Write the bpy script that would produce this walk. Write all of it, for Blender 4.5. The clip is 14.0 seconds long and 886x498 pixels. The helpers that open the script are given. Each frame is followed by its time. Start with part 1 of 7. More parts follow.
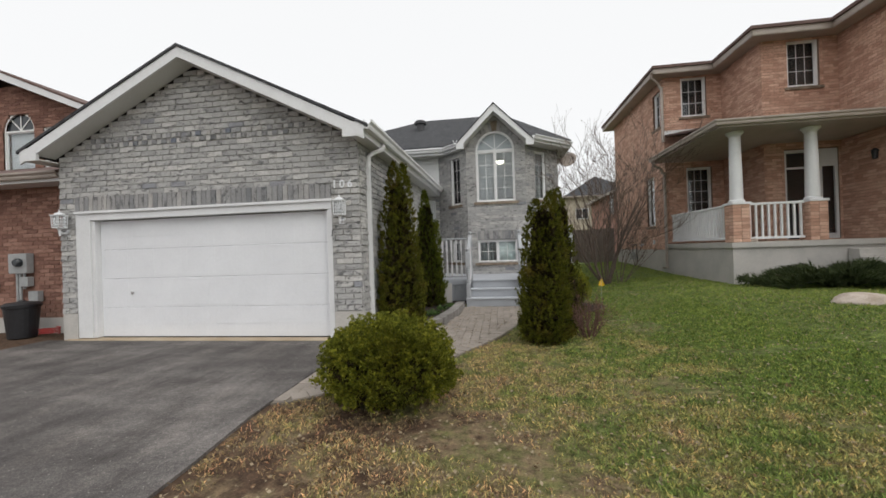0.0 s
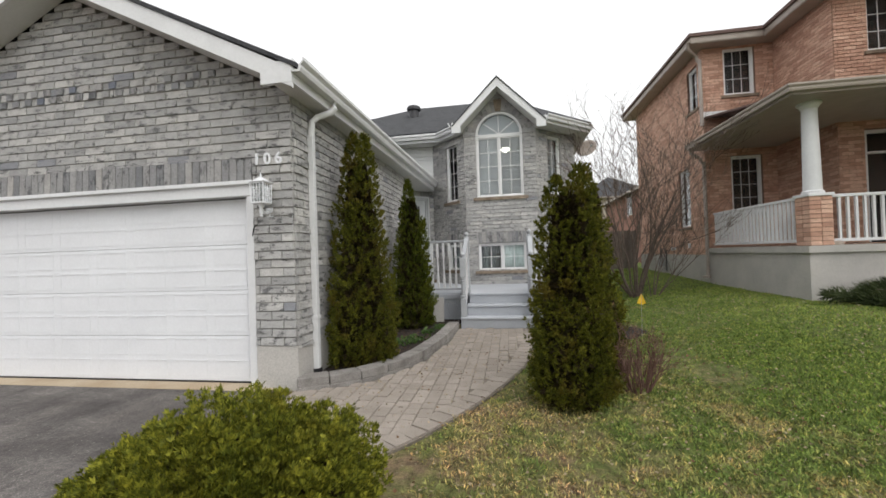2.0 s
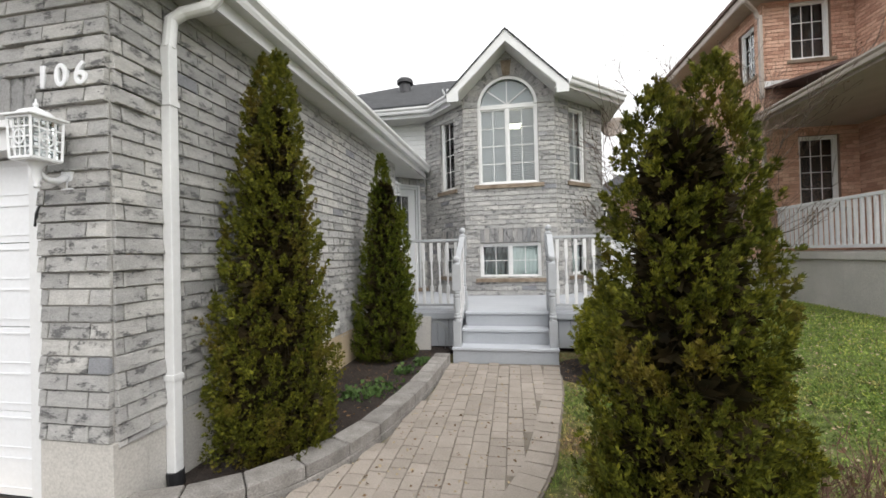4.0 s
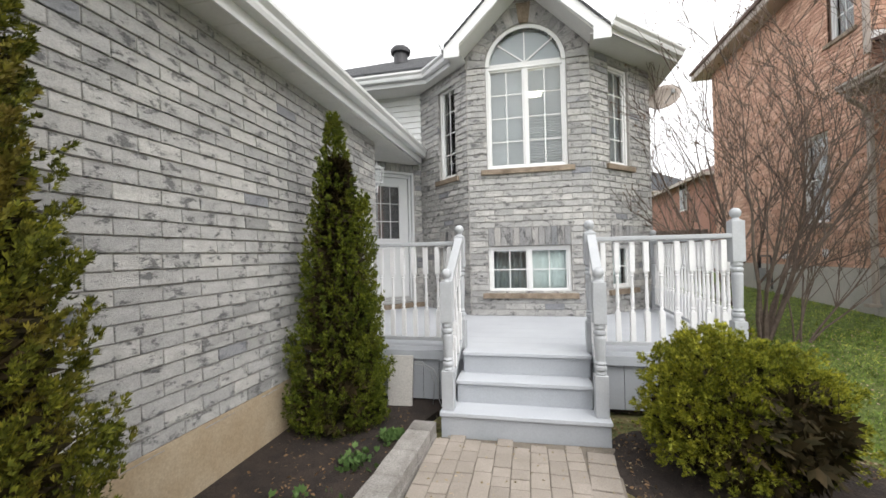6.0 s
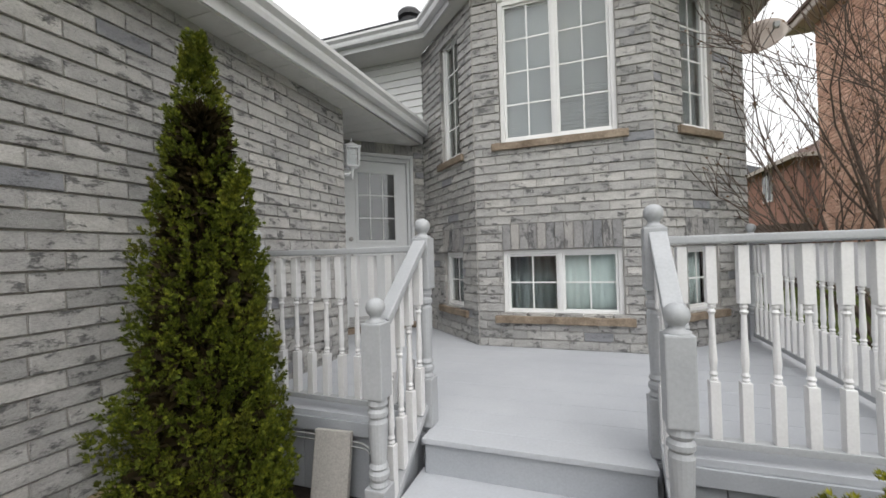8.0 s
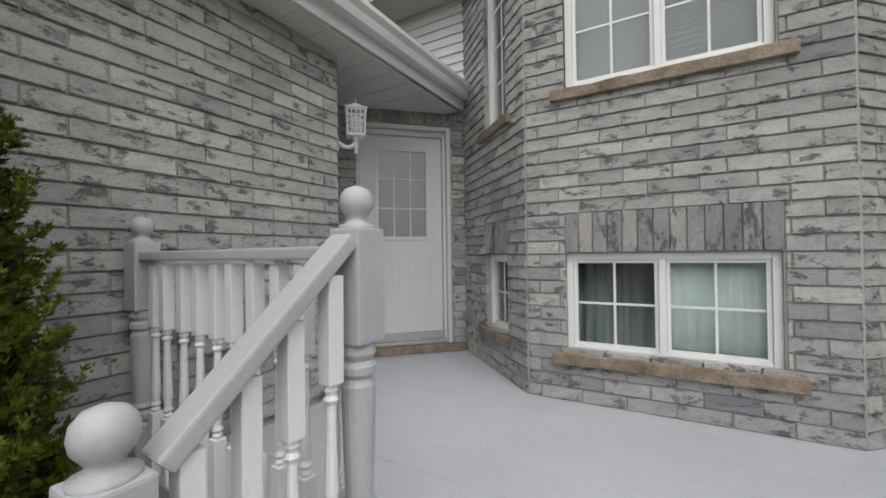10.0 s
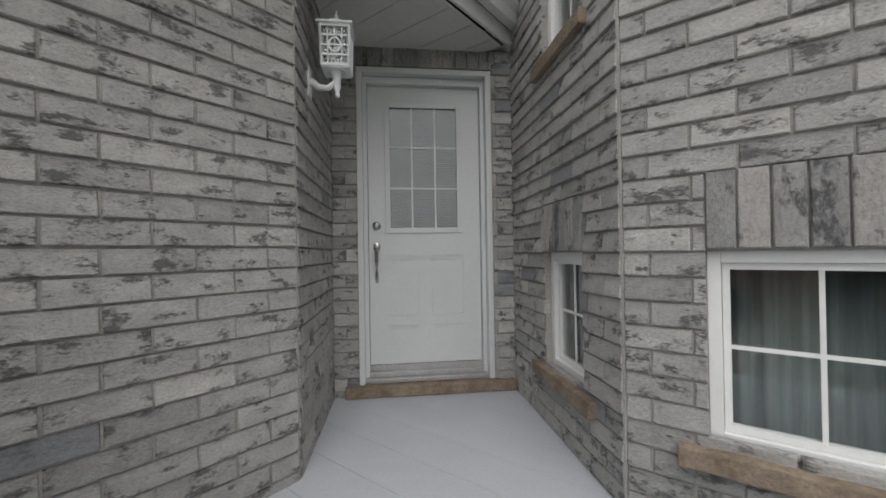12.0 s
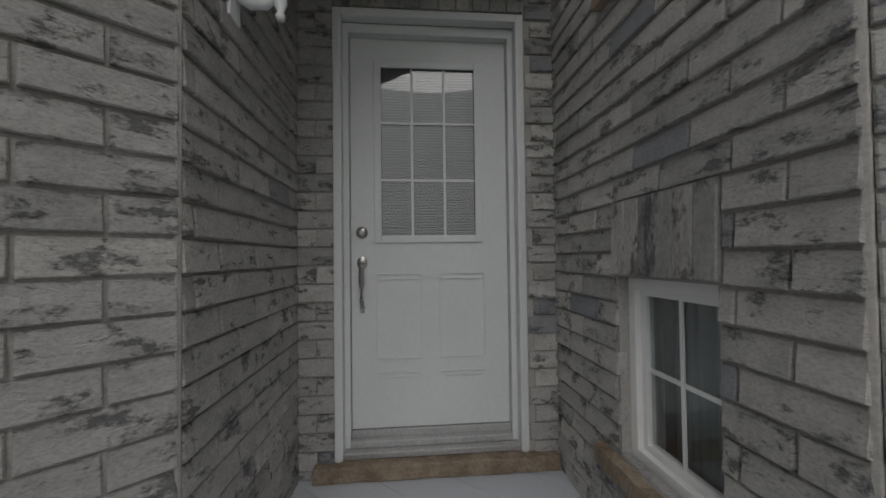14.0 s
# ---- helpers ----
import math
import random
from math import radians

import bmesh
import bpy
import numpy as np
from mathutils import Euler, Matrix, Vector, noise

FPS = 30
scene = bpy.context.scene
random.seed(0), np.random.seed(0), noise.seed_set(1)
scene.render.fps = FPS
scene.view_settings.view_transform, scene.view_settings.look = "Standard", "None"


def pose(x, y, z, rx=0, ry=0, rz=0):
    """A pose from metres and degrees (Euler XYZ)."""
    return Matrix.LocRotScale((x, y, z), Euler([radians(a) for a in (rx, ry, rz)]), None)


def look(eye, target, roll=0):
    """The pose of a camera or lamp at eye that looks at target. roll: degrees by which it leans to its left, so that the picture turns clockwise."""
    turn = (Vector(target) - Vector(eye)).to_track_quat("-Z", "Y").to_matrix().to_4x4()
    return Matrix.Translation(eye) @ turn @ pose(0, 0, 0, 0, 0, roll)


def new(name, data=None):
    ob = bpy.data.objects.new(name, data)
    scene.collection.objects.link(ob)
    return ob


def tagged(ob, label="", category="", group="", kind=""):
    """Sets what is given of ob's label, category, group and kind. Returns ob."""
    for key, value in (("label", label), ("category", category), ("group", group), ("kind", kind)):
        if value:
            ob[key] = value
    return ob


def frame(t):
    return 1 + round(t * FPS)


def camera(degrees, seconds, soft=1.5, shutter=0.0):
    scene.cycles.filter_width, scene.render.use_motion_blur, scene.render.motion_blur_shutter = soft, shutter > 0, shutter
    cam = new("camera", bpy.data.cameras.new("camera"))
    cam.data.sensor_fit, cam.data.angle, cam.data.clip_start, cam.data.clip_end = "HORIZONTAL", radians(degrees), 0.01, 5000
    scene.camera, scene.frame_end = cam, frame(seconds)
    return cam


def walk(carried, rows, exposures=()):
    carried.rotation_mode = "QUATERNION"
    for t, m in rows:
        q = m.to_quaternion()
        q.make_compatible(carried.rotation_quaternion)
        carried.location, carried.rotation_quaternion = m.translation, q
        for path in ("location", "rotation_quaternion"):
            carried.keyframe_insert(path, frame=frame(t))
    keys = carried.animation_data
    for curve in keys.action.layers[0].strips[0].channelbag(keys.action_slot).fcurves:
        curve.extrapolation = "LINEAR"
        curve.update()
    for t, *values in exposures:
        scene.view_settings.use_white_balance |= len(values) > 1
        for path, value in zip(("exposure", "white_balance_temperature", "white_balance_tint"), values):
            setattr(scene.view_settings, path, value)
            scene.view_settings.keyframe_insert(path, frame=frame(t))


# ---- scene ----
# ---- camera and walk ----
cam = camera(96.6, 14.0, soft=1.6)
PATH = [
    (0, (-0.693, -0.374, 1.493), (-0.979, 1.605, 1.495), -1.9),
    (0.5, (-0.642, 0.161, 1.497), (-0.931, 2.14, 1.503), -1.7),
    (1, (-0.609, 0.717, 1.496), (-0.909, 2.695, 1.507), -1.8),
    (1.5, (-0.593, 1.29, 1.495), (-0.911, 3.265, 1.511), -1.7),
    (2, (-0.608, 1.887, 1.493), (-0.935, 3.86, 1.52), -1.9),
    (2.5, (-0.628, 2.48, 1.497), (-0.96, 4.452, 1.528), -1.8),
    (3, (-0.641, 3.062, 1.509), (-0.978, 5.033, 1.536), -1.6),
    (5.5, (-0.811, 5.699, 1.641), (-1.2, 7.661, 1.662), -1.1),
    (6, (-0.771, 6.207, 1.656), (-1.195, 8.161, 1.681), -1.3),
    (6.5, (-0.704, 6.687, 1.671), (-1.158, 8.634, 1.697), -1.3),
    (7, (-0.612, 7.145, 1.692), (-1.119, 9.08, 1.722), -1.0),
    (7.5, (-0.543, 7.597, 1.718), (-1.125, 9.51, 1.747), -1.3),
    (8, (-0.534, 8.05, 1.727), (-1.199, 9.937, 1.755), -1.6),
    (10.5, (-0.81, 9.87, 1.763), (-1.887, 11.555, 1.795), -0.6),
    (11, (-0.936, 10.211, 1.756), (-2.084, 11.849, 1.789), -0.7),
    (11.5, (-1.092, 10.517, 1.748), (-2.298, 12.112, 1.76), -0.9),
    (12, (-1.257, 10.773, 1.762), (-2.492, 12.346, 1.779), -0.9),
    (12.5, (-1.404, 10.977, 1.788), (-2.652, 12.54, 1.815), -0.9),
    (13, (-1.562, 11.165, 1.806), (-2.819, 12.72, 1.844), -0.9),
    (13.5, (-1.7, 11.346, 1.821), (-2.975, 12.886, 1.864), -0.8),
    (14, (-1.838, 11.512, 1.836), (-3.119, 13.046, 1.879), -0.7),
]
EXPO = [(0.0, 0.22), (1.5, 0.42), (3.0, 0.66), (5.5, 1.16), (6.5, 1.14), (8.0, 0.66), (10.5, 0.44), (12.0, 0.36), (13.4, 0.66), (14.0, -0.20)]
walk(cam, [(t, look(eye, target, roll)) for t, eye, target, roll in PATH], EXPO)

# ---- world and sun: an overcast spring day ----
world = bpy.data.worlds.new("overcast")
scene.world = world
world.use_nodes = True
wn, wl = world.node_tree.nodes, world.node_tree.links
wn.clear()
SUN_UP, SUN_TURN = 0.9, 2.6
skyn = wn.new("ShaderNodeTexSky")
skyn.sky_type, skyn.sun_disc, skyn.sun_elevation, skyn.sun_rotation = "NISHITA", False, SUN_UP, SUN_TURN
skyn.dust_density, skyn.air_density = 6.0, 1.0
hs = wn.new("ShaderNodeHueSaturation")
hs.inputs["Saturation"].default_value, hs.inputs["Value"].default_value = 0.25, 0.12
mixs = wn.new("ShaderNodeMixRGB")
mixs.inputs["Fac"].default_value = 0.85
mixs.inputs["Color2"].default_value = (0.90, 0.905, 0.91, 1)
bgn = wn.new("ShaderNodeBackground")
bgn.inputs["Strength"].default_value = 1.0
won = wn.new("ShaderNodeOutputWorld")
wl.new(skyn.outputs[0], hs.inputs["Color"])
wl.new(hs.outputs[0], mixs.inputs["Color1"])
wl.new(mixs.outputs[0], bgn.inputs["Color"])
wl.new(bgn.outputs[0], won.inputs["Surface"])
sun = new("sun", bpy.data.lights.new("sun", "SUN"))
sun.data.energy, sun.data.angle, sun.data.color = 1.0, radians(60), (1.0, 0.97, 0.93)
sun.matrix_world = look((8, -1, 14), (0, 6, 0))


# ---- materials ----
def nodes_of(name):
    m = bpy.data.materials.new(name)
    m.use_nodes = True
    nt = m.node_tree
    return m, nt, nt.nodes["Principled BSDF"]


def mapped(nt, kind="obj", scale=(1, 1, 1)):
    g = nt.nodes.new("ShaderNodeNewGeometry") if kind == "pos" else nt.nodes.new("ShaderNodeTexCoord")
    mp = nt.nodes.new("ShaderNodeMapping")
    mp.inputs["Scale"].default_value = scale
    nt.links.new(g.outputs["Position" if kind == "pos" else "Object"], mp.inputs["Vector"])
    return mp.outputs[0]


def noise_tex(nt, vec, scale, detail=4, rough=0.6):
    n = nt.nodes.new("ShaderNodeTexNoise")
    n.inputs["Scale"].default_value, n.inputs["Detail"].default_value, n.inputs["Roughness"].default_value = scale, detail, rough
    nt.links.new(vec, n.inputs["Vector"])
    return n.outputs["Fac"]


def ramp(nt, fac, stops):
    r = nt.nodes.new("ShaderNodeValToRGB")
    el = r.color_ramp.elements
    while len(el) < len(stops):
        el.new(0.5)
    for e, (p, c) in zip(el, stops):
        e.position = p
        e.color = (*c, 1) if len(c) == 3 else c
    nt.links.new(fac, r.inputs[0])
    return r.outputs[0]


def blend(nt, fac, a, b, how="MIX"):
    m = nt.nodes.new("ShaderNodeMixRGB")
    m.blend_type = how
    for v, s in ((fac, m.inputs[0]), (a, m.inputs[1]), (b, m.inputs[2])):
        if isinstance(v, (int, float)):
            s.default_value = v
        elif isinstance(v, tuple):
            s.default_value = (*v, 1)
        else:
            nt.links.new(v, s)
    return m.outputs[0]


def maths(nt, op, a, b=0.0):
    m = nt.nodes.new("ShaderNodeMath")
    m.operation = op
    for v, s in ((a, m.inputs[0]), (b, m.inputs[1])):
        if isinstance(v, (int, float)):
            s.default_value = v
        else:
            nt.links.new(v, s)
    return m.outputs[0]


def bump(nt, bsdf, height, strength=0.3, dist=0.01):
    b = nt.nodes.new("ShaderNodeBump")
    b.inputs["Strength"].default_value, b.inputs["Distance"].default_value = strength, dist
    nt.links.new(height, b.inputs["Height"])
    nt.links.new(b.outputs[0], bsdf.inputs["Normal"])


def plain(name, c1, c2, s1=3.0, s2=60.0, rough=0.6, relief=0.15, dist=0.003, kind="pos", stretch=(1, 1, 1), metal=0.0, grain=0.25, vary=0.0):
    """A surface between two colours, with slow stains and fine grain."""
    m, nt, b = nodes_of(name)
    v = mapped(nt, kind, stretch)
    slow = noise_tex(nt, v, s1, 5)
    fine = noise_tex(nt, v, s2, 3)
    col = ramp(nt, slow, [(0.3, c1), (0.7, c2)])
    g = ramp(nt, fine, [(0.25, (1 - grain,) * 3), (0.75, (1 + grain * 0.4,) * 3)])
    col = blend(nt, 1.0, col, g, "MULTIPLY")
    if vary:
        r = nt.nodes.new("ShaderNodeObjectInfo").outputs["Random"]
        isl = nt.nodes.new("ShaderNodeNewGeometry").outputs["Random Per Island"]
        rr = maths(nt, "FRACT", maths(nt, "ADD", r, isl))
        col = blend(nt, 1.0, col, ramp(nt, rr, [(0.0, (1 - vary,) * 3), (1.0, (1 + vary * 0.6,) * 3)]), "MULTIPLY")
    nt.links.new(col, b.inputs["Base Color"])
    b.inputs["Roughness"].default_value, b.inputs["Metallic"].default_value = rough, metal
    bump(nt, b, fine, relief, dist)
    return m


def brick_mat(name, tones, patch, amount, bluish=None, stretch=2.1):
    """Brick with a rough dark patch on each face; every brick differs."""
    m, nt, b = nodes_of(name)
    r = nt.nodes.new("ShaderNodeObjectInfo").outputs["Random"]
    geo = nt.nodes.new("ShaderNodeNewGeometry")
    rr = maths(nt, "FRACT", maths(nt, "ADD", r, geo.outputs["Random Per Island"]))
    off = nt.nodes.new("ShaderNodeCombineXYZ")
    for k, f in enumerate((31.0, 57.0, 13.0)):
        nt.links.new(maths(nt, "MULTIPLY", rr, f), off.inputs[k])
    add = nt.nodes.new("ShaderNodeVectorMath")
    nt.links.new(geo.outputs["Position"], add.inputs[0])
    nt.links.new(off.outputs[0], add.inputs[1])
    mp = nt.nodes.new("ShaderNodeMapping")
    mp.inputs["Scale"].default_value = (1, 1, stretch)
    nt.links.new(add.outputs[0], mp.inputs["Vector"])
    v = mp.outputs[0]
    tone = ramp(nt, rr, tones)
    soft = noise_tex(nt, v, 9, 3)
    tone = blend(nt, 1.0, tone, ramp(nt, soft, [(0.3, (0.86,) * 3), (0.7, (1.12,) * 3)]), "MULTIPLY")
    blot = noise_tex(nt, v, 7.5, 3)
    ragged = noise_tex(nt, v, 45, 5, 0.75)
    mask = maths(nt, "ADD", maths(nt, "MULTIPLY", blot, 1.0), maths(nt, "MULTIPLY", ragged, 0.55))
    mk = ramp(nt, mask, [(amount + 0.075, (0, 0, 0)), (amount + 0.18, (1, 1, 1))])
    col = blend(nt, maths(nt, "MULTIPLY", mk, 0.78), tone, patch)
    if bluish:
        pick = ramp(nt, maths(nt, "FRACT", maths(nt, "MULTIPLY", rr, 7.3)), [(0.975, (0, 0, 0)), (0.98, (1, 1, 1))])
        col = blend(nt, maths(nt, "MULTIPLY", pick, 0.7), col, bluish)
    grain = noise_tex(nt, v, 70, 5, 0.75)
    col = blend(nt, 1.0, col, ramp(nt, grain, [(0.25, (0.62,) * 3), (0.5, (1.0,) * 3), (0.75, (1.24,) * 3)]), "MULTIPLY")
    nt.links.new(col, b.inputs["Base Color"])
    b.inputs["Roughness"].default_value = 0.9
    bump(nt, b, maths(nt, "ADD", maths(nt, "MULTIPLY", ragged, mk), maths(nt, "MULTIPLY", grain, 1.1)), 0.9, 0.010)
    return m


def leaf_mat(name, stops, rough=0.6, brown=0.0):
    m, nt, b = nodes_of(name)
    geo = nt.nodes.new("ShaderNodeNewGeometry")
    clump = noise_tex(nt, geo.outputs["Position"], 22.0, 2)
    pick = maths(nt, "ADD", maths(nt, "MULTIPLY", geo.outputs["Random Per Island"], 0.45), maths(nt, "MULTIPLY", maths(nt, "SUBTRACT", clump, 0.28), 1.2))
    col = ramp(nt, pick, stops)
    slow = noise_tex(nt, geo.outputs["Position"], 4.0, 3)
    col = blend(nt, 1.0, col, ramp(nt, slow, [(0.3, (0.65, 0.7, 0.65)), (0.7, (1.3, 1.25, 1.1))]), "MULTIPLY")
    if brown:
        old = noise_tex(nt, geo.outputs["Position"], 3.2, 4, 0.7)
        col = blend(nt, maths(nt, "MULTIPLY", ramp(nt, old, [(0.52, (0, 0, 0)), (0.66, (1, 1, 1))]), brown), col, (0.150, 0.100, 0.022))
    nt.links.new(col, b.inputs["Base Color"])
    b.inputs["Roughness"].default_value = rough
    b.inputs["Specular IOR Level"].default_value = 0.12
    return m


GREY_BRICK = brick_mat("grey_brick", [(0.0, (0.32, 0.318, 0.312)), (0.3, (0.45, 0.443, 0.43)), (0.6, (0.39, 0.385, 0.378)), (1.0, (0.53, 0.518, 0.495))],
                       (0.085, 0.087, 0.090), 0.765, (0.20, 0.21, 0.24))
SOLDIER = brick_mat("soldier_brick", [(0.0, (0.20, 0.205, 0.215)), (0.35, (0.33, 0.325, 0.32)), (0.6, (0.25, 0.25, 0.255)), (1.0, (0.44, 0.42, 0.40))],
                    (0.065, 0.067, 0.072), 0.755, (0.09, 0.11, 0.16), stretch=0.55)
RED_BRICK = brick_mat("red_brick", [(0.0, (0.46, 0.265, 0.19)), (0.5, (0.58, 0.355, 0.26)), (1.0, (0.68, 0.45, 0.34))], (0.36, 0.15, 0.09), 0.95)
DARK_RED_BRICK = brick_mat("dark_red_brick", [(0.0, (0.18, 0.088, 0.064)), (0.5, (0.25, 0.13, 0.095)), (1.0, (0.33, 0.185, 0.14))], (0.16, 0.08, 0.06), 0.9)
MORTAR = plain("mortar", (0.33, 0.32, 0.30), (0.44, 0.42, 0.40), 2, 90, 0.95, 0.3)
RED_MORTAR = plain("red_mortar", (0.20, 0.13, 0.095), (0.27, 0.18, 0.135), 2, 90, 0.95, 0.3)
CONCRETE = plain("concrete", (0.42, 0.405, 0.38), (0.54, 0.515, 0.48), 1.5, 70, 0.9, 0.3, 0.004)
TAN_CONCRETE = plain("tan_concrete", (0.36, 0.27, 0.17), (0.50, 0.42, 0.31), 1.6, 60, 0.92, 0.3, 0.004)
DOOR_PAINT = plain("cool_white_door_paint", (0.59, 0.603, 0.61), (0.65, 0.663, 0.67), 1.2, 40, 0.4, 0.05, grain=0.05)
# White door blind in a grey that holds the shade behind the glass.
SHADED_BLIND = plain("shaded_blind", (0.17, 0.175, 0.185), (0.22, 0.225, 0.235), 3, 40, 0.6, 0.05, grain=0.05)
RED_TWIG = plain("reddish_bark", (0.13, 0.065, 0.05), (0.25, 0.15, 0.115), 12, 120, 0.95, 0.8, 0.006, grain=0.4)
RED_RUBBER = plain("red_hose", (0.30, 0.03, 0.03), (0.38, 0.05, 0.04), 8, 60, 0.5, 0.1)
WHITE = plain("white_paint", (0.72, 0.73, 0.75), (0.78, 0.79, 0.81), 1.2, 40, 0.45, 0.05, grain=0.05)
TRIM_WHITE = plain("white_aluminium", (0.66, 0.665, 0.67), (0.74, 0.745, 0.75), 2, 30, 0.4, 0.04, grain=0.06)
SOFFIT_MAT = plain("soffit_vinyl", (0.60, 0.595, 0.57), (0.66, 0.655, 0.63), 2, 30, 0.55, 0.04, grain=0.06)
VINYL = plain("white_vinyl", (0.76, 0.765, 0.76), (0.82, 0.82, 0.815), 2, 30, 0.4, 0.03, grain=0.04)
DECK_GREY = plain("grey_deck_paint", (0.36, 0.38, 0.41), (0.43, 0.45, 0.48), 1.5, 80, 0.6, 0.15, 0.002, grain=0.1)
DECK_TOP = plain("pale_grey_deck_paint", (0.44, 0.46, 0.50), (0.52, 0.54, 0.575), 1.2, 60, 0.5, 0.12, 0.002, grain=0.08)
RAIL_GREY = plain("grey_rail_paint", (0.38, 0.395, 0.415), (0.45, 0.465, 0.485), 3, 70, 0.55, 0.12, 0.002, grain=0.1)
RAIL_WHITE = plain("white_rail_paint", (0.70, 0.70, 0.71), (0.78, 0.78, 0.785), 3, 70, 0.5, 0.1, 0.002, grain=0.08)
SILL = plain("sandstone_sill", (0.15, 0.11, 0.075), (0.36, 0.29, 0.22), 6, 60, 0.9, 0.7, 0.01, grain=0.35)
STONE_BLOCK = plain("kerb_stone", (0.21, 0.195, 0.18), (0.35, 0.33, 0.31), 7, 90, 0.9, 0.9, 0.010, grain=0.45, vary=0.2)
PAVER = plain("paver", (0.275, 0.24, 0.205), (0.35, 0.305, 0.265), 3, 110, 0.9, 0.5, 0.005, grain=0.25, vary=0.11)
SAND = plain("joint_sand", (0.13, 0.11, 0.09), (0.22, 0.19, 0.155), 8, 160, 0.95, 0.5, 0.005)
SOIL = plain("dark_soil", (0.014, 0.010, 0.008), (0.050, 0.034, 0.026), 6, 60, 0.95, 0.9, 0.03, grain=0.5)
SHINGLE = plain("grey_shingle", (0.045, 0.047, 0.052), (0.085, 0.087, 0.093), 5, 28, 1.0, 0.9, 0.02, grain=0.55, stretch=(1, 1, 3))
BROWN_SHINGLE = plain("brown_shingle", (0.11, 0.07, 0.06), (0.17, 0.11, 0.095), 3, 45, 0.9, 0.6, 0.01, grain=0.4)
TAUPE = plain("taupe_gutter", (0.34, 0.29, 0.25), (0.42, 0.365, 0.32), 2, 30, 0.5, 0.05, grain=0.08)
BLACK = plain("black_plastic", (0.012, 0.012, 0.014), (0.022, 0.022, 0.025), 5, 60, 0.45, 0.1)
STEEL = plain("brushed_nickel", (0.35, 0.34, 0.33), (0.5, 0.49, 0.48), 8, 60, 0.3, 0.05, metal=1.0)
METER_GREY = plain("meter_grey", (0.30, 0.31, 0.31), (0.38, 0.39, 0.39), 6, 60, 0.5, 0.1)
BARK = plain("grey_bark", (0.10, 0.072, 0.058), (0.21, 0.16, 0.13), 12, 120, 0.95, 0.8, 0.006, grain=0.4)
FENCE_WOOD = plain("weathered_fence", (0.16, 0.13, 0.11), (0.25, 0.21, 0.185), 5, 60, 0.95, 0.4, stretch=(1, 1, 0.15), vary=0.15)
ROCK = plain("field_stone", (0.38, 0.31, 0.25), (0.52, 0.45, 0.39), 5, 50, 0.95, 0.7, 0.02)
BEIGE = plain("beige_siding", (0.42, 0.36, 0.28), (0.48, 0.42, 0.34), 3, 40, 0.8, 0.2)
YELLOW = plain("yellow_flag", (0.75, 0.45, 0.02), (0.8, 0.52, 0.03), 3, 40, 0.6, 0.1)
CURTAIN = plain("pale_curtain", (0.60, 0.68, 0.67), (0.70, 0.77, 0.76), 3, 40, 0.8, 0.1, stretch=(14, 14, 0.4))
# Grey cloth, its tone darkened to hold the shade indoors.
SHADED_CURTAIN = plain("grey_curtain", (0.20, 0.23, 0.235), (0.34, 0.37, 0.375), 3, 40, 0.8, 0.1, stretch=(14, 14, 0.4))
BLIND = plain("white_blind", (0.62, 0.63, 0.66), (0.70, 0.71, 0.73), 3, 40, 0.6, 0.05, grain=0.05)
# Pale grey that paints the reflection in the arched pane.
ARCH_REFLECTION = plain("arch_reflection", (0.40, 0.42, 0.44), (0.46, 0.48, 0.50), 2, 40, 0.9, 0.05, grain=0.03)
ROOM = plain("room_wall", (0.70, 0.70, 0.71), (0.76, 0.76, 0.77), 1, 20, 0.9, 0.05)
# Near-black room colour that stands for the lack of light indoors.
UNLIT_ROOM = plain("unlit_room", (0.03, 0.03, 0.033), (0.05, 0.05, 0.053), 1, 20, 0.9, 0.05)
CEDAR = leaf_mat("cedar_leaf", [(0.0, (0.018, 0.022, 0.005)), (0.45, (0.072, 0.080, 0.012)), (0.85, (0.20, 0.195, 0.026)), (1.0, (0.26, 0.22, 0.04))], brown=0.6)
YOUNG_CEDAR = leaf_mat("young_cedar_leaf", [(0.0, (0.018, 0.026, 0.006)), (0.5, (0.078, 0.100, 0.015)), (0.85, (0.21, 0.230, 0.028)), (1.0, (0.28, 0.27, 0.045))], brown=0.25)
GLOBE = leaf_mat("globe_cedar_leaf", [(0.0, (0.024, 0.029, 0.006)), (0.4, (0.095, 0.108, 0.015)), (0.8, (0.28, 0.275, 0.034)), (1.0, (0.38, 0.33, 0.05))], brown=0.2)
GOLD_GLOBE = leaf_mat("golden_globe_leaf", [(0.0, (0.030, 0.036, 0.007)), (0.4, (0.140, 0.155, 0.020)), (0.8, (0.36, 0.35, 0.042)), (1.0, (0.46, 0.40, 0.06))], brown=0.15)
JUNIPER = leaf_mat("juniper_leaf", [(0.0, (0.018, 0.030, 0.014)), (1.0, (0.085, 0.105, 0.045))])
SPRIG = leaf_mat("sprig_leaf", [(0.0, (0.04, 0.08, 0.025)), (1.0, (0.11, 0.17, 0.06))])
BUD = leaf_mat("dead_leaf", [(0.0, (0.10, 0.06, 0.035)), (1.0, (0.22, 0.14, 0.09))])


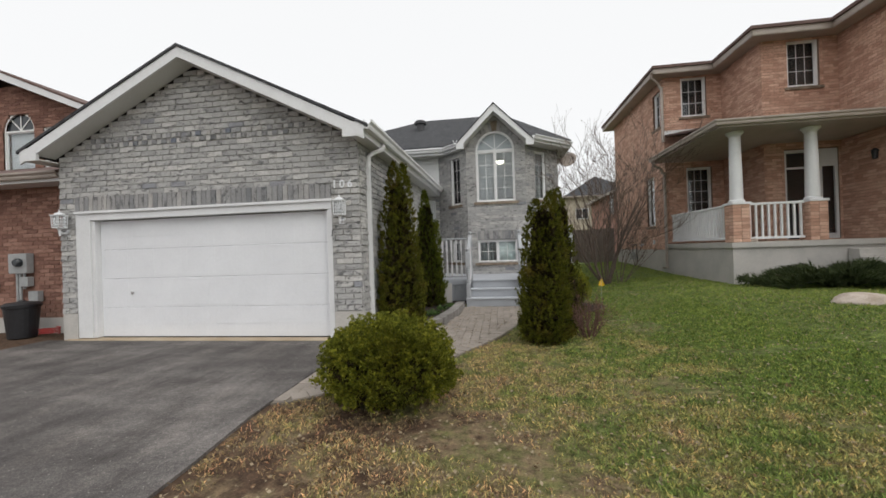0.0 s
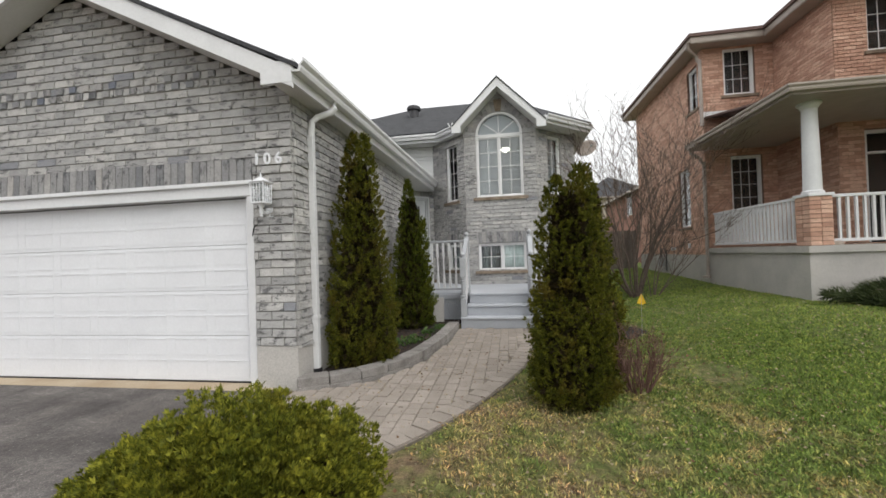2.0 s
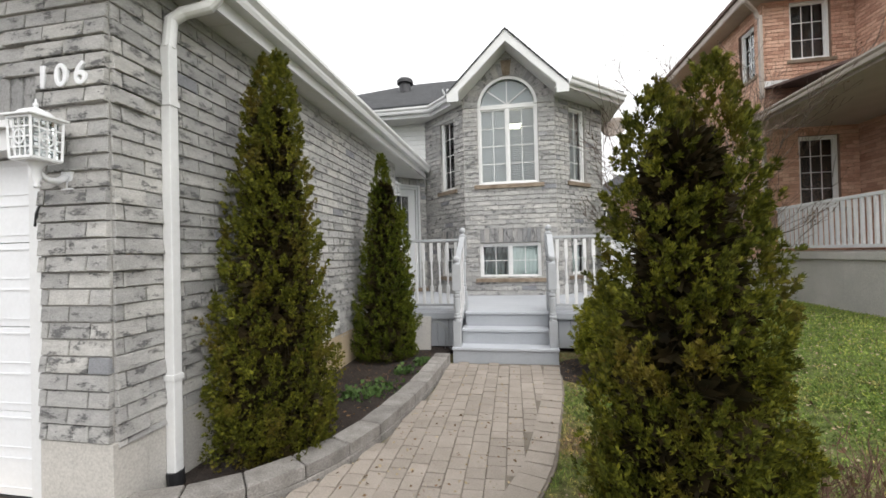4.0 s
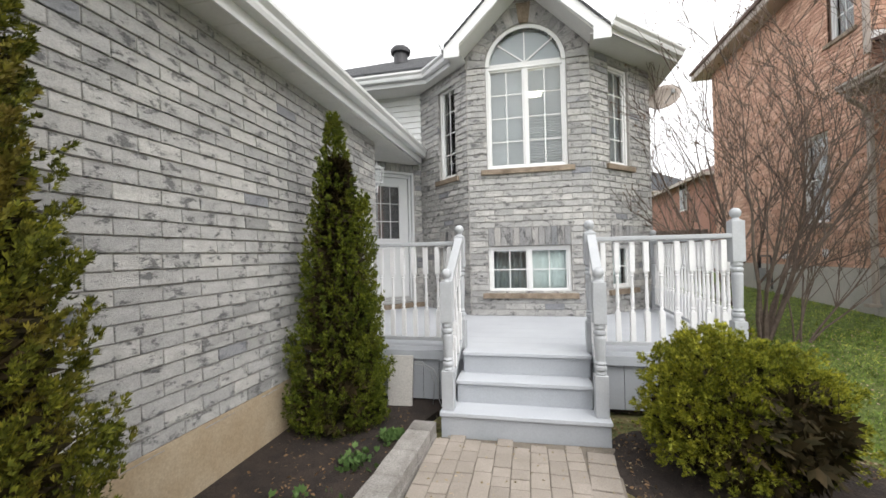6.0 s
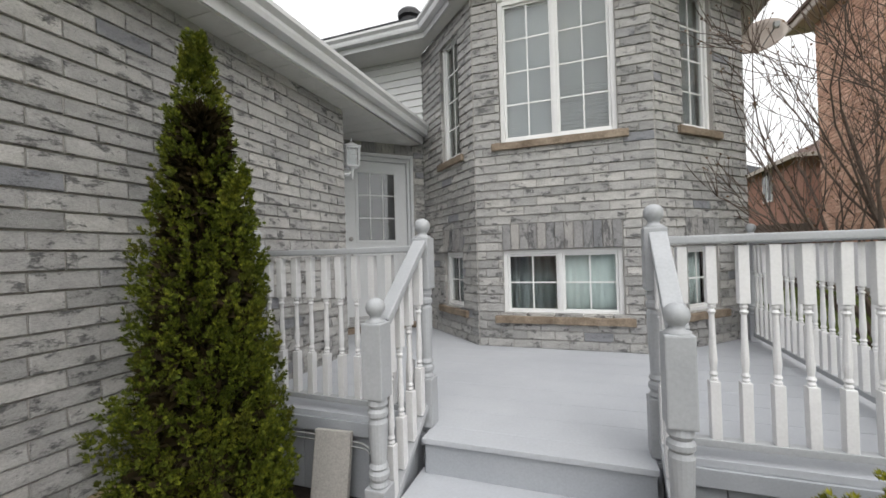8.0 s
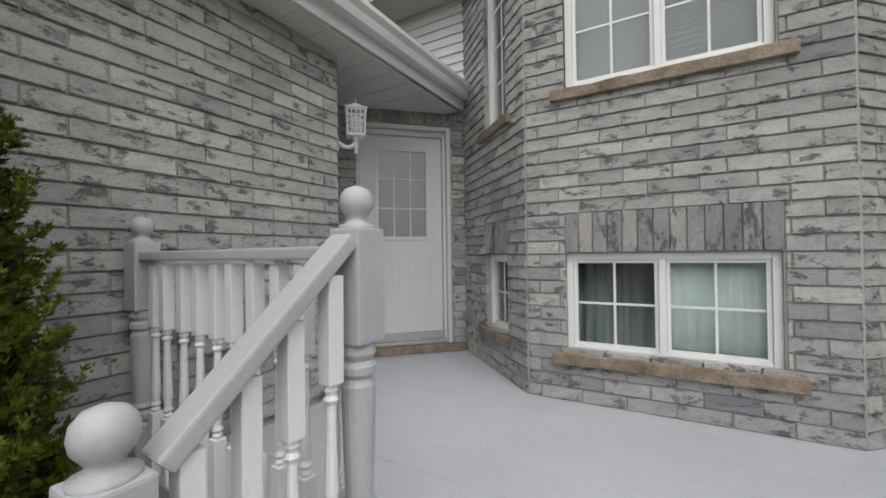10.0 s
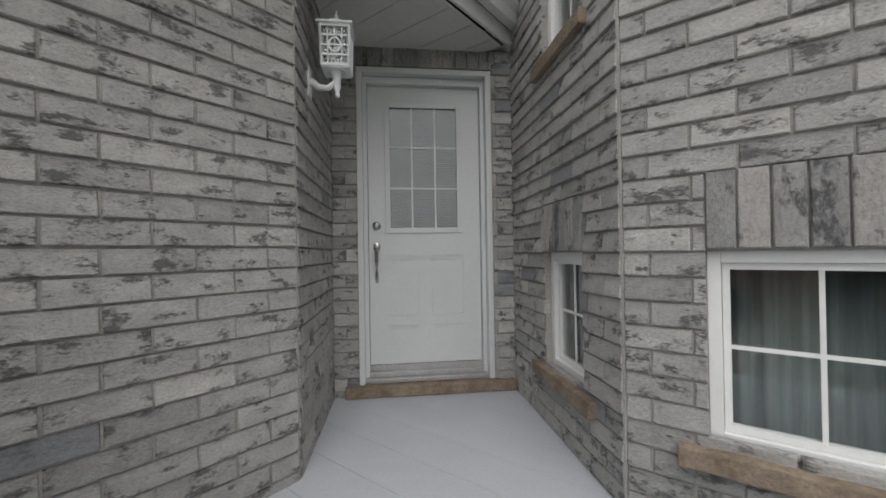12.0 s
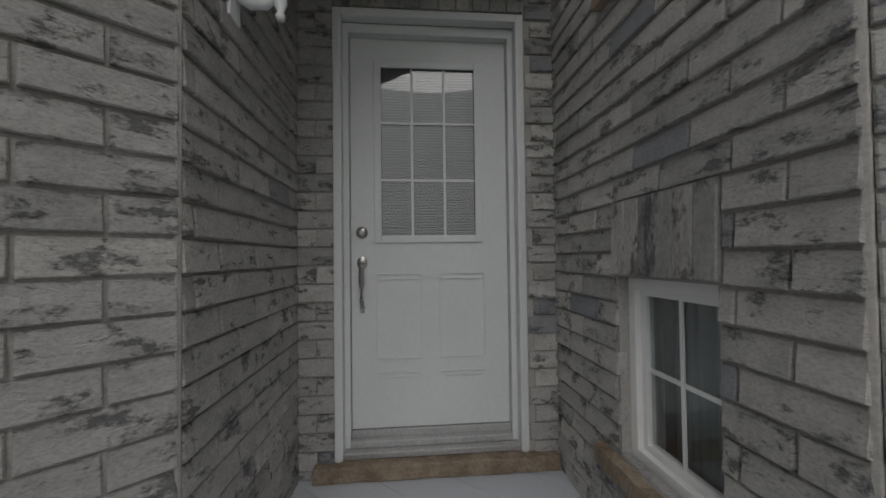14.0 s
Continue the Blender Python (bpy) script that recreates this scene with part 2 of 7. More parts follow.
def asphalt_material():
    """Old driveway asphalt: grey, brownish stains, pale stone grains and worn bands."""
    m, nt, b = nodes_of("asphalt")
    pos = nt.nodes.new("ShaderNodeNewGeometry").outputs["Position"]
    st = mapped(nt, "pos", (0.45, 1.1, 1))
    stain = noise_tex(nt, st, 0.9, 5, 0.65)
    col = ramp(nt, stain, [(0.32, (0.058, 0.051, 0.048)), (0.47, (0.100, 0.090, 0.085)), (0.58, (0.155, 0.142, 0.134)), (0.72, (0.22, 0.202, 0.19))])
    v = nt.nodes.new("ShaderNodeTexVoronoi")
    v.inputs["Scale"].default_value = 85
    nt.links.new(pos, v.inputs["Vector"])
    stones = ramp(nt, v.outputs["Distance"], [(0.16, (1.55, 1.5, 1.45)), (0.34, (1.0, 1.0, 1.0)), (0.62, (0.72, 0.72, 0.72))])
    col = blend(nt, 1.0, col, stones, "MULTIPLY")
    grit = noise_tex(nt, pos, 26, 5, 0.75)
    col = blend(nt, 1.0, col, ramp(nt, grit, [(0.3, (0.66,) * 3), (0.7, (1.36,) * 3)]), "MULTIPLY")
    worn = noise_tex(nt, mapped(nt, "pos", (1.0, 0.28, 1)), 2.4, 5, 0.7)
    col = blend(nt, 1.0, col, ramp(nt, worn, [(0.36, (0.62, 0.60, 0.59)), (0.5, (1.0,) * 3), (0.66, (1.38, 1.36, 1.33))]), "MULTIPLY")
    bits = nt.nodes.new("ShaderNodeTexVoronoi")
    bits.inputs["Scale"].default_value = 22
    nt.links.new(pos, bits.inputs["Vector"])
    col = blend(nt, ramp(nt, bits.outputs["Distance"], [(0.07, (0.8,) * 3), (0.12, (0, 0, 0))]), col, (0.42, 0.40, 0.37))
    nt.links.new(col, b.inputs["Base Color"])
    b.inputs["Roughness"].default_value = 0.8
    bump(nt, b, maths(nt, "ADD", v.outputs["Distance"], grit), 0.7, 0.006)
    return m


ASPHALT = asphalt_material()


def glass_mat(name, tint=(0.9, 0.95, 0.95), rough=0.0):
    m, nt, b = nodes_of(name)
    b.inputs["Base Color"].default_value = (*tint, 1)
    b.inputs["Roughness"].default_value = rough
    b.inputs["Transmission Weight"].default_value = 1.0
    b.inputs["IOR"].default_value = 1.5
    return m


GLASS = glass_mat("window_glass")
DOUBLE_GLASS = glass_mat("sealed_double_glass", (0.93, 0.95, 0.95))
DOUBLE_GLASS.node_tree.nodes["Principled BSDF"].inputs["IOR"].default_value = 1.7


def lamp_mat(name, color, strength):
    m, nt, b = nodes_of(name)
    b.inputs["Emission Color"].default_value = (*color, 1)
    b.inputs["Emission Strength"].default_value = strength
    return m


GLOW = lamp_mat("lamp_glow", (1.0, 0.93, 0.75), 9.0)


def lawn_material(name, blades):
    """Lawn colours by place: green grass, thin straw and bare earth patches."""
    m, nt, b = nodes_of(name)
    geo = nt.nodes.new("ShaderNodeNewGeometry")
    pos = geo.outputs["Position"]
    slow = noise_tex(nt, pos, 0.55, 4)
    mid = noise_tex(nt, pos, 2.6, 4, 0.7)
    sep = nt.nodes.new("ShaderNodeSeparateXYZ")
    nt.links.new(pos, sep.inputs[0])
    # greener towards the neighbour's lawn, thin near the path and the drive
    gx = maths(nt, "MULTIPLY", maths(nt, "SUBTRACT", sep.outputs[0], 0.6), 0.052)
    gy = maths(nt, "MULTIPLY", maths(nt, "SUBTRACT", sep.outputs[1], 5.0), 0.012)
    f = maths(nt, "ADD", maths(nt, "ADD", maths(nt, "MULTIPLY", slow, 0.55), maths(nt, "MULTIPLY", mid, 0.80)), maths(nt, "ADD", gx, gy))
    if blades:
        stops = [(0.40, (0.28, 0.19, 0.12)), (0.50, (0.38, 0.31, 0.17)), (0.62, (0.30, 0.30, 0.12)), (0.72, (0.17, 0.235, 0.070)), (0.86, (0.15, 0.225, 0.052)), (1.0, (0.22, 0.29, 0.08))]
    else:
        stops = [(0.42, (0.11, 0.070, 0.046)), (0.52, (0.21, 0.155, 0.095)), (0.62, (0.17, 0.16, 0.068)), (0.76, (0.11, 0.135, 0.040)), (1.0, (0.13, 0.175, 0.046))]
    col = ramp(nt, f, stops)
    if blades:
        rnd = ramp(nt, geo.outputs["Random Per Island"], [(0.0, (0.55, 0.6, 0.55)), (0.78, (1.25, 1.2, 1.0)), (0.90, (1.8, 1.35, 1.2)), (1.0, (2.0, 1.5, 1.4))])
        col = blend(nt, 1.0, col, rnd, "MULTIPLY")
    fine = noise_tex(nt, pos, 60, 4, 0.7)
    col = blend(nt, 1.0, col, ramp(nt, fine, [(0.25, (0.6,) * 3), (0.75, (1.35,) * 3)]), "MULTIPLY")
    tufts = noise_tex(nt, pos, 11, 5, 0.75)
    col = blend(nt, 1.0, col, ramp(nt, tufts, [(0.34, (0.50, 0.48, 0.46)), (0.5, (1.0, 1.0, 1.0)), (0.66, (1.5, 1.45, 1.4))]), "MULTIPLY")
    nt.links.new(col, b.inputs["Base Color"])
    b.inputs["Roughness"].default_value = 0.85
    b.inputs["Specular IOR Level"].default_value = 0.2
    if not blades:
        bump(nt, b, maths(nt, "ADD", fine, mid), 0.9, 0.03)
    return m


LAWN = lawn_material("lawn_ground", False)
BLADES = lawn_material("grass_blades", True)


# ---- building helpers ----
def link(name, me, material, parent=None, label=""):
    if material and not me.materials:
        me.materials.append(material)
    ob = new(name, me)
    if parent:
        ob.parent = parent
    return tagged(ob, label)


def part(name, bm, material, parent=None, label="", smooth=False):
    """Links a bmesh as one mesh object, under its thing if one is given."""
    bmesh.ops.recalc_face_normals(bm, faces=bm.faces)
    me = bpy.data.meshes.new(name)
    bm.to_mesh(me)
    bm.free()
    if smooth:
        me.shade_smooth()
    return link(name, me, material, parent, label)


def raw(name, verts, faces, material, parent=None, label="", smooth=False):
    me = bpy.data.meshes.new(name)
    me.from_pydata([tuple(v) for v in verts], [], faces)
    if smooth:
        me.shade_smooth()
    return link(name, me, material, parent, label)


def thing(name, label, category, at=(0, 0, 0), turn=0.0, group=""):
    ob = new(name)
    ob.location, ob.rotation_euler = at, (0, 0, turn)
    return tagged(ob, label, category, group)


def box(bm, x0, x1, y0, y1, z0, z1, m=None, bevel=0.0):
    vs = [bm.verts.new((x, y, z)) for x in (x0, x1) for y in (y0, y1) for z in (z0, z1)]
    fs = [bm.faces.new([vs[i] for i in f]) for f in ((0, 1, 3, 2), (4, 6, 7, 5), (0, 4, 5, 1), (2, 3, 7, 6), (0, 2, 6, 4), (1, 5, 7, 3))]
    if bevel:
        es = list({e for f in fs for e in f.edges})
        out = bmesh.ops.bevel(bm, geom=es, offset=bevel, segments=2, affect="EDGES", profile=0.6)
        vs = list({v for f in out["faces"] for v in f.verts} | {v for v in vs if v.is_valid})
    if m is not None:
        bmesh.ops.transform(bm, matrix=m, verts=[v for v in vs if v.is_valid])
    return vs


def bar(bm, a, b, w, h, bevel=0.0):
    """A beam from a to b, w wide and h high (centred)."""
    a, b = Vector(a), Vector(b)
    d = b - a
    q = d.to_track_quat("X", "Z").to_matrix().to_4x4()
    box(bm, 0, d.length, -w / 2, w / 2, -h / 2, h / 2, Matrix.Translation(a) @ q, bevel)


def prism(bm, poly, z0, z1):
    """A plan polygon raised from z0 to z1."""
    lo = [bm.verts.new((x, y, z0)) for x, y in poly]
    hi = [bm.verts.new((x, y, z1)) for x, y in poly]
    n = len(poly)
    bm.faces.new(lo)
    bm.faces.new(hi)
    for i in range(n):
        bm.faces.new((lo[i], lo[(i + 1) % n], hi[(i + 1) % n], hi[i]))


def slab(bm, pts, thick):
    """A sloping sheet with thickness, from its top corners."""
    hi = [bm.verts.new(p) for p in pts]
    lo = [bm.verts.new((p[0], p[1], p[2] - thick)) for p in pts]
    n = len(pts)
    bm.faces.new(hi)
    bm.faces.new(lo)
    for i in range(n):
        bm.faces.new((lo[i], lo[(i + 1) % n], hi[(i + 1) % n], hi[i]))


def lathe(bm, profile, at=(0, 0, 0), sides=14):
    rings = []
    for r, z in profile:
        rings.append([bm.verts.new((at[0] + r * math.cos(2 * math.pi * k / sides), at[1] + r * math.sin(2 * math.pi * k / sides), at[2] + z)) for k in range(sides)])
    for a, b in zip(rings, rings[1:]):
        for k in range(sides):
            bm.faces.new((a[k], a[(k + 1) % sides], b[(k + 1) % sides], b[k]))
    bm.faces.new(rings[0])
    bm.faces.new(rings[-1])


def tube(bm, pts, radius, sides=10):
    """A round pipe along a line of points."""
    pts = [Vector(p) for p in pts]
    rings = []
    for i, p in enumerate(pts):
        d = (pts[min(i + 1, len(pts) - 1)] - pts[max(i - 1, 0)]).normalized()
        q = d.to_track_quat("Z", "Y")
        r = radius[i] if isinstance(radius, (list, tuple)) else radius
        rings.append([bm.verts.new(p + q @ Vector((r * math.cos(2 * math.pi * k / sides), r * math.sin(2 * math.pi * k / sides), 0))) for k in range(sides)])
    for a, b in zip(rings, rings[1:]):
        for k in range(sides):
            bm.faces.new((a[k], a[(k + 1) % sides], b[(k + 1) % sides], b[k]))
    bm.faces.new(rings[0])
    bm.faces.new(rings[-1])


def on_wall(origin, turn):
    """Wall coordinates: x along the wall, y outwards from its face, z up."""
    return pose(origin[0], origin[1], 0, 0, 0, turn)


# ---- brick walls ----
COURSE, BRICK_L, JOINT = 0.1, 0.30, 0.009
BED = 0.006


def brick_verts(l, h, lean=0.009, proud=0.0075, cham=0.004):
    """One brick lying along x; its face leans out a little at the foot."""
    def y(z):
        return proud + lean * (1 - z / h)
    v = [(0, -0.03, 0), (l, -0.03, 0), (l, -0.03, h), (0, -0.03, h),
         (0, y(0) - cham, 0), (l, y(0) - cham, 0), (l, y(h) - cham, h), (0, y(h) - cham, h),
         (cham, y(0), cham), (l - cham, y(0), cham), (l - cham, y(h), h - cham), (cham, y(h), h - cham)]
    f = [(8, 11, 10, 9), (4, 8, 9, 5), (5, 9, 10, 6), (6, 10, 11, 7), (7, 11, 8, 4), (0, 4, 5, 1), (1, 5, 6, 2), (2, 6, 7, 3), (3, 7, 4, 0)]
    return v, f


BRICK_MESHES = {}
LATER = []   # small pieces, made last


def brick_mesh(l, h, material):
    key = (round(l, 2), round(h, 2), material.name)
    if key not in BRICK_MESHES:
        v, f = brick_verts(key[0], key[1])
        me = bpy.data.meshes.new("brick")
        me.from_pydata(v, [], f)
        me.materials.append(material)
        BRICK_MESHES[key] = me
    return BRICK_MESHES[key]


def courses(z0, z1, spans, course=COURSE, length=BRICK_L, lift=0.0):
    """The bricks of a running bond as (u, z, length, height)."""
    out = []
    k = int(math.floor((z0 - lift) / course + 1e-6))
    while k * course + lift < z1 - 0.02:
        za, zb = max(k * course + lift, z0), min((k + 1) * course + lift, z1)
        if zb - za > 0.02:
            shift = (k % 2) * length / 2
            for a, b in spans((za + zb) / 2):
                n = math.floor((a - shift) / length)
                while n * length + shift < b - 1e-6:
                    ua, ub = max(n * length + shift, a), min((n + 1) * length + shift, b)
                    if ub - ua > 0.03:
                        out.append((ua, za + BED / 2, ub - ua - JOINT, zb - za - BED))
                    n += 1
        k += 1
    return out


def brick_wall(name, origin, turn, z0, z1, spans, label, near=None, material=None, mortar=None, thick=0.19, levels=(), course=COURSE, length=BRICK_L, step=None, lift=0.0, quoin=None):
    """A wall with its face on the line from origin along turn: a mortar body, bricks as pieces near the walk (near(u, z)) and the rest joined."""
    material, mortar = material or GREY_BRICK, mortar or MORTAR
    m = on_wall(origin, turn)
    cuts = sorted({z0, z1, *[z for z in levels if z0 < z < z1]})
    if step:
        n = max(1, round((z1 - z0) / step))
        cuts = [z0 + (z1 - z0) * i / n for i in range(n + 1)]
    bm = bmesh.new()
    for a, b in zip(cuts, cuts[1:]):
        for u0, u1 in spans((a + b) / 2):
            box(bm, u0, u1, -thick, 0, a, b, m)
    wall = tagged(part(name, bm, mortar), label, kind="structure")
    mine, rest = [], []
    for c in courses(z0, z1, spans, course, length, lift):
        (mine if near and near(c[0] + c[2] / 2, c[1]) else rest).append(c)
    rest += mine[300:]
    mine = mine[:300]
    LATER.append((wall, m, mine, rest, material, quoin))
    return wall


def soldiers(wall, origin, turn, u0, u1, z0, z1, material=None, width=0.1, proud=0.006):
    """A lintel of upright bricks, each a piece of its wall."""
    m = on_wall(origin, turn)
    n = max(1, round((u1 - u0) / width))
    w = (u1 - u0) / n
    me = brick_mesh(round(w - 0.006, 2), z1 - z0, material or SOLDIER)
    for i in range(n):
        ob = new("brick", me)
        ob.parent = wall
        ob.matrix_local = m @ pose(u0 + i * w + 0.003, proud, z0)


def lay_bricks():
    """Makes the pieces of all the walls."""
    for wall, m, mine, rest, material, quoin in LATER:
        out = lambda u, z: 0.016 if quoin and quoin(u, z) else 0.0
        for u, z, l, h in mine:
            ob = new("brick", brick_mesh(l, h, material))
            ob.parent = wall
            ob.matrix_local = m @ pose(u, out(u, z) + random.uniform(-0.0015, 0.0015), z, random.uniform(-1.2, 1.2), random.uniform(-0.25, 0.25), random.uniform(-0.3, 0.3))
        if rest:
            vs, fs = [], []
            for u, z, l, h in rest:
                v, f = brick_verts(l, h)
                base = len(vs)
                d = out(u, z) + random.uniform(-0.0015, 0.0015)
                vs += [m @ Vector((u + x, y + d, z + zz)) for x, y, zz in v]
                fs += [tuple(base + i for i in q) for q in f]
            tagged(raw("brickwork", vs, fs, material, wall), kind="stuff")


def minus(a, b, holes):
    """The stretch a to b less the holes."""
    out, u = [], a
    for h0, h1 in sorted(holes):
        if h1 <= a or h0 >= b:
            continue
        if h0 > u:
            out.append((u, h0))
        u = max(u, h1)
    if u < b:
        out.append((u, b))
    return out


def opened(a, b, openings):
    """spans(z) for a wall from a to b with openings (u0, u1, z0, z1)."""
    return lambda z: minus(a, b, [(o[0], o[1]) for o in openings if o[2] < z < o[3]])


# ---- ground ----
def step01(v):
    v = min(1.0, max(0.0, v))
    return v * v * (3 - 2 * v)


def land(x, y):
    """Height of the lawn: level by the path, rising to the neighbour's house."""
    return 0.36 * step01((x - 0.8) / 4.2) * (0.35 + 0.65 * step01((y + 2) / 10)) + 0.22 * step01((y - 12) / 9) * step01((x - 1) / 2)


RIGHT_EDGE = [(3.30, -2.99), (3.42, -2.72), (4.2, -2.02), (5.02, -1.40), (5.62, -1.06), (6.18, -0.79), (7.1, -0.46), (8.6, -0.22), (9.74, -0.13)]
LEFT_EDGE = [(3.30, -3.03), (5.95, -3.04), (6.08, -2.75), (6.25, -2.45), (6.50, -2.20), (6.85, -1.98), (7.3, -1.82), (7.9, -1.72), (8.6, -1.64), (9.74, -1.60)]


def edge_at(line, y):
    for (y0, x0), (y1, x1) in zip(line, line[1:]):
        if y <= y1:
            return x0 + (x1 - x0) * max(0.0, (y - y0) / (y1 - y0))
    return line[-1][1]


def drive_right(y):
    return -3.05 if y > 3.3 else -3.05 + 0.13 * step01((3.3 - y) / 1.6)


def ground_sheet():
    def axis(lo, hi, step, far):
        n = int(round((hi - lo) / step))
        mid = [lo + step * i for i in range(n + 1)]
        return [-far, -far / 4, lo - 60, lo - 15, lo - 4] + mid + [hi + 4, hi + 15, hi + 60, far / 4, far]
    xs, ys = axis(-16, 16, 0.25, 1500), axis(-8, 28, 0.25, 1500)
    verts = []
    for y in ys:
        for x in xs:
            z = land(x, y)
            near_soft = 0.012 * noise.noise(Vector((x * 1.3, y * 1.3, 0))) + 0.006 * noise.noise(Vector((x * 4, y * 4, 3)))
            if -9 < x < -0.1 and y < 10.5:
                near_soft = -0.012
            verts.append((x, y, z + near_soft - 0.006))
    w = len(xs)
    faces = [(j * w + i, j * w + i + 1, (j + 1) * w + i + 1, (j + 1) * w + i) for j in range(len(ys) - 1) for i in range(w - 1)]
    return tagged(raw("ground", verts, faces, LAWN, smooth=True), "spring lawn, green with straw and bare patches", kind="structure")


ground_sheet()

bm = bmesh.new()
prism(bm, [(-9.3, 6.0), (-9.3, -14), (-2.7, -14), (-2.92, 1.2)] + [(drive_right(y), y) for y in (1.8, 2.2, 2.6, 3.0, 3.3)] + [(-3.06, 5.9), (-3.2, 6.0)], -0.15, 0.008)
tagged(part("driveway", bm, ASPHALT), "worn dark grey asphalt driveway", kind="structure")
bm = bmesh.new()
box(bm, -8.9, -3.30, 5.97, 6.4, -0.1, 0.014, None, 0.006)
tagged(part("garage_apron", bm, TAN_CONCRETE), "low tan concrete sill before the garage door", kind="structure")

PATH_LINE = [(edge_at(LEFT_EDGE, y), y) for y in np.arange(3.3, 9.76, 0.16)]
PATH_BACK = [(edge_at(RIGHT_EDGE, y) + 0.02, y) for y in np.arange(9.74, 3.3, -0.16)]
bm = bmesh.new()
prism(bm, PATH_LINE + PATH_BACK, -0.12, 0.002)
path_floor = tagged(part("pavement", bm, SAND), "sandy bed of the paved front path", kind="structure")


def lay_pavers():
    """Tumbled pavers in columns along the path, with an edge course along its outer side."""
    meshes = []
    for l in (0.13, 0.165, 0.20):
        b = bmesh.new()
        box(b, 0.003, 0.137, 0.003, l - 0.003, -0.04, 0.012, None, 0.007)
        me = bpy.data.meshes.new("paver")
        b.to_mesh(me)
        b.free()
        me.materials.append(PAVER)
        meshes.append((l, me))
    x = -3.04
    while x < 0:
        y = 3.34 + random.uniform(0, 0.15)
        while y < 9.62:
            l, me = random.choice(meshes)
            if y + l > 9.74:
                l, me = meshes[0]
            cx, cy = x + 0.07, y + l / 2
            if edge_at(LEFT_EDGE, cy) - 0.02 < cx < edge_at(RIGHT_EDGE, cy) - 0.205:
                ob = new("paver", me)
                ob.parent = path_floor
                ob.matrix_local = pose(x, y, random.uniform(-0.003, 0.003), random.uniform(-1, 1), random.uniform(-1, 1), random.uniform(-1.3, 1.3))
            y += l
        x += 0.14
    border = bmesh.new()
    box(border, 0.003, 0.165, -0.21, -0.003, -0.04, 0.013, None, 0.007)
    border_mesh = bpy.data.meshes.new("paver")
    border.to_mesh(border_mesh)
    border.free()
    border_mesh.materials.append(PAVER)
    line = [Vector((edge_at(RIGHT_EDGE, yy), yy)) for yy in np.arange(3.32, 9.74, 0.02)]
    soft = [sum((line[max(0, min(len(line) - 1, k + q))] for q in range(-12, 13)), Vector((0, 0))) / 25 for k in range(len(line))]
    last = soft[0]
    for p in soft[1:]:
        if (p - last).length >= 0.168:
            d = p - last
            ob = new("paver", border_mesh)
            ob.parent = path_floor
            turn = math.degrees(math.atan2(d.y, d.x))
            ob.matrix_local = pose(last.x, last.y, random.uniform(0.0, 0.004), 0, 0, turn + random.uniform(-0.8, 0.8)) @ pose(0, 0.21, 0)
            last = p


def kerb():
    """The low stone border round the planting bed."""
    t = tagged(new("kerb"), "low border of grey concrete edging stones along the path", kind="structure")
    pts = [Vector((x, y)) for y, x in LEFT_EDGE[1:]]
    dense = []
    for a, b in zip(pts, pts[1:]):
        n = max(2, int((b - a).length / 0.03))
        dense += [a.lerp(b, i / n) for i in range(n)]
    dense.append(pts[-1])
    smooth = [sum((dense[max(0, min(len(dense) - 1, i + k))] for k in range(-6, 7)), Vector((0, 0))) / 13 for i in range(len(dense))]
    run, i0 = 0.0, 0
    for i in range(1, len(smooth)):
        run += (smooth[i] - smooth[i - 1]).length
        if run > 0.36 or i == len(smooth) - 1:
            seg = [smooth[i0], smooth[(i0 + i) // 2], smooth[i]]
            nor = [Vector((-(smooth[min(j + 2, len(smooth) - 1)] - smooth[max(j - 2, 0)]).y, (smooth[min(j + 2, len(smooth) - 1)] - smooth[max(j - 2, 0)]).x)).normalized() for j in (i0, (i0 + i) // 2, i)]
            outer = [s + n * 0.02 for s, n in zip(seg, nor)]
            inner = [s + n * 0.235 for s, n in zip(seg, nor)]
            c = sum(outer + inner, Vector((0, 0))) / 6
            shrink = lambda p: c + (p - c) * 0.975
            for z0, z1, s in ((-0.05, 0.045, 1.03), (0.048, 0.145, 1.0)):
                b = bmesh.new()
                prism(b, [tuple(c + (shrink(p) - c) * s) for p in outer] + [tuple(c + (shrink(p) - c) * s) for p in reversed(inner)], z0, z1 + random.uniform(-0.003, 0.003))
                bmesh.ops.bevel(b, geom=b.edges[:], offset=0.008, segments=1, affect="EDGES")
                part("stone", b, STONE_BLOCK, t)
            run, i0 = 0.0, i


kerb()

# planting beds
bm = bmesh.new()
prism(bm, [(-3.04, 6.15), (-2.6, 6.25), (-2.25, 6.6), (-2.05, 7.0), (-1.9, 7.6), (-1.82, 8.5), (-1.8, 9.9), (-1.5, 10.9), (-3.04, 10.9)], -0.1, 0.05)
tagged(part("planting_bed", bm, SOIL), "bed of dark soil between the path and the garage wall", kind="structure")


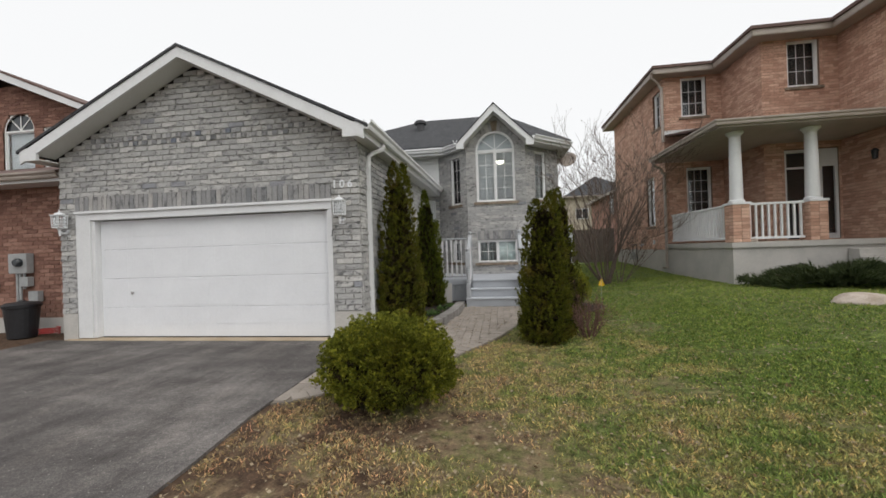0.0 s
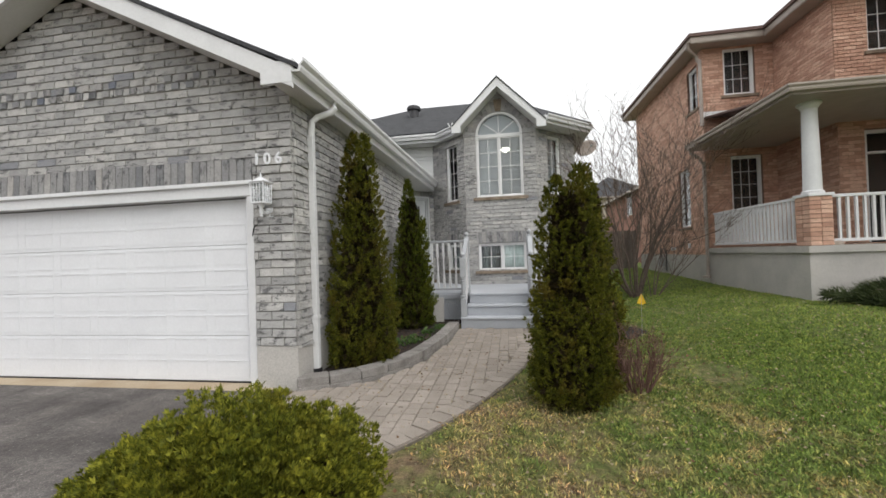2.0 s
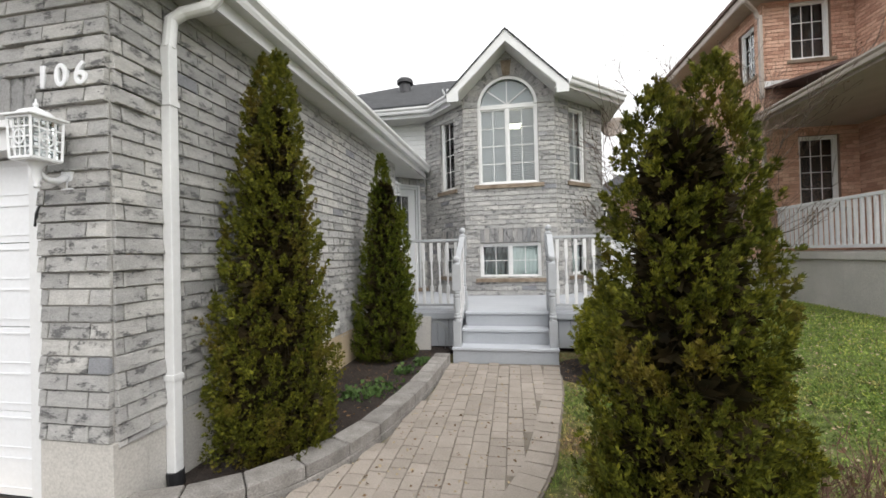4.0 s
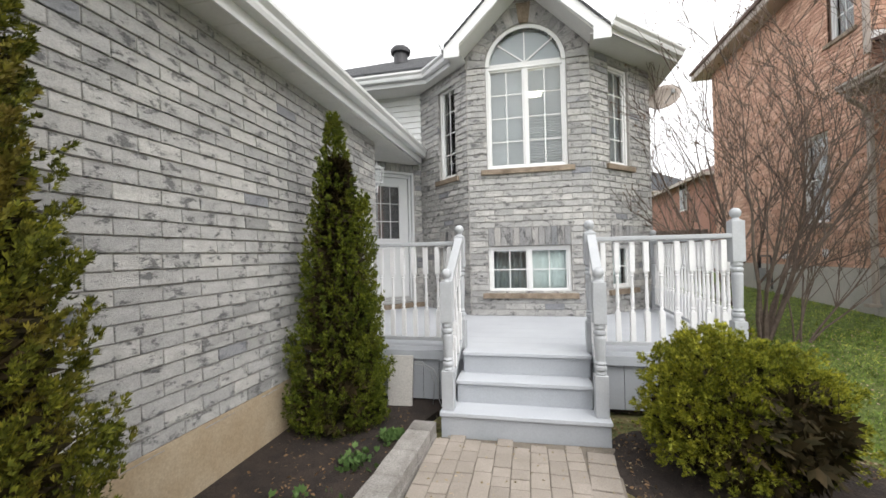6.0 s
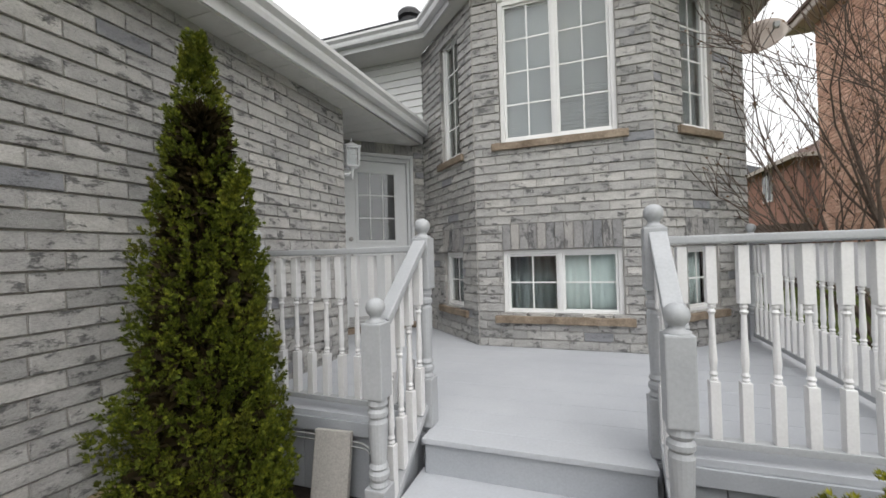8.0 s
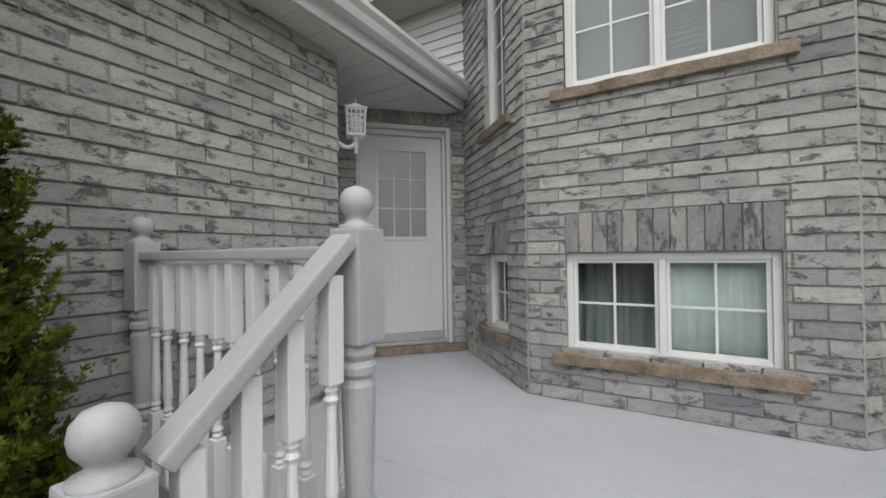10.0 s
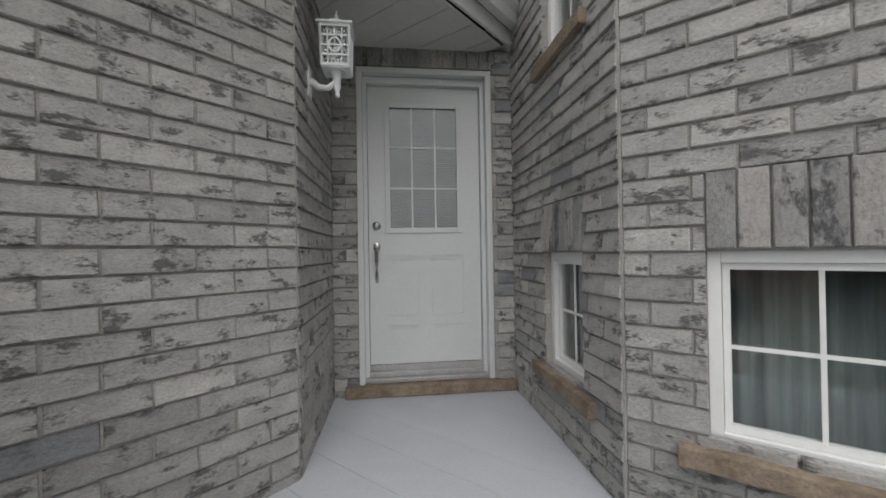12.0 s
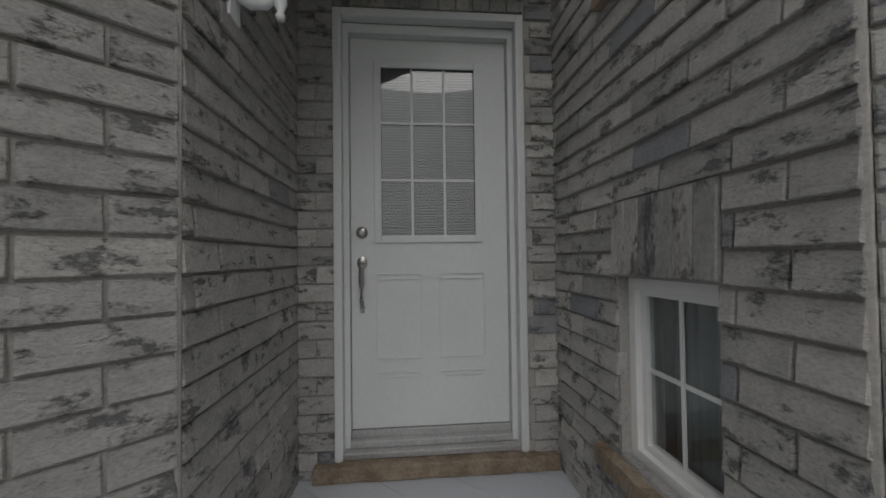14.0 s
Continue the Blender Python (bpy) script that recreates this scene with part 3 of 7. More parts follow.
def mound(name, cx, cy, rx, ry, h, material, label, seed):
    verts, faces = [(cx, cy, land(cx, cy) + h)], []
    rings, segs = 9, 40
    for i in range(1, rings + 1):
        f = i / rings
        for k in range(segs):
            a = 2 * math.pi * k / segs
            w = 1 + 0.18 * noise.noise(Vector((math.cos(a) * 1.5 + seed, math.sin(a) * 1.5, 0)))
            x, y = cx + rx * f * w * math.cos(a), cy + ry * f * w * math.sin(a)
            z = land(x, y) + h * (1 - f * f) - (0.02 if i == rings else 0) + 0.012 * noise.noise(Vector((x * 7, y * 7, seed)))
            verts.append((x, y, z))
    for k in range(segs):
        faces.append((0, 1 + k, 1 + (k + 1) % segs))
    for i in range(rings - 1):
        for k in range(segs):
            a, b = 1 + i * segs + k, 1 + i * segs + (k + 1) % segs
            faces.append((a, a + segs, b + segs, b))
    return tagged(raw(name, verts, faces, material, smooth=True), label, kind="structure")


mound("planting_bed", 0.75, 9.45, 0.95, 1.0, 0.03, SOIL, "bare soil round the clipped shrub by the steps", 2.0)


# ---- the grey brick house ----
GX0, GX1, GY, SY = -9.04, -3.04, 6.10, 11.86
WALL_TOP = 3.40
RIDGE_X, RIDGE_Z, EAVE_Z = -6.10, 5.08, 3.45
SLOPE = (RIDGE_Z - EAVE_Z) / (RIDGE_X + 9.35)


def rake(x):
    return RIDGE_Z - SLOPE * abs(x - RIDGE_X)


def garage_front(z):
    a, b = GX0, GX1
    if z > WALL_TOP:
        half = (RIDGE_Z - 0.12 - z) / SLOPE
        a, b = max(a, RIDGE_X - half), min(b, RIDGE_X + half)
        if b - a < 0.1:
            return []
    out = minus(a, b, [(-8.70, -3.55)] if z < 2.74 else [])
    return [(GX1 - q, GX1 - p) for p, q in reversed(out)]


garage_wall = brick_wall("wall_front", (GX1, GY), 180, 0.5, RIDGE_Z - 0.18, garage_front, "grey brick garage front with a gable", near=lambda u, z: z > 0.5 and u < 1.3 or (z > 2.7 and u < 2.8), step=0.1,
                         quoin=lambda u, z: (u < 0.50 or u > 5.72) and int((z - 0.45) / 0.5) % 2 == 0)
bm = bmesh.new()
mw = on_wall((GX1, GY), 180)
box(bm, 0.51, 5.66, -0.19, -0.002, 2.44, 2.74, mw)
tagged(part("lintel_backing", bm, MORTAR), "mortar behind the garage lintel", kind="structure")
soldiers(garage_wall, (GX1, GY), 180, 0.51, 5.66, 2.44, 2.74)
# band of projecting half bricks
bm = bmesh.new()
for i in range(25):
    u = 0.55 + i * 0.2
    if rake(GX1 - u) > 3.95:
        box(bm, u, u + 0.10, 0.0, 0.028, 3.71, 3.79, mw, 0.004)
        box(bm, u + 0.10, u + 0.20, 0.0, 0.028, 3.61, 3.69, mw, 0.004)
part("projecting_band", bm, SOLDIER, garage_wall, "band of projecting half bricks")
# concrete foundation
bm = bmesh.new()
box(bm, GX0 + 0.01, -8.71, GY - 0.02, GY + 0.2, -0.1, 0.495, None, 0.004)
box(bm, -3.54, GX1 + 0.02, GY - 0.02, GY + 0.2, -0.1, 0.495, None, 0.004)
box(bm, GX1 - 0.2, GX1 + 0.014, GY + 0.2, 6.998, -0.1, 0.50, None, 0.004)
tagged(part("foundation", bm, CONCRETE), "grey concrete foundation beside the garage door", kind="structure")
bm = bmesh.new()
box(bm, GX1 - 0.2, GX1 + 0.016, 7.0, 11.9, -0.1, 0.50, None, 0.004)
tagged(part("foundation", bm, TAN_CONCRETE), "tan stained concrete foundation under the side wall", kind="structure")

side_wall = brick_wall("wall_side", (GX1, SY), -90, 0.46, WALL_TOP, lambda z: [(0.0, SY - GY)], "grey brick side wall of the garage",
                       near=lambda u, z: u < 3.4 and z < 3.3,
                       quoin=lambda u, z: u > SY - GY - 0.42 and int((z - 0.45) / 0.5) % 2 == 0)
LX, LY = -3.825, 12.645
return_wall = brick_wall("wall_return", (LX, LY), -45, 0.62, WALL_TOP, lambda z: [(0.0, 1.11)], "short grey brick wall beside the front door", near=lambda u, z: True)
DX, DY = -2.795, 13.675
DOOR = (0.18, 1.255, 0.74, 3.23)
door_wall = brick_wall("wall_entry", (DX, DY), -135, 0.62, WALL_TOP, opened(0.0, 1.455, [(DOOR[0], DOOR[1], 0.6, 3.5)]), "grey brick wall round the front door", near=lambda u, z: True,
                       levels=(0.74, 3.23))
bm = bmesh.new()
box(bm, DOOR[0], DOOR[1], -0.19, -0.002, 3.23, WALL_TOP, on_wall((DX, DY), -135))
part("lintel_backing", bm, MORTAR, door_wall)
soldiers(door_wall, (DX, DY), -135, DOOR[0] - 0.0, DOOR[1], 3.235, 3.395)

BAY_TOP = 4.86
BWIN = (-1.40, -0.13, 1.01, 1.75)     # lower window, x and z
UWIN = (-1.39, -0.14, 2.99, 4.66)     # tall arched window
ACX, AR = -0.765, 0.625
BX1, BY = 0.20, 12.58


def bay_front(z):
    a, b = -1.70, BX1
    if z > 4.86:
        half = (6.0 - z) / 1.0 - 0.12
        a, b = max(a, ACX - half), min(b, ACX + half)
        if b - a < 0.06:
            return []
    holes = []
    if BWIN[2] < z < BWIN[3]:
        holes.append((BWIN[0], BWIN[1]))
    if 1.75 < z < 2.05:
        holes.append((-1.40, -0.13))
    if UWIN[2] < z <= UWIN[3]:
        holes.append((UWIN[0], UWIN[1]))
    if z > UWIN[3]:
        r = AR + 0.30
        if z - UWIN[3] < r:
            h = math.sqrt(r * r - (z - UWIN[3]) ** 2)
            holes.append((ACX - h, ACX + h))
    out = minus(a, b, holes)
    return [(BX1 - q, BX1 - p) for p, q in reversed(out)]


bay_wall = brick_wall("wall_bay_front", (BX1, BY), 180, 0.6, 5.8, bay_front, "grey brick front of the bay under its small gable", near=lambda u, z: z < 2.75, step=0.05, lift=0.05)
mb = on_wall((BX1, BY), 180)
bm = bmesh.new()
box(bm, BX1 + 0.13, BX1 + 1.40, -0.19, -0.002, 1.75, 2.05, mb)
# ring of mortar behind the arch
for k in range(24):
    a0, a1 = math.pi * k / 24, math.pi * (k + 1) / 24
    vs = []
    for yy in (-0.19, -0.004):
        for r, a in ((AR, a0), (AR + 0.34, a0), (AR + 0.34, a1), (AR, a1)):
            vs.append(bm.verts.new(mb @ Vector((BX1 - ACX + r * math.cos(a), yy, UWIN[3] + r * math.sin(a)))))
    for f in ((0, 1, 2, 3), (7, 6, 5, 4), (0, 4, 5, 1), (2, 6, 7, 3), (1, 5, 6, 2), (3, 7, 4, 0)):
        bm.faces.new([vs[i] for i in f])
part("arch_backing", bm, MORTAR, bay_wall)
soldiers(bay_wall, (BX1, BY), 180, BX1 + 0.13, BX1 + 1.40, 1.76, 2.05)


def voussoirs():
    n = 19
    for k in range(n):
        a0, a1 = math.pi * k / n + 0.006, math.pi * (k + 1) / n - 0.006
        b = bmesh.new()
        key = k == n // 2
        ro, pr = (AR + 0.33, 0.03) if key else (AR + 0.29, 0.012)
        if key:
            a0, a1 = a0 - 0.04, a1 + 0.04
        vs = []
        for yy in (-0.03, pr):
            for r, a in ((AR + 0.01, a0), (ro, a0), (ro, a1), (AR + 0.01, a1)):
                vs.append(b.verts.new(mb @ Vector((BX1 - ACX + r * math.cos(a), yy, UWIN[3] + r * math.sin(a)))))
        for f in ((0, 1, 2, 3), (7, 6, 5, 4), (0, 4, 5, 1), (2, 6, 7, 3), (1, 5, 6, 2), (3, 7, 4, 0)):
            b.faces.new([vs[i] for i in f])
        part("keystone" if key else "brick", b, SILL if key else (SOLDIER if k % 3 else GREY_BRICK), bay_wall)


voussoirs()
LFW = (0.34, 0.87)   # windows of the slanting faces, along the wall from the bay's corner
left_facet = brick_wall("wall_bay_left", (-1.70, BY), 135, 0.6, BAY_TOP - 0.06, opened(0.0, 1.55, [(0.35, 0.86, 2.97, 4.60), (0.36, 0.88, 1.03, 1.75), (0.34, 0.90, 1.75, 2.05)]),
                        "grey brick slanting side of the bay by the entry", near=lambda u, z: z < 3.6, levels=(1.03, 1.75, 2.05, 2.97, 4.60), lift=0.05)
soldiers(left_facet, (-1.70, BY), 135, 0.34, 0.90, 1.76, 2.05)
bm = bmesh.new()
box(bm, 0.34, 0.90, -0.19, -0.002, 1.75, 2.05, on_wall((-1.70, BY), 135))
part("lintel_backing", bm, MORTAR, left_facet)
FX, FY = 1.35, 13.73
right_facet = brick_wall("wall_bay_right", (FX, FY), -135, 0.6, BAY_TOP - 0.06, opened(0.0, 1.626, [(0.62, 1.17, 3.03, 4.64), (0.62, 1.17, 1.03, 1.75), (0.60, 1.19, 1.75, 2.05)]),
                         "grey brick slanting side of the bay over the deck", near=lambda u, z: z < 2.9, levels=(1.03, 1.75, 2.05, 3.03, 4.64), lift=0.05)
soldiers(right_facet, (FX, FY), -135, 0.60, 1.19, 1.76, 2.05)
bm = bmesh.new()
box(bm, 0.60, 1.19, -0.19, -0.002, 1.75, 2.05, on_wall((FX, FY), -135))
part("lintel_backing", bm, MORTAR, right_facet)
brick_wall("wall_east", (FX, 21.0), -90, 0.0, BAY_TOP - 0.06, lambda z: [(0.0, 21.0 - FY)], "grey brick side of the house", step=None)
brick_wall("wall_garage_left", (GX0, GY), 90, 0.0, WALL_TOP, lambda z: [(0.0, 7.5)], "grey brick far side of the garage")

# pointed corners of the brickwork
for cx, cy, a, z0, z1 in ((GX1, SY, 67.5, 0.64, 3.38), (-1.70, BY, 67.5, 0.64, 4.7), (BX1, BY, 112.5, 0.64, 4.7)):
    bm = bmesh.new()
    box(bm, -0.009, 0.009, -0.022, 0.007, z0, z1, pose(cx, cy, 0, 0, 0, {GX1: 112.5 - 180 - 0, -1.70: 157.5, BX1: -157.5}[cx]), 0.004)
    tagged(part("corner_joint", bm, MORTAR), "mortar filled corner of the grey brick wall", kind="structure")

# back of the house, closed
bm = bmesh.new()
box(bm, -9.04, 1.34, 20.8, 21.0, 0.0, 4.8)
box(bm, -9.04, -8.84, 13.7, 20.8, 0.0, 4.8)
tagged(part("wall_back", bm, MORTAR), "plain back wall of the house", kind="structure")

# upper wall clad in white siding
siding = tagged(new("wall_siding"), "white horizontal siding above the entry roof", kind="structure")
bm = bmesh.new()
box(bm, -9.0, -2.73, 13.66, 13.8, 3.2, 4.84)
part("sheathing", bm, TRIM_WHITE, siding)
for i in range(12):
    z = 3.45 + i * 0.115
    bm = bmesh.new()
    vs = [bm.verts.new(p) for p in ((-9.0, 13.658, z), (-9.0, 13.628, z), (-9.0, 13.65, z + 0.113), (-2.66, 13.658, z), (-2.66, 13.628, z), (-2.66, 13.65, z + 0.113))]
    for f in ((0, 1, 2), (5, 4, 3), (0, 3, 4, 1), (1, 4, 5, 2), (2, 5, 3, 0)):
        bm.faces.new([vs[k] for k in f])
    part("siding_board", bm, VINYL, siding)

# ---- roofs, soffits, gutters ----
bm = bmesh.new()
for s in (-1, 1):
    x0 = RIDGE_X + s * 3.36
    slab(bm, [(RIDGE_X, 5.70, RIDGE_Z + 0.12), (RIDGE_X, 16.5, RIDGE_Z + 0.12), (x0, 16.5 if s < 0 else 13.55, EAVE_Z + 0.11), (x0, 5.70, EAVE_Z + 0.11)], 0.05)
tagged(part("roof_garage", bm, SHINGLE), "dark grey shingle garage roof", kind="structure")
bm = bmesh.new()
for s in (-1, 1):
    x1 = RIDGE_X + s * 3.30
    vs = []
    for yy in (5.72, 5.755):
        for x, dz in ((RIDGE_X, 0.09), (x1, 0.09), (x1, -0.11), (RIDGE_X, -0.11)):
            vs.append(bm.verts.new((x, yy, rake(x) + dz)))
    for f in ((0, 1, 2, 3), (7, 6, 5, 4), (0, 4, 5, 1), (2, 6, 7, 3), (1, 5, 6, 2), (3, 7, 4, 0)):
        bm.faces.new([vs[i] for i in f])
    box(bm, *sorted((x1, x1 - s * 0.36)), 5.715, 5.765, 3.37, 3.60)
tagged(part("trim_gable", bm, TRIM_WHITE), "white metal gable boards of the garage", kind="structure")
bm = bmesh.new()
for s in (-1, 1):
    a, b = RIDGE_X, RIDGE_X + s * 3.0
    slab(bm, [(a, 5.755, rake(a) - 0.09), (a, 6.09, rake(a) - 0.09), (b, 6.09, rake(b) - 0.09), (b, 5.755, rake(b) - 0.09)], 0.02)
box(bm, -2.80, GX1 + 0.0, 5.765, 6.1, 3.38, 3.40)
box(bm, -9.4, GX0, 5.765, 6.1, 3.38, 3.40)
box(bm, -9.4, GX0, 6.1, 13.6, 3.38, 3.40)
# vented strips under the eave, then the flat ceiling over the entry
y = 6.1
while y < 13.9:
    x_in = GX1 + 0.0 if y < 11.8 else -4.4
    box(bm, x_in, -2.80, y + 0.0015, min(y + 0.1285, 13.6), 3.382 + (0.002 if int(y / 0.13) % 2 else 0.0), 3.40)
    y += 0.13
    if y > 13.5:
        break
tagged(part("ceiling_soffit", bm, SOFFIT_MAT), "white ribbed soffit under the eaves and over the entry", kind="structure")


def gutter(name, pts, label, material=None, side=1, size=0.11, parent=None):
    """An open gutter with a stepped face along a line, its outside on the given side."""
    prof = [(0.0, 0.0), (0.075, 0.0), (0.085, 0.03), (0.085, 0.055), (0.115, 0.085), (0.115, 0.115), (0.098, 0.115), (0.098, 0.09), (0.065, 0.05), (0.065, 0.02), (0.012, 0.02), (0.012, 0.115), (0.0, 0.115)]
    k = size / 0.115
    pts = [Vector(p) for p in pts]
    bm = bmesh.new()
    rings = []
    for i, p in enumerate(pts):
        d0 = (pts[i] - pts[i - 1]).normalized() if i else (pts[1] - pts[0]).normalized()
        d1 = (pts[i + 1] - pts[i]).normalized() if i < len(pts) - 1 else d0
        n0, n1 = Vector((d0.y, -d0.x, 0)) * side, Vector((d1.y, -d1.x, 0)) * side
        n = (n0 + n1).normalized()
        n = n / max(0.3, n.dot(n1))
        rings.append([bm.verts.new(p + n * a * k + Vector((0, 0, b * k))) for a, b in prof])
    m = len(prof)
    for a, b in zip(rings, rings[1:]):
        for j in range(m):
            bm.faces.new((a[j], a[(j + 1) % m], b[(j + 1) % m], b[j]))
    bm.faces.new(rings[0])
    bm.faces.new(rings[-1])
    ob = part(name, bm, material or TRIM_WHITE, parent)
    return tagged(ob, label, kind="" if parent else "structure")


gutter("gutter_garage", [(-2.80, 5.72, 3.475), (-2.76, 13.58, 3.515)], "white metal gutter along the garage eave", side=1, size=0.14)
bm = bmesh.new()
bar(bm, (-2.812, 5.72, 3.485), (-2.772, 13.58, 3.525), 0.025, 0.23)
tagged(part("fascia_garage", bm, TRIM_WHITE), "white fascia board of the garage eave", kind="structure")

# main roof
MZ = 4.93
EV = [(-8.6, 13.12), (-2.50, 13.12), (-1.92, 12.52)]
EVR = [(0.40, 12.52), (1.74, 13.45), (1.86, 20.5)]
APEX = (-0.77, 15.9, 6.75)
bm = bmesh.new()
up = MZ + 0.12
slab(bm, [(-8.6, 13.08, up), (-2.50, 13.08, up), (-0.77, 15.9, 6.75), (-0.4, 17.0, 7.25), (-3.9, 17.0, 7.25)], 0.05)
slab(bm, [(-8.6, 13.08, up), (-3.9, 17.0, 7.25), (-8.6, 21, up)], 0.05)
slab(bm, [(-2.50, 13.08, up), (-1.90, 12.45, up), (-0.77, 15.9, 6.75)], 0.05)
slab(bm, [(-1.654, 13.2, 5.42), (0.122, 13.2, 5.42), (-0.77, 15.9, 6.75)], 0.05)
slab(bm, [(0.37, 12.45, up), (1.80, 13.43, up), (-0.77, 15.9, 6.75)], 0.05)
slab(bm, [(1.80, 13.43, up), (1.80, 21, up), (-0.4, 17.0, 7.25), (-0.77, 15.9, 6.75)], 0.05)
tagged(part("roof_main", bm, SHINGLE), "dark grey shingle hipped main roof", kind="structure")
GP = 6.03   # top of the small gable
bm = bmesh.new()
for s in (-1, 1):
    x1 = ACX + s * 1.20
    slab(bm, [(ACX, 12.10, GP + 0.03), (ACX, 14.6, GP + 0.03), (x1, 13.2, MZ + 0.05), (x1, 12.10, MZ - 0.12 + 0.05)], 0.04)
tagged(part("roof_bay_gable", bm, SHINGLE), "dark grey shingle roof of the bay gable", kind="structure")
bm = bmesh.new()
for s in (-1, 1):
    x1 = ACX + s * 1.17
    zz = lambda x: GP - abs(x - ACX) * 1.0
    vs = []
    for yy in (12.12, 12.155):
        for x, dz in ((ACX, 0.0), (x1, 0.0), (x1, -0.20), (ACX, -0.24)):
            vs.append(bm.verts.new((x, yy, zz(x) + dz)))
    for f in ((0, 1, 2, 3), (7, 6, 5, 4), (0, 4, 5, 1), (2, 6, 7, 3), (1, 5, 6, 2), (3, 7, 4, 0)):
        bm.faces.new([vs[i] for i in f])
    box(bm, *sorted((x1 + s * 0.04, x1 - s * 0.20)), 12.115, 12.16, 4.66, 4.92)
tagged(part("trim_bay_gable", bm, TRIM_WHITE), "white metal boards of the bay gable", kind="structure")
bm = bmesh.new()
zz = lambda x: GP - 0.21 - abs(x - ACX)
for s in (-1, 1):
    a, b = ACX, ACX + s * 0.98
    slab(bm, [(a, 12.155, zz(a)), (a, 12.56, zz(a)), (b, 12.56, zz(b)), (b, 12.155, zz(b))], 0.02)
prism(bm, [(-1.95, 12.165), (-1.73, 12.165), (-1.70, 12.56), (-2.80, 13.62), (-9, 13.62), (-9, 13.15), (-2.52, 13.15), (-1.95, 12.58)], 4.76, 4.78)
prism(bm, [(0.17, 12.165), (0.42, 12.165), (1.72, 13.45), (1.72, 20.9), (1.36, 20.9), (1.36, 13.73), (0.21, 12.57)], 4.76, 4.78)
tagged(part("ceiling_soffit", bm, SOFFIT_MAT), "white soffit under the main eaves", kind="structure")
gutter("gutter_main", [(-9.0, 13.14, 4.84), (-2.52, 13.14, 4.84), (-1.95, 12.56, 4.84), (-1.95, 12.2, 4.84)], "white metal gutter of the main roof", side=1, size=0.13)
gutter("gutter_bay", [(0.42, 12.2, 4.84), (1.72, 13.45, 4.84), (1.72, 20.9, 4.84)], "white metal gutter on the bay", side=1, size=0.13)
bm = bmesh.new()
for a, b in (((-9.0, 13.15), (-2.52, 13.15)), ((-2.52, 13.15), (-1.95, 12.57)), ((-1.95, 12.57), (-1.95, 12.2)), ((0.42, 12.2), (1.72, 13.45)), ((1.72, 13.45), (1.72, 20.9))):
    bar(bm, (*a, 4.86), (*b, 4.86), 0.02, 0.2)
tagged(part("fascia_main", bm, TRIM_WHITE), "white fascia of the main roof", kind="structure")

vent = thing("roof_vent", "dark round metal roof vent on the shingles", "roof vent", (-3.75, 15.5, 6.38))
bm = bmesh.new()
lathe(bm, [(0.17, -0.05), (0.17, 0.22), (0.24, 0.24), (0.25, 0.32), (0.20, 0.38), (0.02, 0.41)], sides=20)
part("cap", bm, plain("vent_metal", (0.05, 0.05, 0.055), (0.08, 0.08, 0.085), 5, 50, 0.5, 0.1, metal=0.3), vent, smooth=False)


# ---- windows and doors ----
WIN_COUNT = [0]


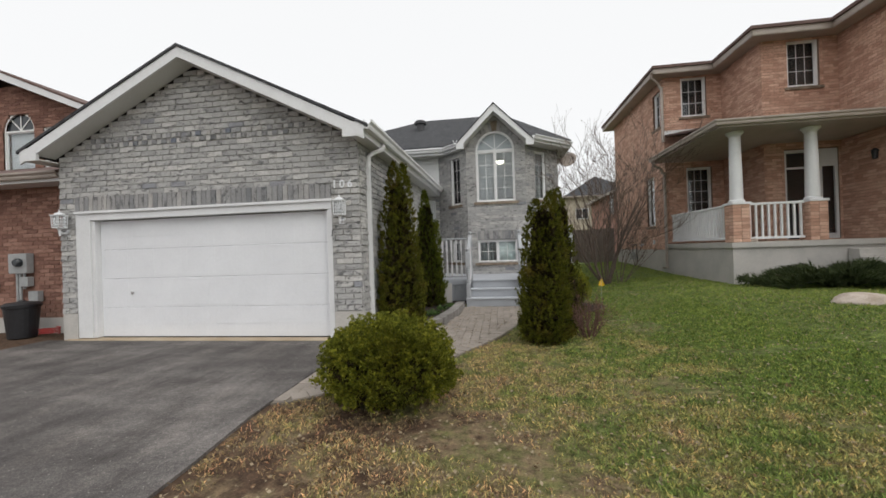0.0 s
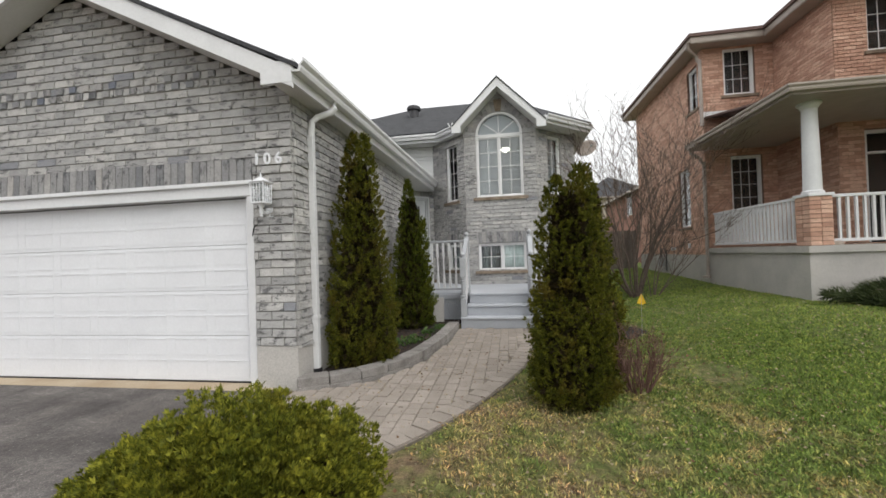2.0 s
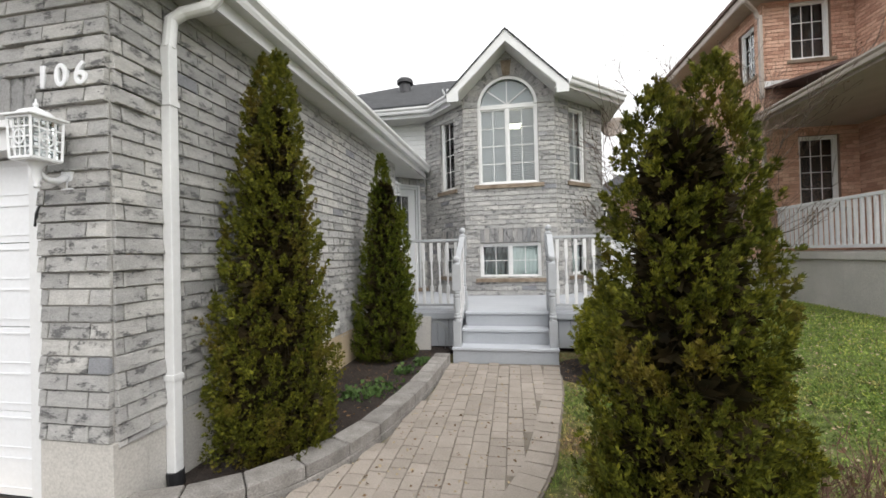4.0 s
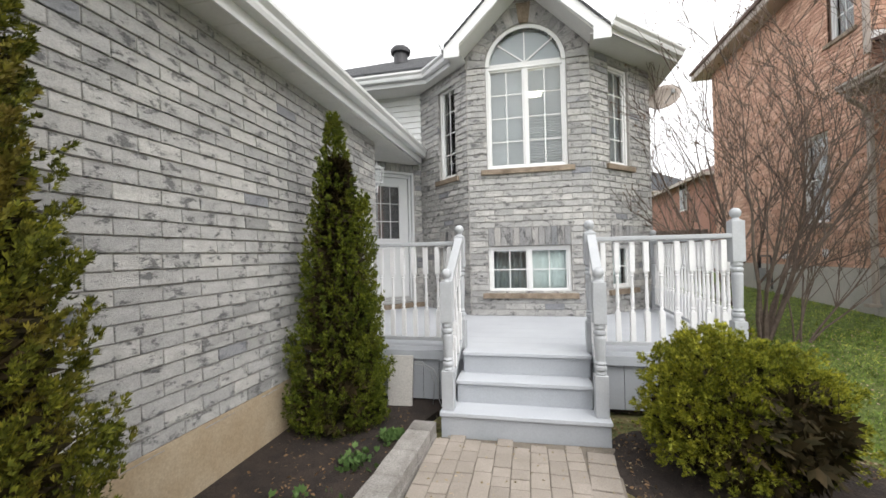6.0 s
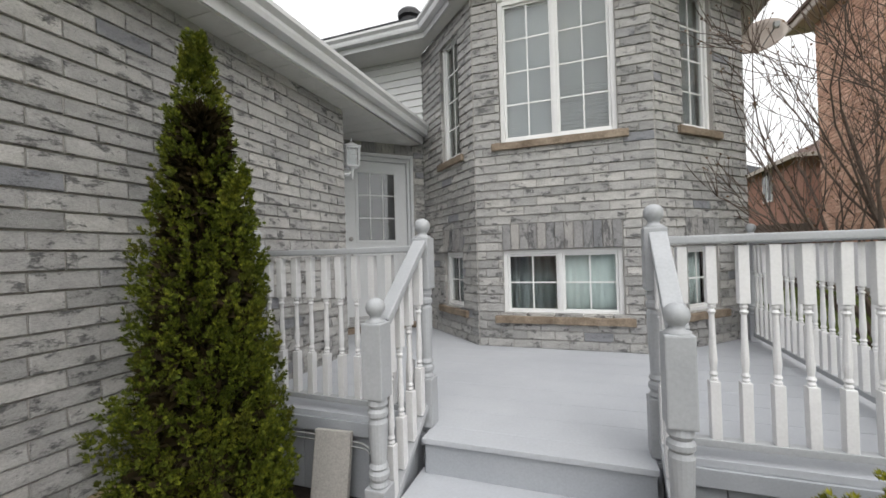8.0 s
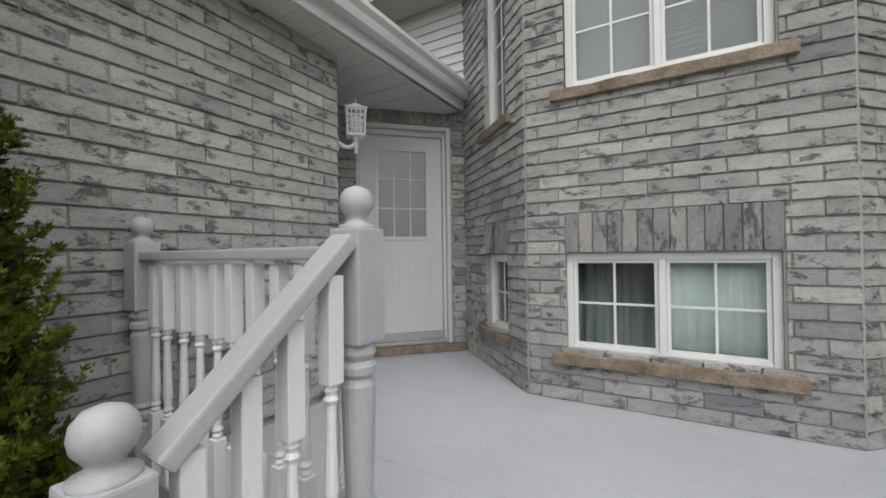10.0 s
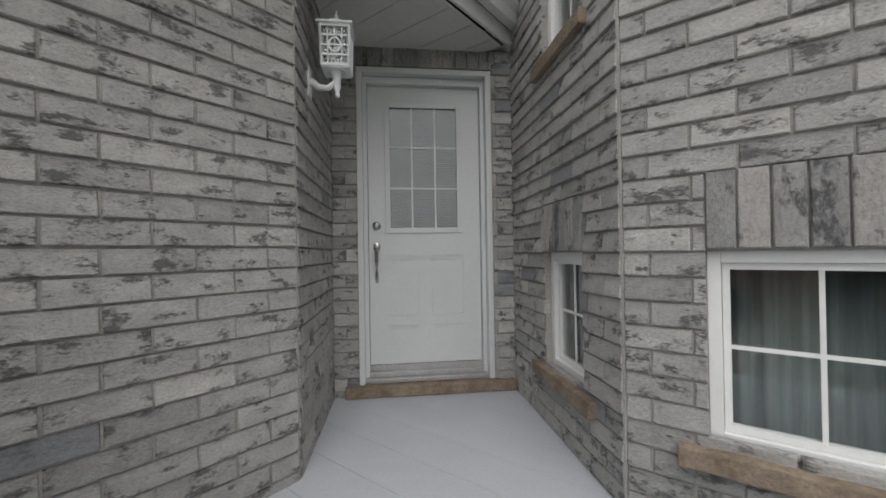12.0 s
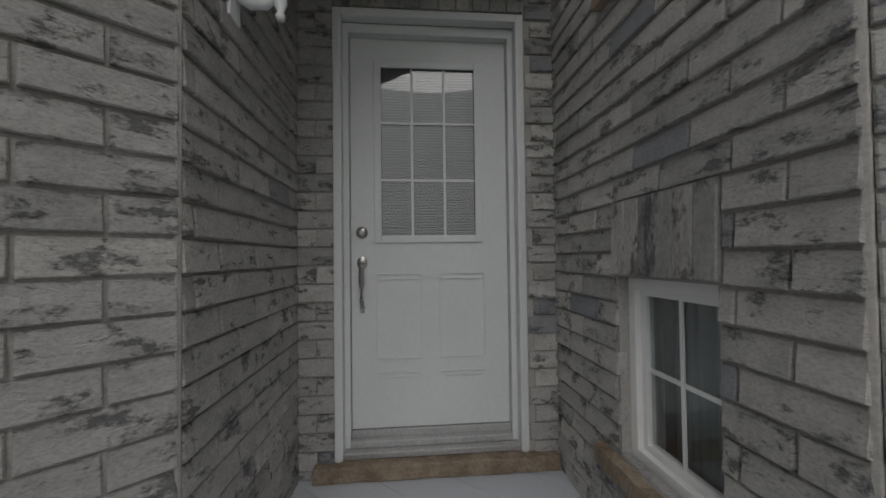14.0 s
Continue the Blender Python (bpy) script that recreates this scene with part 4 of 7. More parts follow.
def window(origin, turn, u0, u1, z0, z1, lights, label, sill=0.10, recess=0.07, edge=0.045, arch=False, back="dark", stone=True, material=None, inner=True):
    """A window in a wall's opening. lights: (share of the width, columns, rows) from u0 on."""
    WIN_COUNT[0] += 1
    m = on_wall(origin, turn)
    w = tagged(new(f"window_{WIN_COUNT[0]}"), label, kind="structure")
    w.matrix_world = m
    material = material or VINYL
    y0, y1 = -recess - 0.05, -recess + 0.03
    bm = bmesh.new()
    box(bm, u0, u0 + edge, y0, y1, z0, z1, None, 0.004)
    box(bm, u1 - edge, u1, y0, y1, z0, z1, None, 0.004)
    box(bm, u0 + edge, u1 - edge, y0, y1, z0, z0 + edge, None, 0.004)
    box(bm, u0 + edge, u1 - edge, y0, y1, z1 - edge, z1, None, 0.004)
    a = u0 + edge
    total = u1 - u0 - 2 * edge
    panes = []
    for i, (share, cols, rows) in enumerate(lights):
        b = a + total * share
        if i < len(lights) - 1:
            box(bm, b - 0.022, b + 0.022, y0 + 0.004, y1 - 0.004, z0 + edge, z1 - edge, None, 0.003)
        panes.append((a + (0.022 if i else 0), b - (0.022 if i < len(lights) - 1 else 0), cols, rows))
        a = b
    part("window_frame", bm, material, w)
    for pa, pb, cols, rows in panes:
        za, zb = z0 + edge, z1 - edge
        s = 0.026
        bm = bmesh.new()
        yc0, yc1 = -recess - 0.035, -recess + 0.005
        box(bm, pa + 0.002, pa + s, yc0, yc1, za + 0.002, zb - 0.002)
        box(bm, pb - s, pb - 0.002, yc0, yc1, za + 0.002, zb - 0.002)
        box(bm, pa + s, pb - s, yc0, yc1, za + 0.002, za + s)
        box(bm, pa + s, pb - s, yc0, yc1, zb - s, zb - 0.002)
        part("sash", bm, material, w)
        bm = bmesh.new()
        box(bm, pa + s - 0.004, pb - s + 0.004, -recess - 0.02, -recess - 0.015, za + s - 0.004, zb - s + 0.004)
        g = part("pane", bm, GLASS, w)
        g.visible_shadow = False
        bm = bmesh.new()
        for c in range(1, cols):
            x = pa + s + (pb - pa - 2 * s) * c / cols
            box(bm, x - 0.008, x + 0.008, -recess - 0.013, -recess - 0.006, za + s, zb - s)
        for r in range(1, rows):
            z = za + s + (zb - za - 2 * s) * r / rows
            box(bm, pa + s, pb - s, -recess - 0.0145, -recess - 0.0075, z - 0.008, z + 0.008)
        if cols > 1 or rows > 1:
            part("glazing_bar", bm, material, w)
        else:
            bm.free()
    if stone:
        bm = bmesh.new()
        box(bm, u0 - sill, u1 + sill, -recess - 0.02, 0.055, z0 - 0.085, z0 - 0.003, None, 0.008)
        bmesh.ops.subdivide_edges(bm, edges=[e for e in bm.edges if e.calc_length() > 0.5], cuts=14)
        for v in bm.verts:
            v.co += Vector((0, 0.009 * noise.noise(v.co * 9 + Vector((u0 * 3, 0, 0))), 0.007 * noise.noise(v.co * 11 + Vector((0, u1, 5))))) if v.co.y > 0 else Vector((0, 0, 0))
        part("window_sill", bm, SILL, w)
    return w


def blind(origin, turn, u0, u1, z0, z1, label, depth=0.16, gap=0.042, tilt=38):
    """A slatted blind hanging behind a window."""
    b = thing("window_blind", label, "blind")
    b.matrix_world = on_wall(origin, turn)
    bm = bmesh.new()
    z = z0 + 0.01
    while z < z1:
        box(bm, u0, u1, -0.022, 0.022, -0.0008, 0.0008, pose(0, -depth, z, tilt))
        z += gap
    tagged(part("slats", bm, BLIND, b), kind="stuff")
    bm = bmesh.new()
    box(bm, u0, u1, -depth - 0.02, -depth + 0.02, z1, z1 + 0.04)
    part("head_rail", bm, BLIND, b)
    return b


def drape(origin, turn, u0, u1, z0, z1, material, label, depth=0.17, folds=10, amp=0.018):
    c = thing("curtain", label, "curtain")
    c.matrix_world = on_wall(origin, turn)
    n = folds * 8
    vs, fs = [], []
    for i in range(n + 1):
        u = u0 + (u1 - u0) * i / n
        y = -depth + amp * math.sin(2 * math.pi * folds * i / n + 0.6 * math.sin(i * 0.3))
        vs += [(u, y, z0), (u, y, z1)]
        if i:
            fs.append((2 * i - 2, 2 * i, 2 * i + 1, 2 * i - 1))
    ob = raw("cloth", vs, fs, material, c, smooth=True)
    sol = ob.modifiers.new("thickness", "SOLIDIFY")
    sol.thickness = 0.004
    return c


bf = ((BX1, BY), 180)
window(*bf, BX1 + 0.13, BX1 + 1.40, 1.01, 1.75, [(0.5, 2, 2), (0.5, 2, 2)], "white sliding lower window of the bay with stone sill")
drape(*bf, BX1 + 0.17, BX1 + 0.76, 1.0, 1.72, CURTAIN, "pale smooth curtain closed behind the lower window", folds=7, amp=0.003, depth=0.13)
drape(*bf, BX1 + 0.78, BX1 + 1.38, 0.352, 1.72, SHADED_CURTAIN, "grey curtain in the shade behind the lower window", depth=0.30, folds=6)
w_big = window(*bf, BX1 + 0.14, BX1 + 1.39, 2.99, 4.66, [(0.5, 2, 4), (0.5, 2, 4)], "tall white arched window of the bay", edge=0.05)
# the half-round light over it
bm = bmesh.new()
uc = BX1 - ACX
for r0, r1, ya, yb in ((AR - 0.065, AR + 0.012, -0.12, -0.015),):
    for k in range(28):
        a0, a1 = math.pi * k / 28, math.pi * (k + 1) / 28
        vs = [bm.verts.new((uc + r * math.cos(a), yy, 4.665 + r * math.sin(a))) for yy in (ya, yb) for r, a in ((r0, a0), (r1, a0), (r1, a1), (r0, a1))]
        for f in ((0, 1, 2, 3), (7, 6, 5, 4), (0, 4, 5, 1), (2, 6, 7, 3)):
            bm.faces.new([vs[i] for i in f])
box(bm, uc - AR + 0.03, uc + AR - 0.03, -0.12, -0.04, 4.662, 4.70)
part("arch_frame", bm, VINYL, w_big)
bm = bmesh.new()
c0 = bm.verts.new((uc, -0.087, 4.70))
arc = [bm.verts.new((uc + (AR - 0.05) * math.cos(math.pi * k / 28), -0.087, 4.67 + (AR - 0.05) * math.sin(math.pi * k / 28))) for k in range(29)]
for a, b in zip(arc, arc[1:]):
    bm.faces.new((c0, a, b))
g = part("pane", bm, GLASS, w_big)
g.modifiers.new("thickness", "SOLIDIFY").thickness = 0.005
g.visible_shadow = False
bm = bmesh.new()
for a in (40, 90, 140):
    bar(bm, (uc, -0.074, 4.70), (uc + (AR - 0.05) * math.cos(radians(a)), -0.074, 4.67 + (AR - 0.05) * math.sin(radians(a))), 0.016, 0.022)
part("glazing_bar", bm, VINYL, w_big)
blind(*bf, BX1 + 0.20, BX1 + 0.745, 3.04, 4.60, "white slatted blind, half open, behind the arched window", tilt=30)
blind(*bf, BX1 + 0.785, BX1 + 1.33, 3.04, 4.60, "white slatted blind, closed, behind the arched window", tilt=48)
lf = ((-1.70, BY), 135)
window(*lf, 0.35, 0.86, 2.97, 4.60, [(1.0, 2, 4)], "narrow white window on the bay's slanting side")
window(*lf, 0.36, 0.88, 1.03, 1.75, [(1.0, 2, 2)], "small white lower window beside the front door", sill=0.14)
drape(*lf, 0.38, 0.86, 1.0, 1.72, SHADED_CURTAIN, "grey curtain behind the small lower window", depth=0.22, folds=5)
rf = ((FX, FY), -135)
window(*rf, 0.62, 1.17, 3.03, 4.64, [(1.0, 2, 4)], "narrow white window with blinds over the deck")
blind(*rf, 0.68, 1.11, 3.08, 4.58, "white slatted blind, open, on the bay's slanting side", tilt=40)
window(*rf, 0.62, 1.17, 1.03, 1.75, [(1.0, 2, 2)], "small white lower window over the deck", sill=0.12)
drape(*rf, 0.66, 1.13, 1.0, 1.72, CURTAIN, "pale curtain behind the small deck window", depth=0.2, folds=5)

# rooms behind the bay; the lower one is near black in place of missing light
room = [(-1.55, 12.80), (0.08, 12.80), (1.10, 13.80), (1.10, 16.2), (-2.5, 16.2), (-2.5, 13.72)]
for z0, z1, mat_, nm in ((0.3, 0.35, UNLIT_ROOM, "floor"), (2.55, 2.6, ROOM, "ceiling"), (2.75, 2.8, ROOM, "floor"), (4.98, 5.0, ROOM, "ceiling")):
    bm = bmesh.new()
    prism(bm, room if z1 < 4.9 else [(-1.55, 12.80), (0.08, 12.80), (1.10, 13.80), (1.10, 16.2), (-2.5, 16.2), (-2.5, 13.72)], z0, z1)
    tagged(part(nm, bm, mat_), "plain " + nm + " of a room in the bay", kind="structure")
for z0, z1, mat_ in ((0.35, 2.55, UNLIT_ROOM), (2.8, 4.98, ROOM)):
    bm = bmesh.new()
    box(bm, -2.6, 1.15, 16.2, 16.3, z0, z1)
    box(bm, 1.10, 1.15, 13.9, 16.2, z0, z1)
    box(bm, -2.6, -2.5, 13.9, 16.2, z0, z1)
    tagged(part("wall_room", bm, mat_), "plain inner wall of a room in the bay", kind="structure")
# added half-round panel close behind the arched light; its pale grey stands for reflections
shade = thing("arch_reflection_panel", "added pale grey half-round panel for reflections in the arched light", "window shade")
bm = bmesh.new()
rim = [(ACX + 0.66 * math.cos(math.pi * k / 24), 4.66 + 0.66 * math.sin(math.pi * k / 24)) for k in range(25)]
back = [bm.verts.new((x, 12.725, z)) for x, z in rim]
fore = [bm.verts.new((x, 12.715, z)) for x, z in rim]
bm.faces.new(back)
bm.faces.new(fore[::-1])
for k in range(25):
    bm.faces.new((fore[k], fore[(k + 1) % 25], back[(k + 1) % 25], back[k]))
part("cloth", bm, ARCH_REFLECTION, shade)
# added dark panels, so that the narrow windows look into unlit space
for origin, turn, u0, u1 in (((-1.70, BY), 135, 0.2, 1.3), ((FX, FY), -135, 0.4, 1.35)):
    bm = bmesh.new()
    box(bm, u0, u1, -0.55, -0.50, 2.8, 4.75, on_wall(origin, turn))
    tagged(part("wall_room", bm, UNLIT_ROOM), "added near-black panel for the unlit room behind a narrow window", kind="structure")
cl = thing("ceiling_light", "lit round ceiling lamp with a milky bowl", "ceiling light", (-0.60, 13.30, 4.42))
bm = bmesh.new()
lathe(bm, [(0.02, -0.07), (0.09, -0.05), (0.13, 0.0), (0.135, 0.035), (0.03, 0.05)], sides=18)
part("bowl", bm, GLOW, cl, smooth=True)
bm = bmesh.new()
lathe(bm, [(0.014, 0.045), (0.014, 0.56)], sides=8)
part("rod", bm, STEEL, cl)


def panelled(bm, u0, u1, z0, z1, y, b=0.035, d=0.009):
    """A raised field with a sunk border, pressed into a door's face at depth y."""
    loops = []
    for k, (ins, dy) in enumerate(((0, 0.001), (0.012, -d), (b, -d), (b + 0.012, -0.001))):
        loops.append([bm.verts.new((u, y + dy, z)) for u, z in ((u0 + ins, z0 + ins), (u1 - ins, z0 + ins), (u1 - ins, z1 - ins), (u0 + ins, z1 - ins))])
    for a, c in zip(loops, loops[1:]):
        for k in range(4):
            bm.faces.new((a[k], a[(k + 1) % 4], c[(k + 1) % 4], c[k]))
    bm.faces.new(loops[-1])


def garage_door():
    """A white sectional door: four sections, each with pressed long panels."""
    d = tagged(new("door_garage"), "closed white sectional garage door with pressed panels", kind="structure")
    d.matrix_world = on_wall((-3.66, GY), 180)
    width, z0, h = 4.66, 0.03, 0.555
    for i in range(4):
        bm = bmesh.new()
        box(bm, 0, width, -0.17, -0.135, z0 + i * h + 0.002, z0 + (i + 1) * h - 0.002, None, 0.004)
        for r in range(2):
            for c in range(8):
                a = 0.07 + c * (width - 0.09) / 8
                za = z0 + i * h + 0.05 + r * h / 2 * 0.96
                # thin raised rib outlines
                ua, ub, zb = a + 0.02, a + (width - 0.09) / 8 - 0.10, za + h / 2 - 0.075
                for q, pr in (((ua, ub, za, za + 0.008), -0.130), ((ua, ub, zb - 0.010, zb), -0.128), ((ua, ua + 0.005, za + 0.008, zb - 0.010), -0.1325), ((ub - 0.005, ub, za + 0.008, zb - 0.010), -0.1325)):
                    box(bm, q[0], q[1], -0.1345, pr, q[2], q[3])
        part("door_section", bm, WHITE, d)
    bm = bmesh.new()
    lathe(bm, [(0.022, 0), (0.022, 0.02), (0.012, 0.03)], sides=12)
    bmesh.ops.transform(bm, matrix=pose(3.98, -0.13, 0.86, -90), verts=bm.verts)
    box(bm, 3.972, 3.988, -0.105, -0.09, 0.83, 0.89)
    part("door_handle", bm, STEEL, d, "small metal lock handle")
    bm = bmesh.new()
    box(bm, -0.02, 0.0 + 0.0, -0.19, -0.10, 0.0, 2.26)
    box(bm, 0.0, width, -0.185, -0.125, 0.0, 0.028)
    part("weather_strip", bm, BLACK, d)
    bm = bmesh.new()
    box(bm, width, width + 0.07, -0.19, -0.02, 0.03, 2.26, None, 0.004)
    box(bm, width + 0.07, width + 0.38, -0.19, 0.012, 0.03, 2.44, None, 0.004)
    box(bm, -0.11, width + 0.07, -0.19, 0.012, 2.262, 2.44, None, 0.004)
    box(bm, -0.13, width + 0.38, 0.012, 0.05, 2.39, 2.438, None, 0.006)
    box(bm, -0.11, -0.02, -0.19, 0.0, 0.0, 2.26, None, 0.003)
    part("door_trim", bm, TRIM_WHITE, d)
    return d


garage_door()
# added sheet behind the door, black in place of an unlit garage
bm = bmesh.new()
box(bm, -8.75, -3.5, 6.30, 6.34, 0.0, 2.5)
tagged(part("wall_garage_inner", bm, UNLIT_ROOM), "near-black sheet for the unlit inside of the garage", kind="structure")


def front_door():
    d = tagged(new("door_front"), "closed white steel front door with a nine-light window", kind="structure")
    d.matrix_world = on_wall((DX, DY), -135)
    u0, u1, z0, z1 = DOOR
    bm = bmesh.new()
    # brick mould and deep jambs
    for a, b in ((u0, u0 + 0.045), (u1 - 0.045, u1)):
        box(bm, a, b, -0.06, 0.014, z0, z1, None, 0.006)
    box(bm, u0 + 0.045, u1 - 0.045, -0.06, 0.014, z1 - 0.045, z1, None, 0.006)
    for a, b in ((u0 + 0.012, u0 + 0.03), (u1 - 0.03, u1 - 0.012)):
        box(bm, a, b, 0.014, 0.02, z0, z1 - 0.02)
    box(bm, u0 + 0.03, u0 + 0.075, -0.19, -0.061, z0, z1 - 0.046)
    box(bm, u1 - 0.075, u1 - 0.03, -0.19, -0.061, z0, z1 - 0.046)
    box(bm, u0 + 0.075, u1 - 0.075, -0.19, -0.061, z1 - 0.10, z1 - 0.046)
    part("door_frame", bm, DOOR_PAINT, d)
    # threshold
    bm = bmesh.new()
    box(bm, u0 + 0.046, u1 - 0.046, -0.16, 0.0, z0, z0 + 0.035, None, 0.006)
    box(bm, u0 + 0.075, u1 - 0.075, -0.10, -0.05, z0 + 0.036, z0 + 0.075, None, 0.006)
    box(bm, u0 + 0.075, u1 - 0.075, -0.125, -0.101, z0 + 0.036, z0 + 0.115, None, 0.004)
    part("threshold", bm, plain("worn_aluminium", (0.38, 0.38, 0.38), (0.5, 0.5, 0.5), 5, 60, 0.4, 0.1, metal=0.4), d)
    a, b = u0 + 0.078, u1 - 0.078
    za, zb = z0 + 0.12, z1 - 0.103
    ga, gb, gz0, gz1 = a + 0.18, b - 0.165, 1.955, 2.965
    bm = bmesh.new()
    y = -0.115
    box(bm, a, ga, y - 0.04, y, za, zb)
    box(bm, gb, b, y - 0.04, y, za, zb)
    box(bm, ga, gb, y - 0.04, y, za, gz0)
    box(bm, ga, gb, y - 0.04, y, gz1, zb)
    for p, q in ((a + 0.14, (a + b) / 2 - 0.05), ((a + b) / 2 + 0.05, b - 0.14)):
        for k, dy in ((0, 0.009),):
            for box_ in ((p, q, 1.74, 1.748), (p, q, 1.25, 1.258), (p, p + 0.007, 1.258, 1.74), (q - 0.007, q, 1.258, 1.74),
                         (p + 0.03, q - 0.03, 1.71, 1.716), (p, q, 1.17, 1.178), (p + 0.03, q - 0.03, 1.145, 1.15)):
                box(bm, box_[0], box_[1], y + 0.0005, y + dy, box_[2], box_[3])
    slab_ = part("door_panel", bm, DOOR_PAINT, d, "white door leaf")
    bm = bmesh.new()
    for q in ((ga - 0.03, ga + 0.012, gz0 - 0.03, gz1 + 0.03), (gb - 0.012, gb + 0.03, gz0 - 0.03, gz1 + 0.03), (ga + 0.012, gb - 0.012, gz0 - 0.03, gz0 + 0.012), (ga + 0.012, gb - 0.012, gz1 - 0.012, gz1 + 0.03)):
        box(bm, q[0], q[1], y + 0.001, y + 0.014, q[2], q[3], None, 0.004)
    part("glass_frame", bm, DOOR_PAINT, d)
    bm = bmesh.new()
    box(bm, ga, gb, y - 0.012, y - 0.006, gz0, gz1)
    g = part("pane", bm, DOUBLE_GLASS, d)
    g.visible_shadow = False
    bm = bmesh.new()
    for k in (1, 2):
        x = ga + (gb - ga) * k / 3
        box(bm, x - 0.007, x + 0.007, y - 0.005, y + 0.001, gz0 + 0.01, gz1 - 0.01)
        z = gz0 + (gz1 - gz0) * k / 3
        box(bm, ga + 0.01, gb - 0.01, y - 0.0045, y + 0.0015, z - 0.007, z + 0.007)
    part("glazing_bar", bm, DOOR_PAINT, d)
    # slats of the door blind, their shade put into the grey
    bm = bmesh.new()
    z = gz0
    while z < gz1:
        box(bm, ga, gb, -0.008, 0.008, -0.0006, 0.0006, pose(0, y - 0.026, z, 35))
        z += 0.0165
    part("inner_blind", bm, SHADED_BLIND, d, "white slatted blind inside the door glass, greyed for shade")
    # added near-black sheet for the unlit hall behind the blind
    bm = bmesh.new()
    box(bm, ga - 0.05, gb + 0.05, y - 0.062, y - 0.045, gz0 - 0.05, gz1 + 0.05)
    part("backing", bm, UNLIT_ROOM, d)
    # lock and grip on the side away from the hinges
    bm = bmesh.new()
    ul = b - 0.062
    lathe(bm, [(0.034, 0), (0.034, 0.008), (0.026, 0.014), (0.026, 0.018), (0.012, 0.024)], sides=18)
    bmesh.ops.transform(bm, matrix=pose(ul, y, 1.985, -90), verts=bm.verts)
    part("deadbolt", bm, STEEL, d, "round nickel deadbolt", smooth=False)
    bm = bmesh.new()
    lathe(bm, [(0.03, 0), (0.028, 0.008), (0.01, 0.014)], sides=16)
    bmesh.ops.scale(bm, vec=(1, 1.35, 1), verts=bm.verts)
    bmesh.ops.transform(bm, matrix=pose(ul, y, 1.81, -90), verts=bm.verts)
    n0 = len(bm.verts)
    tube(bm, [(ul, y + 0.012, 1.80), (ul, y + 0.05, 1.775), (ul, y + 0.062, 1.70), (ul, y + 0.05, 1.60), (ul, y + 0.008, 1.555)], [0.012, 0.015, 0.014, 0.012, 0.013], 8)
    lathe(bm, [(0.018, 0), (0.014, 0.008)], (ul, y, 1.545), 12)
    box(bm, ul - 0.012, ul + 0.012, y, y + 0.008, 1.52, 1.565, None, 0.004)
    part("door_handle", bm, STEEL, d, "curved nickel grip handle")
    bm = bmesh.new()
    box(bm, 0.02, 1.36, -0.19, 0.07, 0.652, z0 - 0.003, None, 0.01)
    bmesh.ops.subdivide_edges(bm, edges=[e for e in bm.edges if e.calc_length() > 0.5], cuts=16)
    for v in bm.verts:
        if v.co.y > 0:
            v.co.y += 0.008 * noise.noise(v.co * 8)
            v.co.z += 0.006 * noise.noise(v.co * 9)
    part("stone_step", bm, SILL, d, "rough sandstone door step")
    return d


front_door()


# ---- deck, steps and railings ----
DZ, DY0 = 0.65, 10.42
deck = tagged(new("floor_deck"), "pale grey painted board deck before the front door", kind="structure")


def deck_boards():
    y = DY0 - 0.03
    left, right = -3.03, 1.36
    k = 0
    while y < 14.0:
        y1 = y + 0.28
        m = (y + y1) / 2
        a, b = left, right
        if y1 > SY:                       # beyond the garage corner the entry narrows
            a = -3.03 - max(0.0, y - SY) - 0.28
        if y > BY - 0.01:
            b_entry = -1.70 - max(0.0, y - BY)
            spans_ = [(max(a, -4.2), b_entry + 0.05)]
            if y < FY:
                spans_.append((0.20 + max(0.0, y - BY) - 0.05, right))
        else:
            spans_ = [(a, b)]
        for p, q in spans_:
            if q - p > 0.05:
                bm = bmesh.new()
                box(bm, p, q, y + 0.0015, y1 - 0.0015, DZ - 0.04, DZ, None, 0.003)
                part("deck_board", bm, DECK_TOP, deck)
        y = y1
        k += 1


deck_boards()
steps = tagged(new("steps"), "three painted grey wooden steps up to the deck", kind="structure")
for i, (x0, x1, y0, y1, z) in enumerate(((-1.60, -0.12, 9.72, 10.02, 0.217), (-1.49, -0.23, 9.97, 10.26, 0.433), (-1.46, -0.21, 10.21, 10.40, 0.65))):
    bm = bmesh.new()
    box(bm, x0, x1, y0, y1 + 0.04, z - 0.035, z - (0.0015 if i == 2 else 0.0), None, 0.005)
    part("tread", bm, DECK_TOP, steps)
    bm = bmesh.new()
    box(bm, x0 + 0.01, x1 - 0.01, y0 + 0.025, y0 + 0.05, max(0.0, z - 0.216) if i else -0.03, z - 0.036)
    part("riser", bm, DECK_GREY, steps)
for x in (-1.57, -0.17):
    bm = bmesh.new()
    vs = []
    for xx in (x - 0.0, x + 0.03):
        for y, z in ((9.76, 0.0), (10.40, 0.0), (10.40, 0.60), (10.22, 0.60), (9.98, 0.39), (9.98, 0.175), (9.76, 0.175)):
            vs.append(bm.verts.new((xx, y, z)))
    bm.faces.new(vs[:7])
    bm.faces.new(vs[7:])
    for k in range(7):
        bm.faces.new((vs[k], vs[(k + 1) % 7], vs[7 + (k + 1) % 7], vs[7 + k]))
    part("side_board", bm, DECK_GREY, steps)

